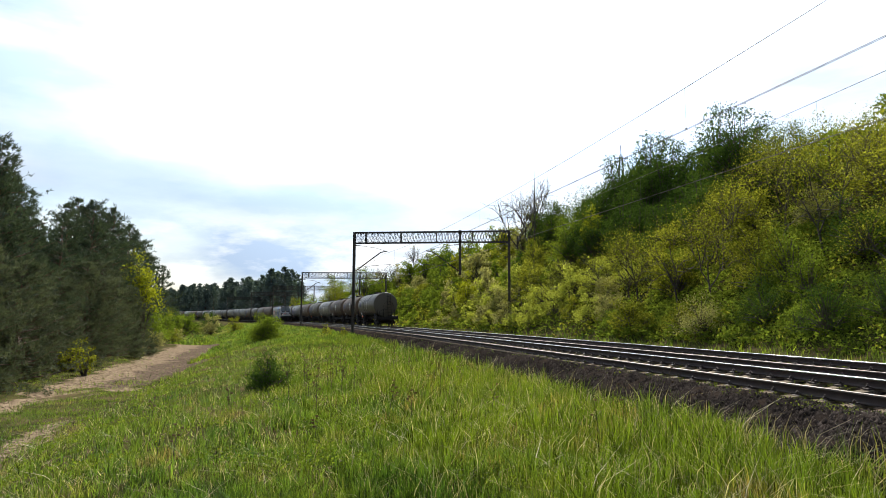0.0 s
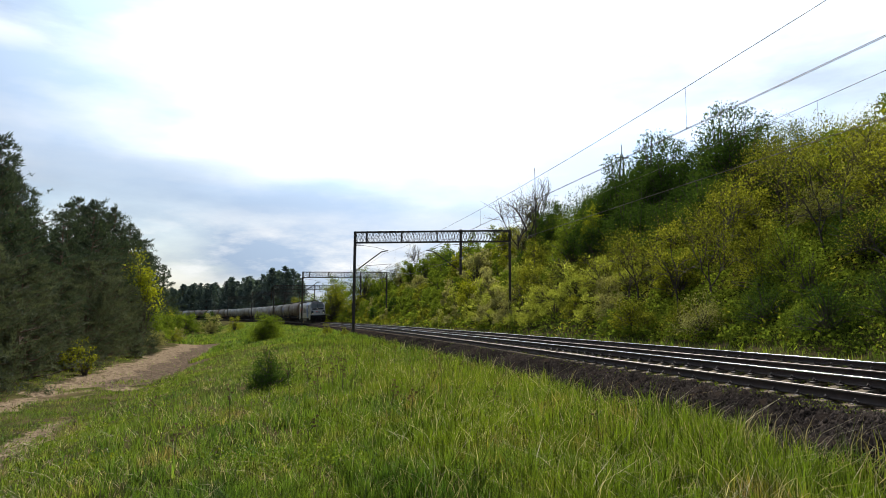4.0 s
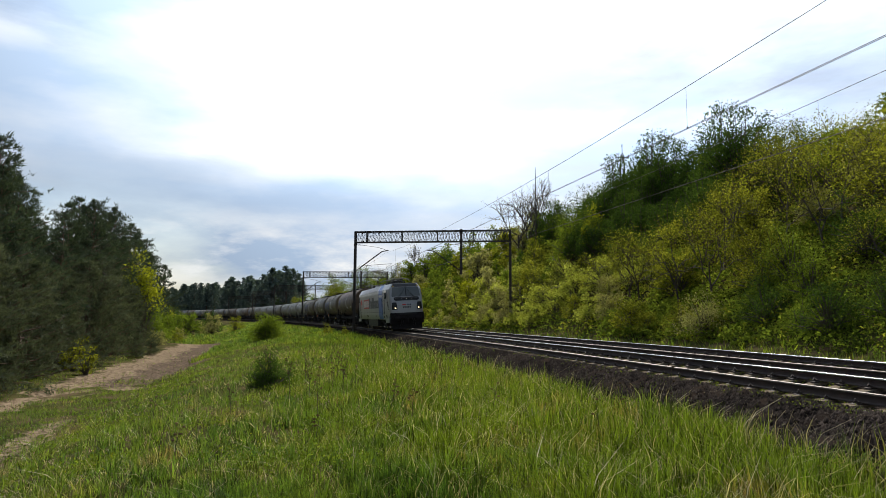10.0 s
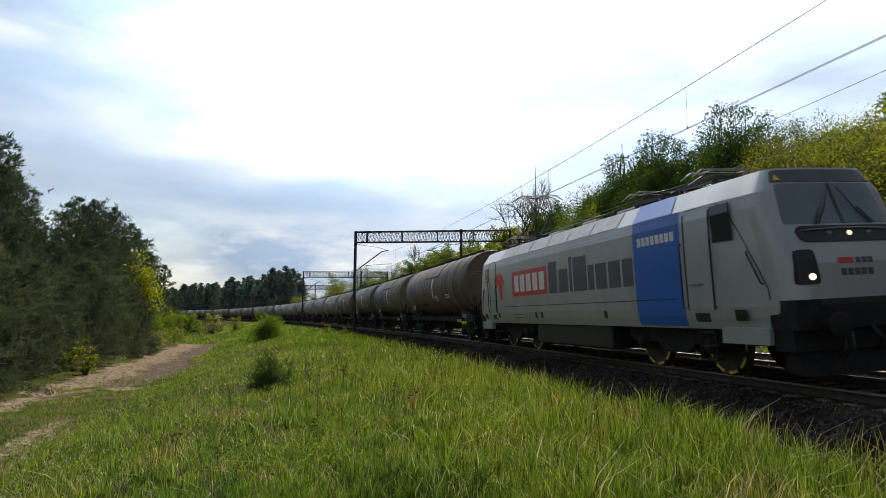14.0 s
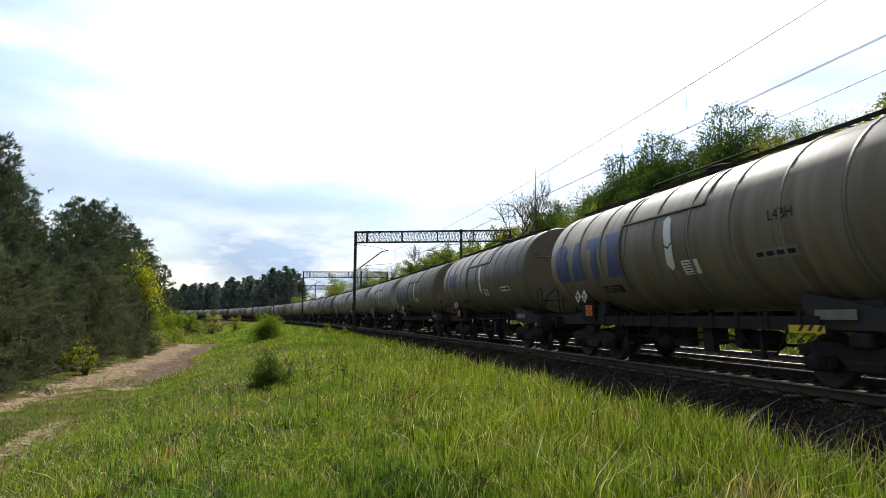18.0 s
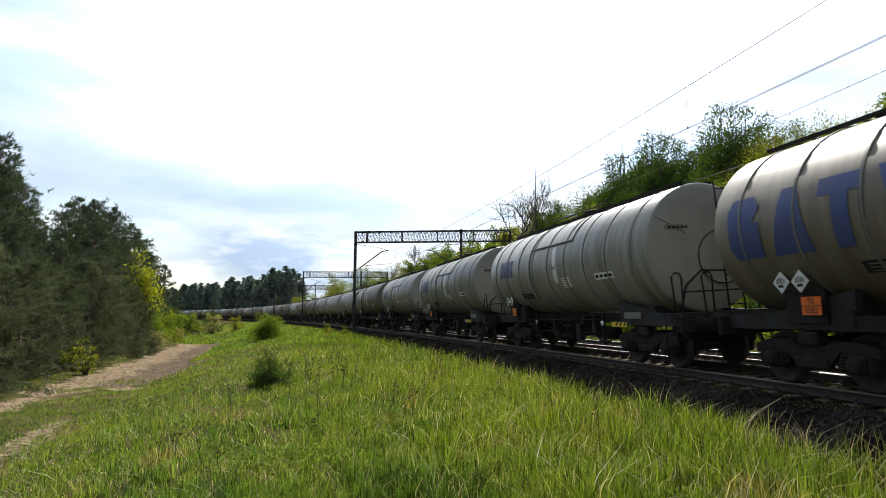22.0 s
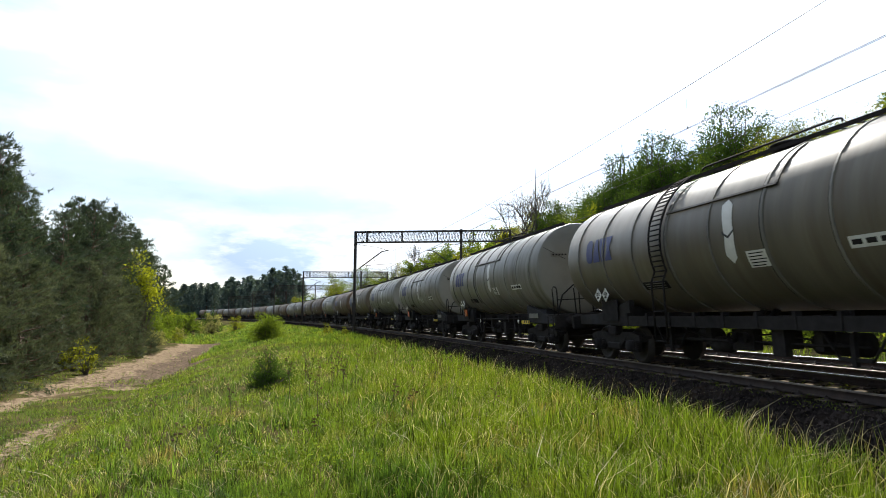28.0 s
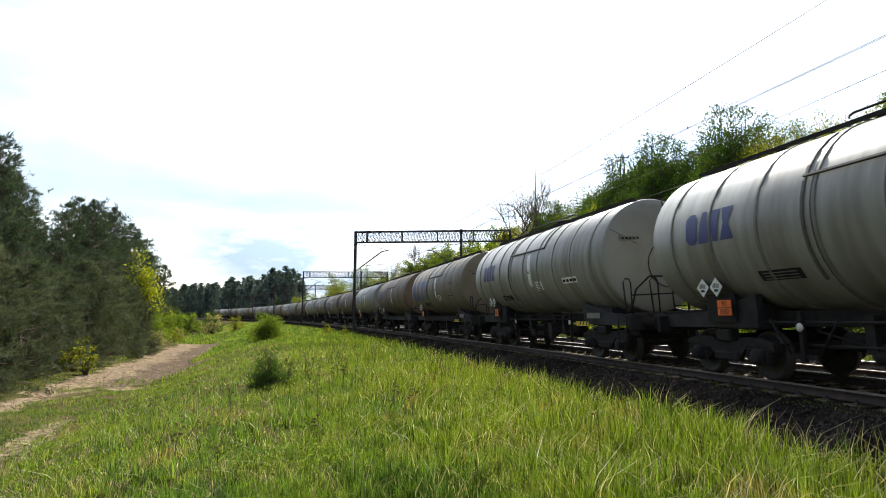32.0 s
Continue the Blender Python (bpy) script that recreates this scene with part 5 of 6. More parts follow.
def lattice_mast(parent, name, y, z0, z1, w=0.32, d=0.22):
    g = Geo()
    for sx in (-1, 1):
        g.box(sx * d - 0.05, sx * d + 0.05, y - w / 2, y + w / 2, z0, z1)
    n = int((z1 - z0) / 0.6)
    for k in range(n):
        h = z0 + k * 0.6
        for yy in (y - w / 2 + 0.02, y + w / 2 - 0.02):
            g.tube([(-d, yy, h), (d, yy, h + 0.3), (-d, yy, h + 0.6)], 0.02, 4, smooth=False)
    return part(name, g, M_mast, parent)


def insulator(g, p, q, r=0.06, n=5):
    p, q = Vector(p), Vector(q)
    pts, rad = [], []
    for k in range(n * 2 + 1):
        pts.append(p.lerp(q, k / (n * 2)))
        rad.append(r if k % 2 else r * 0.45)
    g.tube(pts, rad, 8)


def portal(s, skew=-0.40, span=15.3):
    """Steel portal over both tracks, set askew; local origin at the bank-side mast, y towards the bank."""
    m = at_line(s, -2.0, 0, skew)
    p = thing("catenary_portal", "dark steel lattice portal carrying the overhead wires", "catenary portal", "catenary portals", at=m)
    yl, yr, yh = 0.0, -span, -span * 0.69
    low = lambda y: float(height(np.array([(m @ Vector((0, y, 0))).x]), np.array([(m @ Vector((0, y, 0))).y]))[0]) - m.translation.z
    base_l, base_r = low(yl), low(yr)
    lattice_mast(p, "mast", yl, base_l - 0.1, Z_TOP + 0.05, 0.22, 0.10)
    lattice_mast(p, "mast", yr, base_r - 0.3, Z_TOP + 0.05, 0.24, 0.15)
    for x in (-0.28, 0.28):
        for z in (Z_TOP, Z_LOW + 0.05):
            part("chord", Geo().box(x - 0.045, x + 0.045, yr, yl, z - 0.05, z + 0.05), M_mast, p)
    n = 26
    for x in (-0.28, 0.28):
        for k in range(n):
            y0, y1 = yr + span * (k + (x > 0) * 0.5) / (n + 0.5), yr + span * (k + 1 + (x > 0) * 0.5) / (n + 0.5)
            ym = (y0 + y1) / 2
            part("diagonal", Geo().tube([(x, y0, Z_TOP), (x, ym, Z_LOW + 0.05), (x, y1, Z_TOP)], 0.030, 4, smooth=False), M_mast, p)
            part("diagonal", Geo().tube([(x, y0, Z_LOW + 0.05), (x, ym, Z_TOP), (x, y1, Z_LOW + 0.05)], 0.026, 4, smooth=False), M_mast, p)
    for k in range(0, n + 1, 6):
        y = yr + span * k / n
        part("cross_tie", Geo().box(-0.30, 0.30, y - 0.03, y + 0.03, Z_LOW, Z_TOP), M_mast, p)
    lattice_mast(p, "hanging_post", yh, 5.3, Z_TOP + 0.15, 0.22, 0.10)
    for y0, sgn in ((yl, -1), (yh, 1)):
        can = part("cantilever", Geo().tube([(0, y0 + sgn * 0.5, 5.98), (0, y0 + sgn * 2.7, 7.58), (0, y0 + sgn * 3.35, 7.70)], 0.06, 6), M_mast, p)
        part("tie_rod", Geo().tube([(0, y0 + sgn * 0.6, 8.25), (0, y0 + sgn * 2.2, 8.02), (0, y0 + sgn * 3.2, 7.70)], 0.02, 6), M_mast, can)
        for a, b in (((0, y0 + sgn * 0.12, 5.72), (0, y0 + sgn * 0.5, 5.98)), ((0, y0 + sgn * 0.1, 8.28), (0, y0 + sgn * 0.6, 8.25))):
            g = Geo()
            insulator(g, a, b)
            part("insulator", g, M_insul, can)
        g = Geo()
        g.tube([(0, y0 + sgn * 1.05, 6.2), (0, y0 + sgn * 3.7, 6.38)], 0.022, 6)
        g.tube([(0, y0 + sgn * 3.7, 6.38), (0, y0 + sgn * 3.1, 5.95)], 0.015, 6)
        part("steady_arm", g, M_mast, can)
    part("footing", Geo().box(-0.45, 0.45, yl - 0.45, yl + 0.45, base_l - 0.5, base_l + 0.15, 0.04), M_sleeper, p, "concrete footing")
    part("name_plate", Geo().box(-0.16, -0.15, yl - 0.17, yl + 0.17, 1.7, 2.5), M_mast, p)
    return p


for s_ in PORTALS:
    portal(s_, -0.40 if s_ < 80 else -0.36, 15.3 if s_ < 80 else 15.8)


def wires():
    for off, tag in ((0.0, "near"), (SPAC, "far")):
        run = thing("overhead_wire_run", "thin dark contact wires hung from a sagging carrier wire", "overhead wire", "overhead wires", at=at_line(0, off))
        inv = run.matrix_basis.inverted()
        spans = [-142.0] + PORTALS + [330.0]
        for a, b in zip(spans[:-1], spans[1:]):
            pa, pb = Vector([float(q) for q in line(a, off + 1.0, 0)]), Vector([float(q) for q in line(b, off + 1.0, 0)])
            perp = (pb - pa).cross(Vector((0, 0, 1))).normalized()
            pt = lambda u, z: pa.lerp(pb, u) + Vector((0, 0, z))
            zc = lambda u: 5.92 - 0.05 * 4 * u * (1 - u)
            zm = lambda u: 7.55 - 0.85 * 4 * u * (1 - u)
            us = [k / 12 for k in range(13)]
            for side in (-0.025, 0.025):
                part("contact_wire", Geo().tube([inv @ (pt(u, zc(u)) + perp * side) for u in us], 0.007, 5, False), M_wire, run)
            part("carrier_wire", Geo().tube([inv @ pt(u, zm(u)) for u in us], 0.0085, 5, False), M_wire, run)
            for k in range(1, 8):
                u = (k - 0.32) / 7.4
                drop = Geo().tube([inv @ pt(u, zc(u)), inv @ pt(u, zm(u))], 0.004, 4, False)
                drop.box(*[c for v in zip(inv @ pt(u, zc(u)) - Vector((0.014, 0.014, 0.0)), inv @ pt(u, zc(u)) + Vector((0.014, 0.014, 0.05))) for c in v])
                part("dropper", drop, M_wire, run)


wires()


def far_pole():
    """Wooden A-shaped power pole on the crest of the cutting."""
    x, y = 27.5, 95.0
    z = float(height(np.array([x]), np.array([y]))[0])
    top = 27.4
    p = thing("power_pole", "old A-shaped wooden power pole with crossarm and insulators", "power pole", at=Matrix.Translation((x, y, z)))
    g = Geo()
    for k in (-1, 1):
        g.tube([(k * 0.95, 0, -0.5), (k * 0.16, 0, top - z - 1.2)], [0.11, 0.08], 7)
    g.tube([(0, 0, top - z - 2.4), (0, 0, top - z)], 0.06, 7)
    part("pole_leg", g, M_mast, p)
    part("crossarm", Geo().box(-1.05, 1.05, -0.05, 0.05, top - z - 1.75, top - z - 1.6), M_mast, p)
    for q in (-0.95, 0, 0.95):
        g = Geo()
        insulator(g, (q, 0, top - z - (1.6 if q else 0)), (q, 0, top - z - (1.25 if q else -0.35)), 0.09)
        part("insulator", g, M_insul, p)


far_pole()


# ---- vegetation ----
M_leaf_y = mat("young_yellow_green_leaves", (0.222, 0.225, 0.036), (0.138, 0.150, 0.027), rough=0.7, scale=0.7, bump=0, leafy=0.58, island=0.6, spec=0.0)
M_leaf_g = mat("mid_green_leaves", (0.152, 0.195, 0.034), (0.094, 0.132, 0.024), rough=0.7, scale=0.7, bump=0, leafy=0.58, island=0.4, spec=0.0)
M_leaf_d = mat("dark_green_leaves", (0.068, 0.108, 0.028), (0.04, 0.074, 0.020), rough=0.7, scale=0.7, bump=0, leafy=0.4, island=0.4, spec=0.0)
M_leaf_o = mat("olive_grey_leaves", (0.34, 0.33, 0.16), (0.23, 0.22, 0.11), rough=0.7, scale=0.7, bump=0, leafy=0.45, island=0.35, spec=0.0)
M_leaf_p = mat("pale_fresh_leaves", (0.36, 0.385, 0.10), (0.24, 0.265, 0.06), rough=0.7, scale=0.7, bump=0, leafy=0.58, island=0.4, spec=0.0)
M_leaf_gold = mat("golden_green_leaves", (0.31, 0.33, 0.03), (0.21, 0.23, 0.025), rough=0.7, scale=0.7, bump=0, leafy=0.5, island=0.35, spec=0.0)
M_needle = mat("pine_needles", (0.078, 0.102, 0.076), (0.042, 0.060, 0.046), rough=0.7, scale=0.8, bump=0, leafy=0.25, island=0.45, spec=0.05)
M_needle_l = mat("young_pine_needles", (0.118, 0.134, 0.098), (0.060, 0.074, 0.056), rough=0.7, scale=0.8, bump=0, leafy=0.28, island=0.45, spec=0.05)
# distance haze is put into this needle colour: paler and bluer than the near pines
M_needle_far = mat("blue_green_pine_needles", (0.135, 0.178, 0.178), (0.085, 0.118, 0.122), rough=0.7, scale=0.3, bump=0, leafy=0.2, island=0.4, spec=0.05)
M_bark = mat("grey_brown_bark", (0.085, 0.07, 0.055), (0.045, 0.036, 0.03), rough=0.9, scale=10, bump=0.6, stretch=(1, 1, 0.2))
M_pinebark = mat("pine_bark", (0.15, 0.085, 0.055), (0.06, 0.042, 0.034), rough=0.9, scale=8, bump=0.6, stretch=(1, 1, 0.3))


def leaf_quads(c, size, r, flat=0.0, aspect=0.55):
    """A pointed leaf at each centre, turned at random."""
    n = len(c)
    a = r.randn(n, 3)
    a[:, 2] *= 1 - flat
    a /= np.linalg.norm(a, axis=1, keepdims=True)
    b = np.cross(a, r.randn(n, 3))
    b /= np.linalg.norm(b, axis=1, keepdims=True)
    L = (size * (0.6 + 0.8 * r.rand(n)))[:, None]
    v = np.stack([c - a * L * 0.45 + b * L * aspect * 0.55, c - a * L * 0.35 - b * L * aspect * 0.55, c + a * L * 0.6], 1).reshape(-1, 3)
    return v, np.arange(n * 3).reshape(-1, 3)


def stems(paths, r0, seg=4):
    g = Geo()
    for pts, a, b in paths:
        n = len(pts)
        g.tube(pts, [a + (b - a) * k / (n - 1) for k in range(n)], seg, False)
    return g


def shrub_data(seed, rx, h, n, size, clumps=22, lift=0.15, sparse=1.0):
    """Leaf clumps on arching stems in an uneven dome: leaf arrays and stem paths."""
    r = np.random.RandomState(seed)
    paths, cs, cr = [], [], []
    for k in range(clumps):
        t, e = r.rand() * 6.28, math.asin(r.rand() ** 0.8)
        q = 0.55 + 0.45 * r.rand()
        p = np.array([math.cos(t) * math.cos(e) * rx * q, math.sin(t) * math.cos(e) * rx * q, h * (lift + (1 - lift) * math.sin(e) * q)])
        p[:2] *= 0.8 + 0.4 * r.rand()
        p[2] *= 0.75 + 0.45 * r.rand()
        cs.append(p)
        cr.append((0.22 + 0.20 * r.rand()) * (rx * 0.5 + h * 0.25) * sparse)
        mid = p * np.array([0.45, 0.45, 0.6]) + r.randn(3) * 0.05 * rx
        paths.append(([(0.08 * r.randn(), 0.08 * r.randn(), -0.2), tuple(mid), tuple(p * 1.08)], 0.02 + 0.012 * h, 0.006))
    pick = r.randint(0, clumps, n)
    d = r.randn(n, 3)
    d *= (r.rand(n) ** 0.45 / np.linalg.norm(d, axis=1))[:, None]
    c = np.array(cs)[pick] + d * np.array(cr)[pick][:, None] * np.array([1.15, 1.15, 0.85])
    c[:, 2] = np.abs(c[:, 2])
    v, q = leaf_quads(c, size, r)
    return v, q, paths


def branch_data(seed, h, spread, depth, fan):
    """Forking limbs: paths that thin from level to level, and the tips."""
    r = np.random.RandomState(seed)
    paths, tips = [], []

    def grow(p, d, ln, rad, k):
        q = p + d * ln * 0.5 + r.randn(3) * ln * 0.05
        e = p + d * ln + r.randn(3) * ln * 0.08
        paths.append(([tuple(p), tuple(q), tuple(e)], rad, rad * 0.65))
        if k == 0:
            tips.append(e)
            return
        for j in range(fan):
            n = d + r.randn(3) * spread + np.array([0, 0, 0.12])
            n /= np.linalg.norm(n)
            grow(p + (e - p) * (0.55 + 0.45 * r.rand()), n, ln * (0.62 + 0.25 * r.rand()), rad * 0.6, k - 1)

    grow(np.array([0.0, 0.0, -0.2]), np.array([0.05, 0.0, 1.0]), h * 0.36, 0.016 * h, depth)
    return paths, np.array(tips)


def bare_kind(key, seed, h, spread, depth, fan, leaf, n, size, loose=0.12):
    paths, tips = branch_data(seed, h, spread, depth, fan)
    r = np.random.RandomState(seed)
    c = tips[r.randint(0, len(tips), n)] + r.randn(n, 3) * loose
    v, t = leaf_quads(c, size, r)
    SHRUBS[key] = (raw_mesh("crown", v, None, t, leaf), stems(paths, 0, 3).mesh("stem", M_bark))


SHRUBS = {}


def shrub_kind(key, seed, rx, h, n, size, leaf, clumps=22, lift=0.15, sparse=1.0, trunk=None):
    v, q, paths = shrub_data(seed, rx, h, n, size, clumps, lift, sparse)
    SHRUBS[key] = (raw_mesh("crown", v, None, q, leaf), stems(paths, 0).mesh("stem", M_bark))


def plant(key, x, y, scale, turn, label, name="shrub", category="shrub", group="", squash=1.0, sink=0.05):
    z = float(height(np.array([x]), np.array([y]))[0])
    ob = thing(name, label, category, group, at=Matrix.Translation((x, y, z - sink)) @ Matrix.Rotation(turn, 4, "Z"))
    ob.scale = (scale, scale, scale * squash)
    crown, stem = SHRUBS[key]
    part("crown", crown, None, ob)
    part("stem", stem, None, ob)
    return ob


for k_, leaf_ in (("y", M_leaf_y), ("g", M_leaf_g), ("d", M_leaf_d), ("o", M_leaf_o), ("p", M_leaf_p)):
    for j_ in range(2):
        shrub_kind(k_ + "near%d" % j_, 10 + j_, 1.8, 3.0, 4600, 0.088, leaf_, 60, 0.03, 1.15)
        shrub_kind(k_ + "mid%d" % j_, 20 + j_, 1.8, 3.0, 3000, 0.145, leaf_, 46, 0.03, 0.95)
        shrub_kind(k_ + "far%d" % j_, 30 + j_, 1.7, 3.0, 1100, 0.26, leaf_, 22, 0.05)
        shrub_kind(k_ + "tree%d" % j_, 40 + j_, 2.9, 6.5, 8000, 0.145, leaf_, 90, 0.10, 0.74)
        shrub_kind(k_ + "faroff%d" % j_, 44 + j_, 2.6, 6.5, 1800, 0.36, leaf_, 46, 0.18, 0.85)
shrub_kind("gold", 50, 1.5, 4.0, 2600, 0.16, M_leaf_gold, 26, 0.1)
shrub_kind("goldtall", 51, 1.5, 7.0, 2600, 0.19, M_leaf_gold, 34, 0.55)
shrub_kind("sapling", 52, 0.6, 1.8, 700, 0.13, M_leaf_y, 16, 0.1)
bare_kind("baretree", 57, 9.5, 0.42, 4, 4, M_leaf_o, 500, 0.13)
for j_ in range(3):
    bare_kind("lace%d" % j_, 160 + j_, 4.4 + 0.4 * j_, 0.50, 4, 3, M_leaf_y, 3000, 0.072, 0.34)
bare_kind("twiggy0", 58, 4.2, 0.50, 4, 3, M_leaf_y, 700, 0.085)
bare_kind("twiggy1", 59, 4.6, 0.55, 4, 3, M_leaf_y, 500, 0.085)
shrub_kind("darkbush", 54, 0.62, 1.0, 5200, 0.045, M_leaf_d, 60, 0.0, 1.0)
shrub_kind("bankbush", 55, 1.5, 2.2, 7500, 0.11, M_leaf_g, 70, 0.0, 1.15)
LEAF_WORDS = {"y": "yellow-green", "g": "mid-green", "d": "dark green", "o": "olive-grey", "p": "pale yellow-green"}


def slope_leaf(s, lat, q):
    """Which leaf grows where on the cutting: lush foot at the near end with its shade put into darker leaves, bright
    scrub above it, pale foot further on, dark wood on the crest, green beyond.
    """
    # mostly dark leaf kinds here: their colour stands in for the shade among lush bushes
    if s < 14 and lat < 20:
        return "d" if q < 0.60 else "g" if q < 0.88 else "y"
    if s < 24:
        return "y" if q < 0.58 else "o" if q < 0.74 else "g"
    if s < 49 and lat > 18.5:
        return "d" if q < 0.88 else "g"
    if s < 70 and lat < (18.6 if s < 38 else 16.5):
        return "p" if q < 0.55 else "o" if q < 0.85 else "y"
    if s < 48:
        return "y" if q < 0.4 else "o" if q < 0.6 else "g"
    return "g" if q < 0.50 else "y" if q < 0.75 else "d" if q < 0.85 else "o"


def hillside():
    r = random.Random(21)
    lat = 11.6
    while lat < 31:
        s = -12 + r.uniform(0, 2)
        while s < 150:
            far = math.hypot(*[float(q) for q in line(s, lat)[:2]])
            kind = "near" if far < 38 else "mid" if far < 70 else "far"
            leaf = slope_leaf(s + r.uniform(-2, 2), lat + r.uniform(-1, 1), r.random())
            size = r.uniform(0.45, 0.75) if lat < 13 else r.uniform(0.65, 1.1)
            odds = 0.0 if s < 24 else (0.92 if lat > 18.5 else 0.1) if s < 47 else 0.4
            if s < 24 and lat > 23:
                size *= 1.45
            name, words = "shrub", LEAF_WORDS[leaf] + " leafy shrub on the cutting's slope"
            key = "%s%s%d" % (leaf, kind, r.randrange(2))
            twig = r.random()
            if lat > 18.5 and r.random() < odds:
                size = r.uniform(0.7, 1.0)
                key, name, words = "%s%s%d" % (leaf, "tree" if s < 70 else "faroff", r.randrange(2)), "tree", LEAF_WORDS[leaf] + " leafy tree on the cutting's slope"
            elif s < 27 and 12.5 < lat < 24 and twig < 0.55:
                size *= 1.15
                key, words = "lace%d" % r.randrange(3), "tall twiggy shrub with dark branches and small new leaves"
            x, y, _ = line(s + r.uniform(-0.6, 0.6), lat + r.uniform(-0.8, 0.8))
            plant(key, float(x), float(y), size, r.uniform(0, 6.28), words, name, name, name + "s on the slope")
            s += (2.1 if far < 45 else 2.9 if far < 80 else 4.2) * r.uniform(0.8, 1.25) * (1.0 if lat < 20 else 1.25)
        lat += 2.3 if lat < 16 else 3.0


hillside()


def undergrowth():
    """Low leafy growth all over the cutting's slope."""
    r = np.random.RandomState(77)
    for name, words, leaf, n, seed in (("slope_undergrowth", "dense yellow-green undergrowth on the slope", M_leaf_y, 80000, 1), ("slope_brambles", "dense mid-green undergrowth on the slope", M_leaf_g, 80000, 2), ("near_slope_undergrowth", "lush green undergrowth at the near end of the slope", M_leaf_g, 60000, 3)):
        s, lat = -14 + (200 if seed < 3 else 38) * r.rand(n) ** 1.35, 10.2 + (22 if seed < 3 else 10) * r.rand(n)
        x, y, _ = line(s, lat)
        far = np.hypot(x, y)
        keep = bumps(x, y, 50 + seed, 7.0) > (-0.35 if seed < 3 else -2)
        x, y, far = x[keep], y[keep], far[keep]
        up = 0.35 + 0.45 * np.clip(bumps(x, y, 60 + seed, 3.0), -0.5, 1)
        c = np.stack([x, y, height(x, y) + up * (0.1 + 1.3 * r.rand(len(x)))], -1)
        v, t = leaf_quads(c, 0.055 + 0.0030 * far, r, 0.2, 0.6)
        tagged(new(name, raw_mesh(name, v, None, t, leaf)), words, "undergrowth", kind="stuff")


undergrowth()


# ---- pines ----
def pine_data(seed, h, crown_from, reach, whorls, per, tufts, size, m=11, inner=0.3, broad=0.10):
    r = np.random.RandomState(seed)
    paths = [([(0, 0, -0.3), (0.05 * r.randn() * h * 0.2, 0.05 * r.randn() * h * 0.2, h * 0.5), (0, 0, h * 0.99)], 0.022 * h * 0.8 + 0.03, 0.02)]
    base, out = [], []
    for k in range(whorls):
        u = k / (whorls - 1)
        z = h * (crown_from + (1 - crown_from) * u ** 0.9)
        ln = reach * (1 - u) ** 0.72 * (0.6 + 0.7 * r.rand()) + 0.3
        for j in range(per):
            t = r.rand() * 6.28
            l2 = ln * (0.6 + 0.6 * r.rand())
            d = np.array([math.cos(t), math.sin(t), 0.12 + 0.45 * u + 0.2 * r.randn()])
            a, b = np.array([0, 0, z]), np.array([0, 0, z]) + d * l2
            b[2] += 0.12 * l2
            paths.append(([tuple(a), tuple((a + b) / 2 - np.array([0, 0, 0.05 * l2])), tuple(b)], 0.012 + 0.012 * l2, 0.006))
            n = max(3, int(tufts * l2))
            f = inner + (1 - inner) * r.rand(n) ** 0.7
            p = a + (b - a) * f[:, None] + r.randn(n, 3) * (0.10 * l2 + 0.05) * np.array([1, 1, 0.5])
            base.append(p)
            out.append(np.tile(d, (n, 1)) * 0.5 + np.array([0, 0, 0.5]) + r.randn(n, 3) * 0.15)
    base, out = np.concatenate(base), np.concatenate(out)
    n = len(base)
    d = np.repeat(out, m, 0) + r.randn(n * m, 3) * 0.5
    d /= np.linalg.norm(d, axis=1, keepdims=True)
    b = np.cross(d, r.randn(n * m, 3))
    b /= np.linalg.norm(b, axis=1, keepdims=True)
    c = np.repeat(base, m, 0) + r.randn(n * m, 3) * size * 0.28
    L = (size * (0.5 + 0.6 * r.rand(n * m)))[:, None]
    w = broad * size
    v = np.stack([c - b * w, c + b * w, c + d * L], 1).reshape(-1, 3)
    return v, np.arange(n * m * 3).reshape(-1, 3), paths


def pine_kind(key, seed, h, crown_from, reach, whorls, per, tufts, size, needle, inner=0.3):
    v, t, paths = pine_data(seed, h, crown_from, reach, whorls, per, tufts, size, 11, inner)
    SHRUBS[key] = (raw_mesh("crown", v, None, t, needle), stems(paths, 0).mesh("trunk", M_pinebark))


for j_ in range(3):
    pine_kind("young%d" % j_, 60 + j_, 6.0, 0.02, 2.3, 20, 7, 9.0, 0.21, M_needle_l)
    pine_kind("tall%d" % j_, 70 + j_, 12.0, 0.16, 2.9, 22, 6, 7.0, 0.27, M_needle, 0.4)
pine_kind("tiny", 80, 2.0, 0.05, 0.7, 9, 5, 12.0, 0.22, M_needle_l)


def pine(key, s, lat, scale, turn, label, squash=1.0):
    x, y, _ = line(s, lat)
    ob = plant(key, float(x), float(y), scale, turn, label, "pine_tree", "pine tree", "pines beside the dirt track", squash)
    for q in ob.children:
        if q.name.startswith("stem"):
            q.name = "trunk"
    return ob


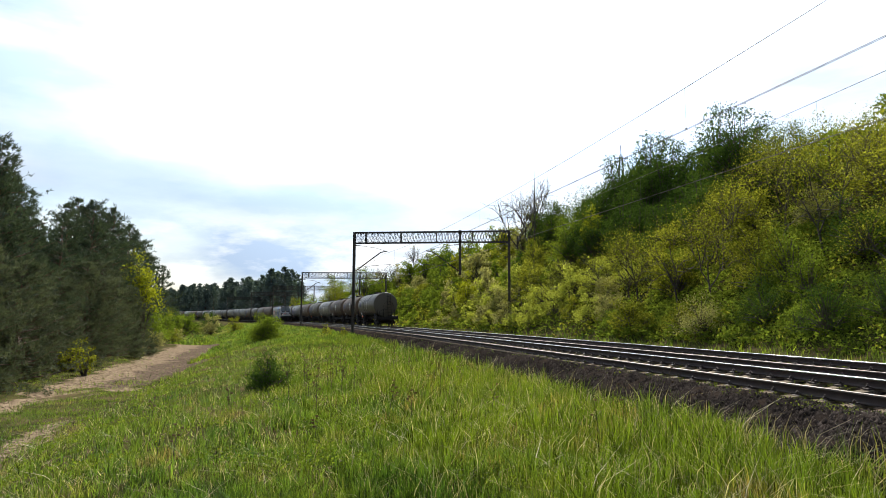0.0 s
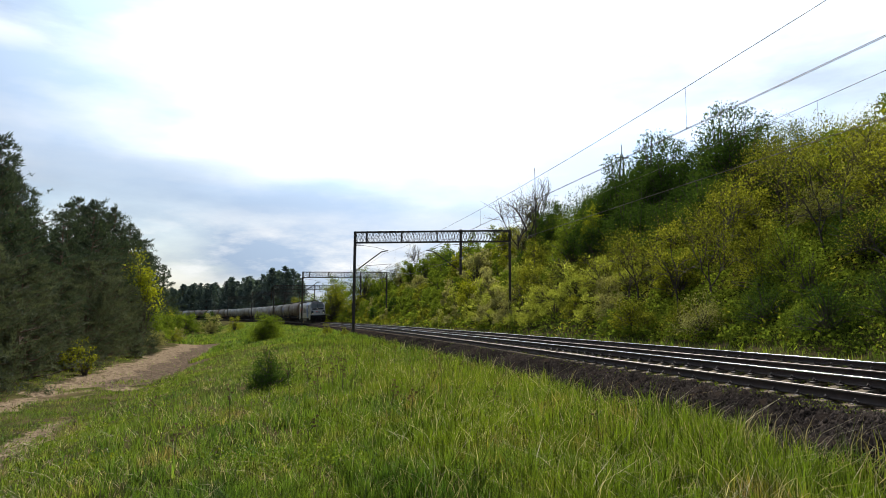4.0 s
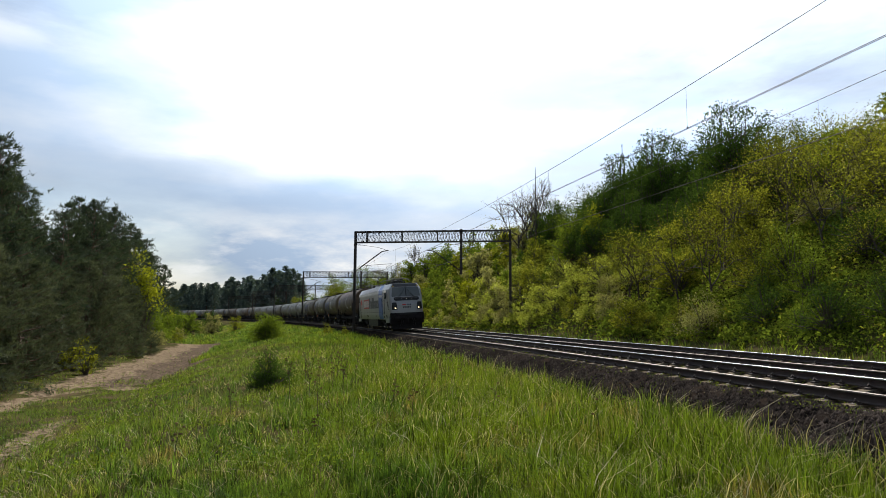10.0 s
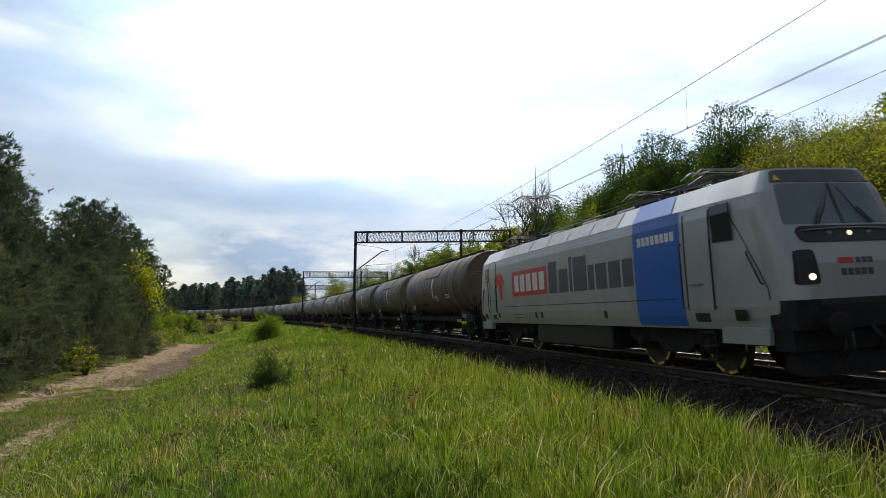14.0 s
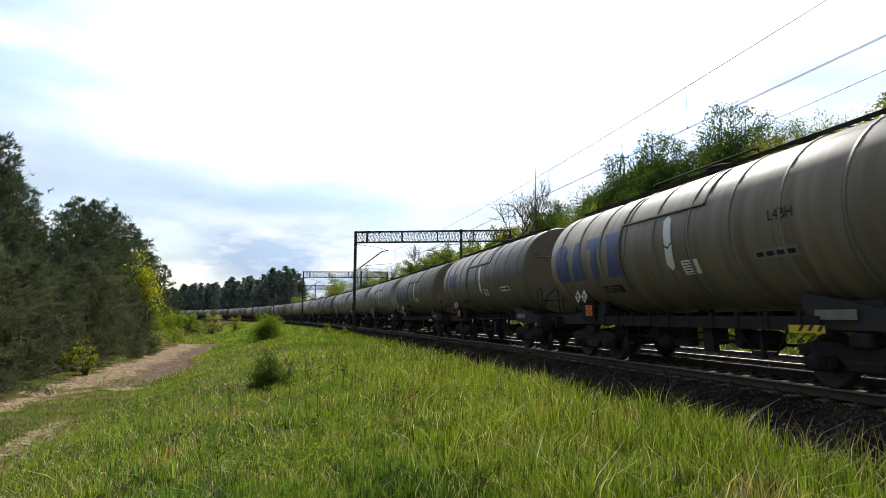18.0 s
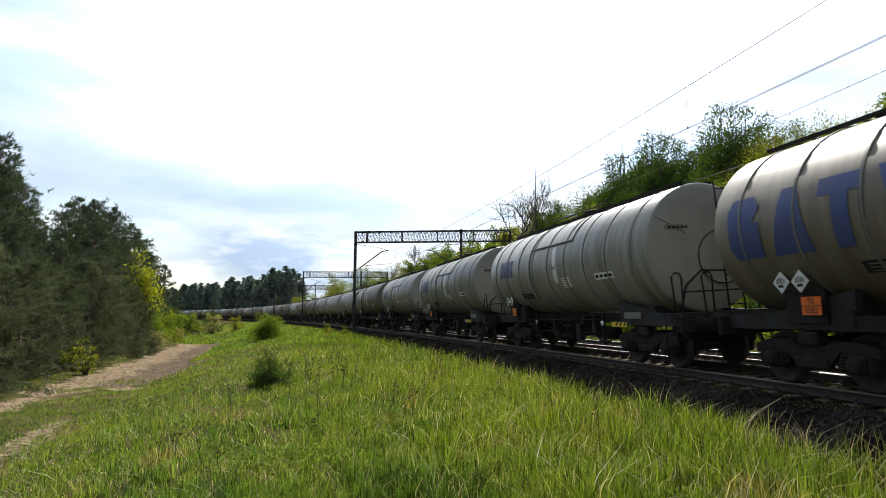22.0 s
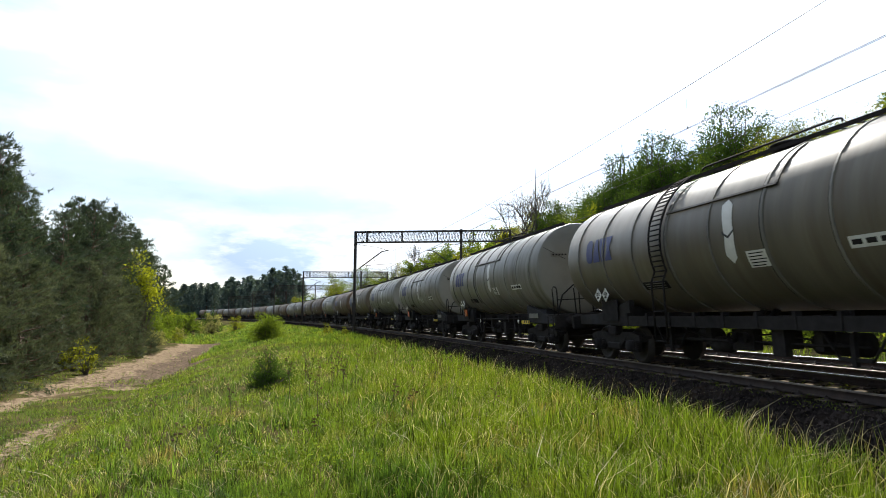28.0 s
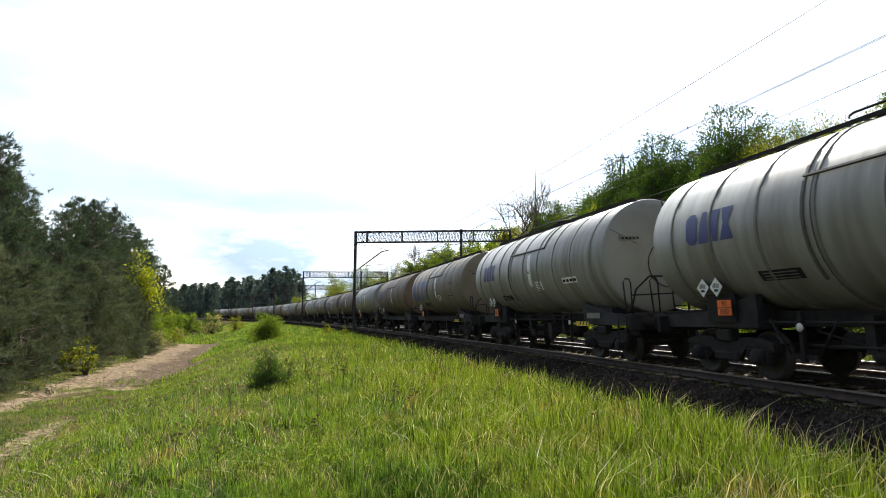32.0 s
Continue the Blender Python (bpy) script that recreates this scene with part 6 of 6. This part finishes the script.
def pine_wood():
    r = random.Random(33)
    for s, lat, k in ((12, -22.0, 1.05), (15.5, -21.6, 1.0), (18.5, -21.8, 1.0), (21.5, -21.4, 0.92), (24.5, -22.2, 0.95), (28, -21.6, 0.83), (31, -22.5, 0.95), (34, -21.8, 1.07), (39.5, -22.0, 1.12), (46, -22.6, 1.0), (54, -23.0, 0.95), (62, -23.6, 0.85)):
        pine("young%d" % r.randrange(3), s, lat, k, r.uniform(0, 6.28), "dense young pine with boughs down to the ground")
    for s, lat, k in ((19, -24.8, 1.05), (23, -25.0, 1.08), (26, -24.5, 1.06), (29.3, -24.6, 0.90), (33, -24.9, 0.70), (38, -24.6, 0.84), (42.5, -25.5, 0.96), (47, -24.8, 1.05), (51.5, -25.8, 1.08), (56, -25.0, 1.12), (61, -26.0, 1.12), (67, -25.5, 1.12), (74, -26, 1.1),
                      (83, -26, 1.1), (95, -27, 1.05), (108, -26, 0.98), (34, -29, 1.2), (39, -29, 1.12), (45, -29.5, 0.95), (51, -29, 0.80), (61, -29.5, 1.25), (68, -30, 1.2), (74, -29.5, 1.28), (88, -30, 1.15), (100, -31, 1.12), (42, -35, 1.35), (56, -35, 1.4), (72, -36, 1.0), (90, -37, 1.2)):
        pine("tall%d" % r.randrange(3), s, lat, k, r.uniform(0, 6.28), "tall dark Scots pine with a ragged crown")
    for s, lat, k in ((41, -19.9, 0.75), (44, -19.4, 0.55)):
        pine("tiny", s, lat, k, r.uniform(0, 6), "knee-high young pine at the wood's edge")
    put = lambda key, s, lat, k, label, sq=1.0: plant(key, *[float(q) for q in line(s, lat)[:2]], k, r.uniform(0, 6.28), label, "shrub", "shrub", "shrubs at the wood's edge", sq)
    for x, y, k, key in ((-43.5, 108, 1.35, "gmid0"), (-40.5, 112, 1.15, "omid1"), (-46.5, 106, 1.5, "dmid0"), (-38.5, 118, 0.9, "ymid1"), (-48, 113, 1.5, "gmid1"), (-44, 120, 1.3, "dmid1")):
        plant(key, x, y, k, r.uniform(0, 6.28), "leafy shrub at the end of the pine wood", "shrub", "shrub", "shrubs at the wood's edge")
    put("sapling", 24.5, -19.2, 0.9, "bright green sapling at the wood's edge")
    put("sapling", 26.5, -20.3, 1.1, "bright green sapling at the wood's edge")
    put("goldtall", 58, -22.5, 1.15, "golden-green young birch among the pines", 1.05)
    for s, lat, k, key in ((66, -23, 1.3, "gmid0"), (72, -24, 1.4, "gmid1"), (80, -23, 1.3, "gmid0"), (88, -24, 1.25, "ymid1"), (97, -23, 1.1, "gmid1"), (105, -24, 1.2, "dmid0"), (112, -25, 1.2, "gmid1"), (62, -21.5, 0.6, "omid0"), (70, -20.6, 0.5, "ymid1"),
                           (78, -20.8, 0.5, "omid1"), (120, -22, 1.1, "dmid1"), (128, -20, 0.8, "gmid0")):
        put(key, s, lat, k, "leafy shrub in front of the pine wood")


pine_wood()

# bushes on the bank
plant("darkbush", -4.5, 16.9, 1.0, 0.4, "low dark green bush in the meadow grass", "bush", "bush", squash=1.1)
plant("twiggy0", -4.9, 17.3, 0.26, 1.4, "thin dry weedy stems beside a bush", "weed_clump", "weed")
plant("bankbush", -15.1, 55.0, 1.0, 0.9, "rounded mid-green bush on the bank", "bush", "bush", squash=1.05)
plant("sapling", -11.2, 62.0, 0.75, 0.2, "small bright bush beside the track", "bush", "bush")
plant("sapling", -9.2, 60.0, 0.55, 0.2, "small bright bush beside the track", "bush", "bush")


def accents():
    r = random.Random(5)
    put = lambda key, s, lat, k, label, name="shrub", sq=1.0: plant(key, *[float(q) for q in line(s, lat)[:2]], k, r.uniform(0, 6.28), label, name, name, "", sq)
    put("gold", 62, 14, 1.05, "golden-leaved shrub on the slope")
    put("goldtall", 40, 19, 0.75, "golden-green shrub high on the slope")
    put("baretree", 61, 21.5, 1.2, "almost bare tree on the crest", "tree")
    put("baretree", 66, 22.5, 1.1, "almost bare tree on the crest", "tree")
    put("baretree", 117, 22, 0.95, "round airy tree just coming into leaf", "tree")
    put("baretree", 124, 18, 0.9, "round airy tree just coming into leaf", "tree")
    x, y, _ = line(57.5, 21.0)
    z = float(height(np.array([float(x)]), np.array([float(y)]))[0])
    snag = thing("dead_trunk", "thin bare dead trunk standing on the crest", "dead tree", at=Matrix.Translation((float(x), float(y), z)))
    part("trunk", Geo().tube([(0, 0, -0.3), (0.15, 0, 6), (0.1, 0, 12.4)], [0.13, 0.08, 0.03], 6), M_bark, snag)
    for s, lat in ((30, 14.5), (36, 13), (44, 13.6), (52, 13.5), (33, 16.5), (39, 16), (47, 16)):
        put("twiggy%d" % r.randrange(2), s, lat, r.uniform(0.7, 1.0), "twiggy grey shrub with few leaves")
    for s, lat, k in ((27, 24.5, 1.25), (31, 25.5, 1.3), (35, 23.5, 1.2), (39, 24.5, 1.35), (44, 24, 1.25), (49, 23.5, 1.1), (55, 23, 1.0), (42, 27, 1.35), (47, 26.5, 1.2), (60, 24.5, 1.0)):
        put("dtree%d" % r.randrange(2), s, lat, k, "large dark green tree on the crest", "tree")
    for k in range(9):
        put("ynear%d" % (k % 2), 3 + 2.7 * k, 27.5 + 1.2 * (k % 3), r.uniform(1.25, 1.6), "tall yellow-green shrub on the crest")
    # leafy trees beyond the end of the cutting
    for s, lat, k, key in ((152, 13, 1.7, "gtree0"), (165, 16, 1.8, "ytree1"), (140, 17, 1.7, "gtree1"), (147, 11, 1.5, "ytree1"), (176, 9.5, 1.2, "gtree1"), (190, 14, 1.3, "gtree0"), (205, 11, 1.2, "ytree0"), (220, 16, 1.3, "gtree1"),
                           (130, 13, 0.8, "ytree0"), (240, 12, 1.3, "dtree0"), (158, 24, 1.5, "otree0")):
        put(key, s, lat, k, "leafy tree beyond the end of the cutting", "tree")


accents()


def far_woods():
    """Pine forest beyond the curve, one mass of many ragged crowns."""
    r = np.random.RandomState(91)
    kinds = [pine_data(92 + j, 18.0, 0.04, 3.3, 16, 5, 0.9, 0.75, 6, 0.25, 0.26)[:2] for j in range(3)]
    vs, ts, o = [], [], 0
    trunks = Geo()
    for k in range(560):
        s = 232 + 380 * r.rand()
        lat = 11 + 60 * r.rand() ** 1.6 + max(0.0, 275 - s) * 0.12
        x, y, z = [float(q) for q in line(s, lat)]
        if x > -0.222 * y:          # the wood's end: open beyond this edge
            continue
        a, sc = r.rand() * 6.28, 0.74 + 0.42 * r.rand()
        c, q = math.cos(a), math.sin(a)
        v0, t0 = kinds[k % 3]
        w = np.stack([(v0[:, 0] * c - v0[:, 1] * q), (v0[:, 0] * q + v0[:, 1] * c), v0[:, 2] * 0.72], -1) * sc * 1.4 + [x, y, z]
        vs.append(w)
        ts.append(t0 + o)
        o += len(w)
        trunks.tube([(x, y, z - 0.3), (x, y, z + 15 * sc)], [0.24, 0.08], 5, False)
    wood = tagged(new("far_pine_forest", raw_mesh("far_pine_forest", np.concatenate(vs), None, np.concatenate(ts), M_needle_far)), "dark pine forest beyond the curve, tinted pale blue for haze", "forest", kind="stuff")
    part("trunks", trunks, M_pinebark, wood)


far_woods()


# ---- grass ----
def turf(x, y, s, lat):
    """Top of the land or of the ballast, whichever is higher."""
    return np.maximum(height(x, y), np.interp(lat, [b[0] for b in bed], [b[1] for b in bed], left=-9, right=-9) + FALL * s)


def blades(name, label, n, pick, tall, wide, material, seed, reach=62.0, lean=0.45, start=5.4, span=(-52.0, 52.0)):
    """Curved tapering blades; pick(s, lat, x, y): where they grow; tall: height by place."""
    r = np.random.RandomState(seed)
    rad = start * (reach / start) ** (r.rand(n) ** 0.9)
    ang = np.radians(span[0] + (span[1] - span[0]) * r.rand(n))
    x, y = np.sin(ang) * rad, np.cos(ang) * rad
    s, lat = nearest(x, y)
    ok = pick(s, lat, x, y, r)
    x, y, s, lat, rad = x[ok], y[ok], s[ok], lat[ok], rad[ok]
    n = len(x)
    z = turf(x, y, s, lat)
    h = tall(s, lat, x, y) * (0.40 + 0.95 * r.rand(n) ** 1.3)
    w = wide * (0.6 + 0.8 * r.rand(n)) * (0.75 + rad / 14.0)
    a, f = r.rand(n) * 6.28, r.rand(n) * 6.28
    dx, dy = np.cos(f), np.sin(f)
    bx, by = np.cos(a) * w, np.sin(a) * w
    le = lean * h * (0.25 + 2.4 * r.rand(n) ** 2.5)
    p = lambda k, q, zz: np.stack([x + dx * le * q + bx * k, y + dy * le * q + by * k, z - 0.03 + h * zz], -1)
    v5 = np.stack([p(-1, 0, 0), p(1, 0, 0), p(0.8, 0.3, 0.55), p(-0.8, 0.3, 0.55), p(0, 1.0, 1.0 - 0.12 * r.rand(n))], 1)
    close = rad < 13
    va, vb = v5[close].reshape(-1, 3), v5[~close][:, (0, 1, 4)].reshape(-1, 3)
    o = (np.arange(close.sum()) * 5)[:, None]
    o2 = len(va) + (np.arange((~close).sum()) * 3)[:, None]
    tri = np.concatenate([o + np.array([[3, 2, 4]]), o2 + np.array([[0, 1, 2]])])
    return tagged(new(name, raw_mesh(name, np.concatenate([va, vb]), o + np.array([[0, 1, 2, 3]]), tri, material)), label, "grass", kind="stuff")


def patch(x, y, seed, size, cut):
    return bumps(x, y, seed, size) > cut


def clumpy(x, y, r, thin=0.12):
    """Tussocks and gaps at two sizes."""
    return r.rand(len(x)) < np.clip(0.50 + 0.75 * bumps(x, y, 41, 0.42) + 0.50 * bumps(x, y, 42, 1.9), thin, 1)


def low_grass(s, lat, x, y, r):
    edge = np.interp(s, [-20, 2, 8, 14, 22, 30], [-14.2, -14.4, -15.0, -15.4, -14.3, -13.9]) - 0.35 * bumps(x, y, 5, 6.0) + 0.4 * bumps(x, y, 7, 1.1)
    main = (lat > edge) & (lat < -7.0 + 1.2 * bumps(x, y, 9, 2.0)) & clumpy(x, y, r)
    island = (lat > -18.4 + 0.3 * bumps(x, y, 13, 2.5)) & (lat < edge) & (s < 20) & (s > 3) & (r.rand(len(s)) < 0.25 + 0.7 * (bumps(x, y, 15, 2.0) > -0.3))
    stray = (lat < edge) & (lat > -22) & (r.rand(len(s)) < np.where(lat < -19.3, 0.65, 0.05))
    return main | island | stray


def tall_grass(s, lat, x, y, r):
    return (lat > -8.5 + 1.2 * bumps(x, y, 9, 2.0)) & (lat < -2.45 + 0.25 * bumps(x, y, 6, 1.5) + 0.2 * r.randn(len(s))) & clumpy(x, y, r)


meadow = lambda s, lat, x, y, r: (lat > -14.6) & (lat < -2.1)
around = lambda s, lat, x, y, r: (lat > -14.6) & (lat < -2.1) | (lat < -19.6) & (lat > -60)
tall_m = lambda s, lat, x, y: np.interp(lat, [-21, -15, -9, -5, -3.0, -2.0], [0.13, 0.14, 0.19, 0.31, 0.42, 0.40]) * (1 + 0.30 * bumps(x, y, 8, 2.2) + 0.30 * bumps(x, y, 41, 0.42))
blades("meadow_grass", "mid-green mottled meadow grass on the bank", 420000, low_grass, tall_m, 0.0034, M_grass_low, 101, 62.0, 0.42, 5.4, (-50.0, 12.0))
blades("tall_bank_grass", "tall yellow-green grass beside the ballast", 400000, tall_grass, tall_m, 0.0038, M_grass, 107, 62.0, 0.24, 5.4, (-16.0, 50.0))
blades("outlying_grass", "rough grass beside and behind the bank's top", 36000, around, lambda s, lat, x, y: 0.24 + 0.0 * s, 0.008, M_grass_low, 108, 60.0, 0.45, 0.7, (-180.0, 180.0))
field = lambda s, lat, x, y, r: (lat < -2.0) & (lat > -21) & (np.hypot(x, y) > 45) & ((s > 66) | (lat > -15))
blades("far_meadow_grass", "short grass of the open strip beyond the dirt track", 110000, field, lambda s, lat, x, y: 0.26 + 0.12 * bumps(x, y, 14, 9.0), 0.011, M_grass_low, 106, 190.0, 0.5, 45.0, (-34.0, -5.0))
blades("dry_grass", "scattered dry pale grass stems", 22000, meadow, lambda s, lat, x, y: tall_m(s, lat, x, y) * 1.15, 0.0034, M_straw, 102, 36.0, 1.1)
verge = lambda s, lat, x, y, r: (lat > 6.9) & (lat < 13.5)
blades("verge_grass", "shaggy green grass along the foot of the slope", 70000, verge, lambda s, lat, x, y: 0.35 + 0.0 * s, 0.009, M_grass, 103, 140.0, 0.45, 12.0, (-8.0, 48.0))
tufts_ = lambda s, lat, x, y, r: (lat > -1.35) & (lat < 6.4) & (bumps(x, y, 12, 1.1) > np.where((lat < -0.45) & (lat > -1.0), -0.05, np.where(lat < -0.35, 0.6, 0.55)))
blades("track_weeds", "small green weeds between the sleepers", 90000, tufts_, lambda s, lat, x, y: 0.09 + 0.0 * s, 0.005, M_grass, 104, 40.0, 1.0)


def herbs(name, label, n, pick, size, material, seed, reach, lift):
    """Small broad leaves close above the turf."""
    r = np.random.RandomState(seed)
    rad = 4.0 * (reach / 4.0) ** r.rand(n)
    ang = np.radians(-60 + 120 * r.rand(n))
    x, y = np.sin(ang) * rad, np.cos(ang) * rad
    s, lat = nearest(x, y)
    ok = pick(s, lat, x, y, r)
    x, y, s, lat, rad = x[ok], y[ok], s[ok], lat[ok], rad[ok]
    c = np.stack([x, y, turf(x, y, s, lat) + lift * r.rand(len(x)) ** 0.7], -1)
    v, t = leaf_quads(c, size * (0.5 + rad / 26.0), r, 0.3, 0.6)
    return tagged(new(name, raw_mesh(name, v, None, t, material)), label, "weeds", kind="stuff")


low = lambda s, lat, x, y, r: (lat < -2.2) & (lat > -15.5) & (bumps(x, y, 31, 2.4) > 0.25)
herbs("meadow_herbs", "low broad-leaved herbs among the grass", 190000, low, 0.040, M_leaf_g, 111, 30.0, 0.22)
gold = lambda s, lat, x, y, r: (lat < -9.0) & (lat > -12.5) & (bumps(x, y, 33, 2.0) > 0.5)
herbs("yellow_flowers", "scattered small yellow flowers on the bank", 9000, gold, 0.035, M_leaf_gold, 112, 30.0, 0.4)
between = lambda s, lat, x, y, r: (lat > -1.35) & (lat < 6.5) & (bumps(x, y, 12, 1.1) > np.where((lat < -0.45) & (lat > -1.0), -0.1, 0.5))
herbs("ballast_weeds", "small leafy weeds growing through the ballast", 60000, between, 0.034, M_leaf_g, 113, 34.0, 0.10)
foot = lambda s, lat, x, y, r: (lat > 9.5) & (lat < 15)
herbs("slope_herbs", "low leafy growth along the foot of the slope", 170000, foot, 0.062, M_leaf_g, 114, 90.0, 0.9)


# ---- tall weed stalks ----
M_seed = mat("dry_brown_seed_heads", (0.17, 0.12, 0.075), (0.09, 0.062, 0.04), rough=0.9, scale=30, bump=0, vary=0.3, spec=0.0)


def stalk(x, y, h, lean, heads):
    z = float(height(np.array([x]), np.array([y]))[0])
    w = thing("weed_stalk", "thin dry brown weed stalk standing in the grass", "weed", "dry weed stalks", at=Matrix.Translation((x, y, z)))
    top = Vector((lean, lean * 0.4, h))
    part("stalk", Geo().tube([(0, 0, -0.03), (lean * 0.35, 0, h * 0.55), tuple(top)], [0.006, 0.005, 0.003], 5, False), M_bark, w)
    r = random.Random(int(x * 91 + y * 17))
    for k in range(heads):
        b = Vector((0, 0, 0)).lerp(top, 0.6 + 0.4 * k / max(1, heads - 1))
        e = b + Vector((r.uniform(-0.08, 0.08), r.uniform(-0.08, 0.08), r.uniform(0.04, 0.10)))
        g = Geo().tube([b, e], 0.003, 4, False)
        g.lathe([(-0.018, 0.001), (-0.01, 0.022), (0.006, 0.026), (0.014, 0.001)], "z", tuple(e), 6)
        part("seed_head", g, M_seed, w)


for x_, y_, h_, l_, n_ in ((-3.9, 8.9, 0.62, 0.10, 0), (-3.55, 8.6, 0.48, 0.05, 5), (3.6, 10.2, 0.95, 0.04, 3), (3.1, 10.8, 0.7, -0.05, 2), (-3.0, 15.6, 0.9, 0.05, 5), (-2.6, 15.2, 0.75, 0.04, 5), (-3.4, 16.0, 0.95, -0.04, 6), (-2.2, 16.2, 0.8, 0.06, 5),
                           (-5.6, 12.5, 0.5, 0.03, 4), (-1.8, 9.2, 0.45, 0.05, 4), (-7.6, 14.5, 0.55, 0.08, 3), (5.4, 16.5, 1.1, 0.02, 2), (6.3, 21.5, 1.0, 0.03, 2), (0.9, 11.5, 0.55, 0.08, 3), (2.2, 9.0, 0.6, -0.06, 2)):
    stalk(x_, y_, h_, l_, n_)


def weed_patch():
    """Brown seed-headed weeds standing in loose groups on the crown of the bank."""
    r = random.Random(64)
    for cx, cy, wide, n in ((-2.9, 16.2, 1.3, 11), (-1.2, 19.5, 1.6, 8), (-6.0, 23.0, 2.0, 8), (-2.2, 11.0, 1.2, 4)):
        for _ in range(n):
            stalk(cx + r.gauss(0, wide * 0.6), cy + r.gauss(0, wide), r.uniform(0.45, 0.85), r.uniform(-0.08, 0.1), r.randrange(3, 7))


weed_patch()


# ---- the trains' make-up and motion ----
def vehicle_pose(s, off, pivot, back=True):
    """A vehicle with pivots +-pivot, its middle at s, on the track at that offset; back: its front points down the line towards the camera."""
    pts = []
    for d in (-pivot, pivot):
        x, y, z = line(s + d, off + 0.75, CANT / 2)
        pts.append(Vector((float(x), float(y), float(z))))
    mid = (pts[0] + pts[1]) / 2
    fx = (pts[0] - pts[1]).normalized()
    t = math.atan(CANT / 1.5)
    side = Vector((0, 0, 1)).cross(fx).normalized()
    up = fx.cross(side).normalized()
    side, up = side * math.cos(t) + up * math.sin(t), up * math.cos(t) - side * math.sin(t)
    m = Matrix((fx, side, up)).transposed().to_4x4()
    m.translation = mid
    return m


def nose_at(t):
    k = t - 13
    return 5.447 - 10.1944 * k + 0.18328 * k * k / 2 - 0.008135 * k ** 3 / 6


def tail_at(t):
    return 65.0 + 18.75 * t


CLEAN = (M_tank, 14.22, False, False, False)
MARKED = (M_tank_dirty, 14.22, True, False, True)
LONG = (M_tank_brown, 16.7, False, False, True)
LADDERED = (M_tank_grimy, 15.65, False, True, True)
GRIMY = (M_tank_grimy, 14.22, False, False, False)
BROWN = (M_tank_brown, 14.22, False, False, True)
TEXT = {0: "light grey ribbed tank wagon with blue mark and end ladder", 1: "soiled beige tank wagon with large faded blue marks",
        2: "long rust-brown tank wagon with blue mark", 5: "grimy olive-grey tank wagon with a ladder at mid-length", 3: "rust-brown ribbed tank wagon with soiled barrel",
        4: "grimy dark grey ribbed tank wagon with end ladder"}
STYLES = [CLEAN, MARKED, LONG, BROWN, GRIMY, LADDERED]
loco = locomotive(vehicle_pose(nose_at(0) + LL / 2, 0, 5.22))
masters, train = {}, []


def add_wagon(k, m):
    if k not in masters:
        masters[k] = tank_wagon(STYLES[k], TEXT[k], m)
        return masters[k]
    ob = copy_thing(masters[k], m)
    return ob


SMALL = ("print_line", "stripe", "number_bar", "hazard_symbol", "coil_spring", "plate_number", "notch_line", "data_pl", "data_pr", "placard", "number_plate", "end_seam", "brake_gear", "drain_valve",
         "plate_edge", "walkway_post", "foot_step", "hand_brake", "brake_rigging", "guard_rail", "coupling", "data_panel", "bracket", "round_sign", "brake_cylinder")


def trim(ob):
    """A wagon that stays far off goes without its smallest pieces."""
    bpy.data.batch_remove([q for q in ob.children_recursive if q.name.startswith(SMALL)])


near_order = [2, 1, 4, 1, 0, 0, 0, 5, 0, 0, 0, 1, 3, 0, 3, 1, 4, 0, 3, 1, 0, 3, 4, 1, 0, 4, 3, 0, 1, 4, 0, 3]
place = LL
for k in near_order:
    L = STYLES[k][1]
    mid = place + L / 2
    train.append((add_wagon(k, vehicle_pose(nose_at(0) + mid, 0, L / 2 - 2.53)), mid, L / 2 - 2.53))
    if mid > 190:
        trim(train[-1][0])
    place += L
far_order = [4, 3, 3, 0, 1, 3, 0, 4, 3, 1]
leaving = []
place = 0
for k in far_order:
    L = STYLES[k][1]
    mid = place + L / 2
    ob = add_wagon(k, vehicle_pose(tail_at(0) + mid, SPAC, L / 2 - 2.53))
    tagged(ob, group="tank wagons of the leaving train")
    trim(ob)
    leaving.append((ob, mid, L / 2 - 2.53))
    place += L


def motions():
    steps = [i * 1.0 for i in range(33)]
    walk(loco, [(t, vehicle_pose(nose_at(t) + LL / 2, 0, 5.22)) for t in steps])
    for ob, mid, pv in train:
        walk(ob, [(t, vehicle_pose(nose_at(t) + mid, 0, pv)) for t in steps])
    for ob, mid, pv in leaving:
        walk(ob, [(t, vehicle_pose(tail_at(t) + mid, SPAC, pv)) for t in steps])
    # wheels of the stock that comes near: rolled by the way made good
    turns = [i / 30 for i in range(961)]
    near = [(loco, 0.625)] + [(ob, 0.46) for ob, mid, pv in train if mid < 175]
    for ob, r in near:
        for q in ob.children_recursive:
            if q.name.startswith("wheelset"):
                x, z = q.matrix_basis.translation.x, q.matrix_basis.translation.z
                walk(q, [(t, pose(x, 0, z, 0, math.degrees((nose_at(0) - nose_at(t)) / r) % 360, 0)) for t in turns])


motions()
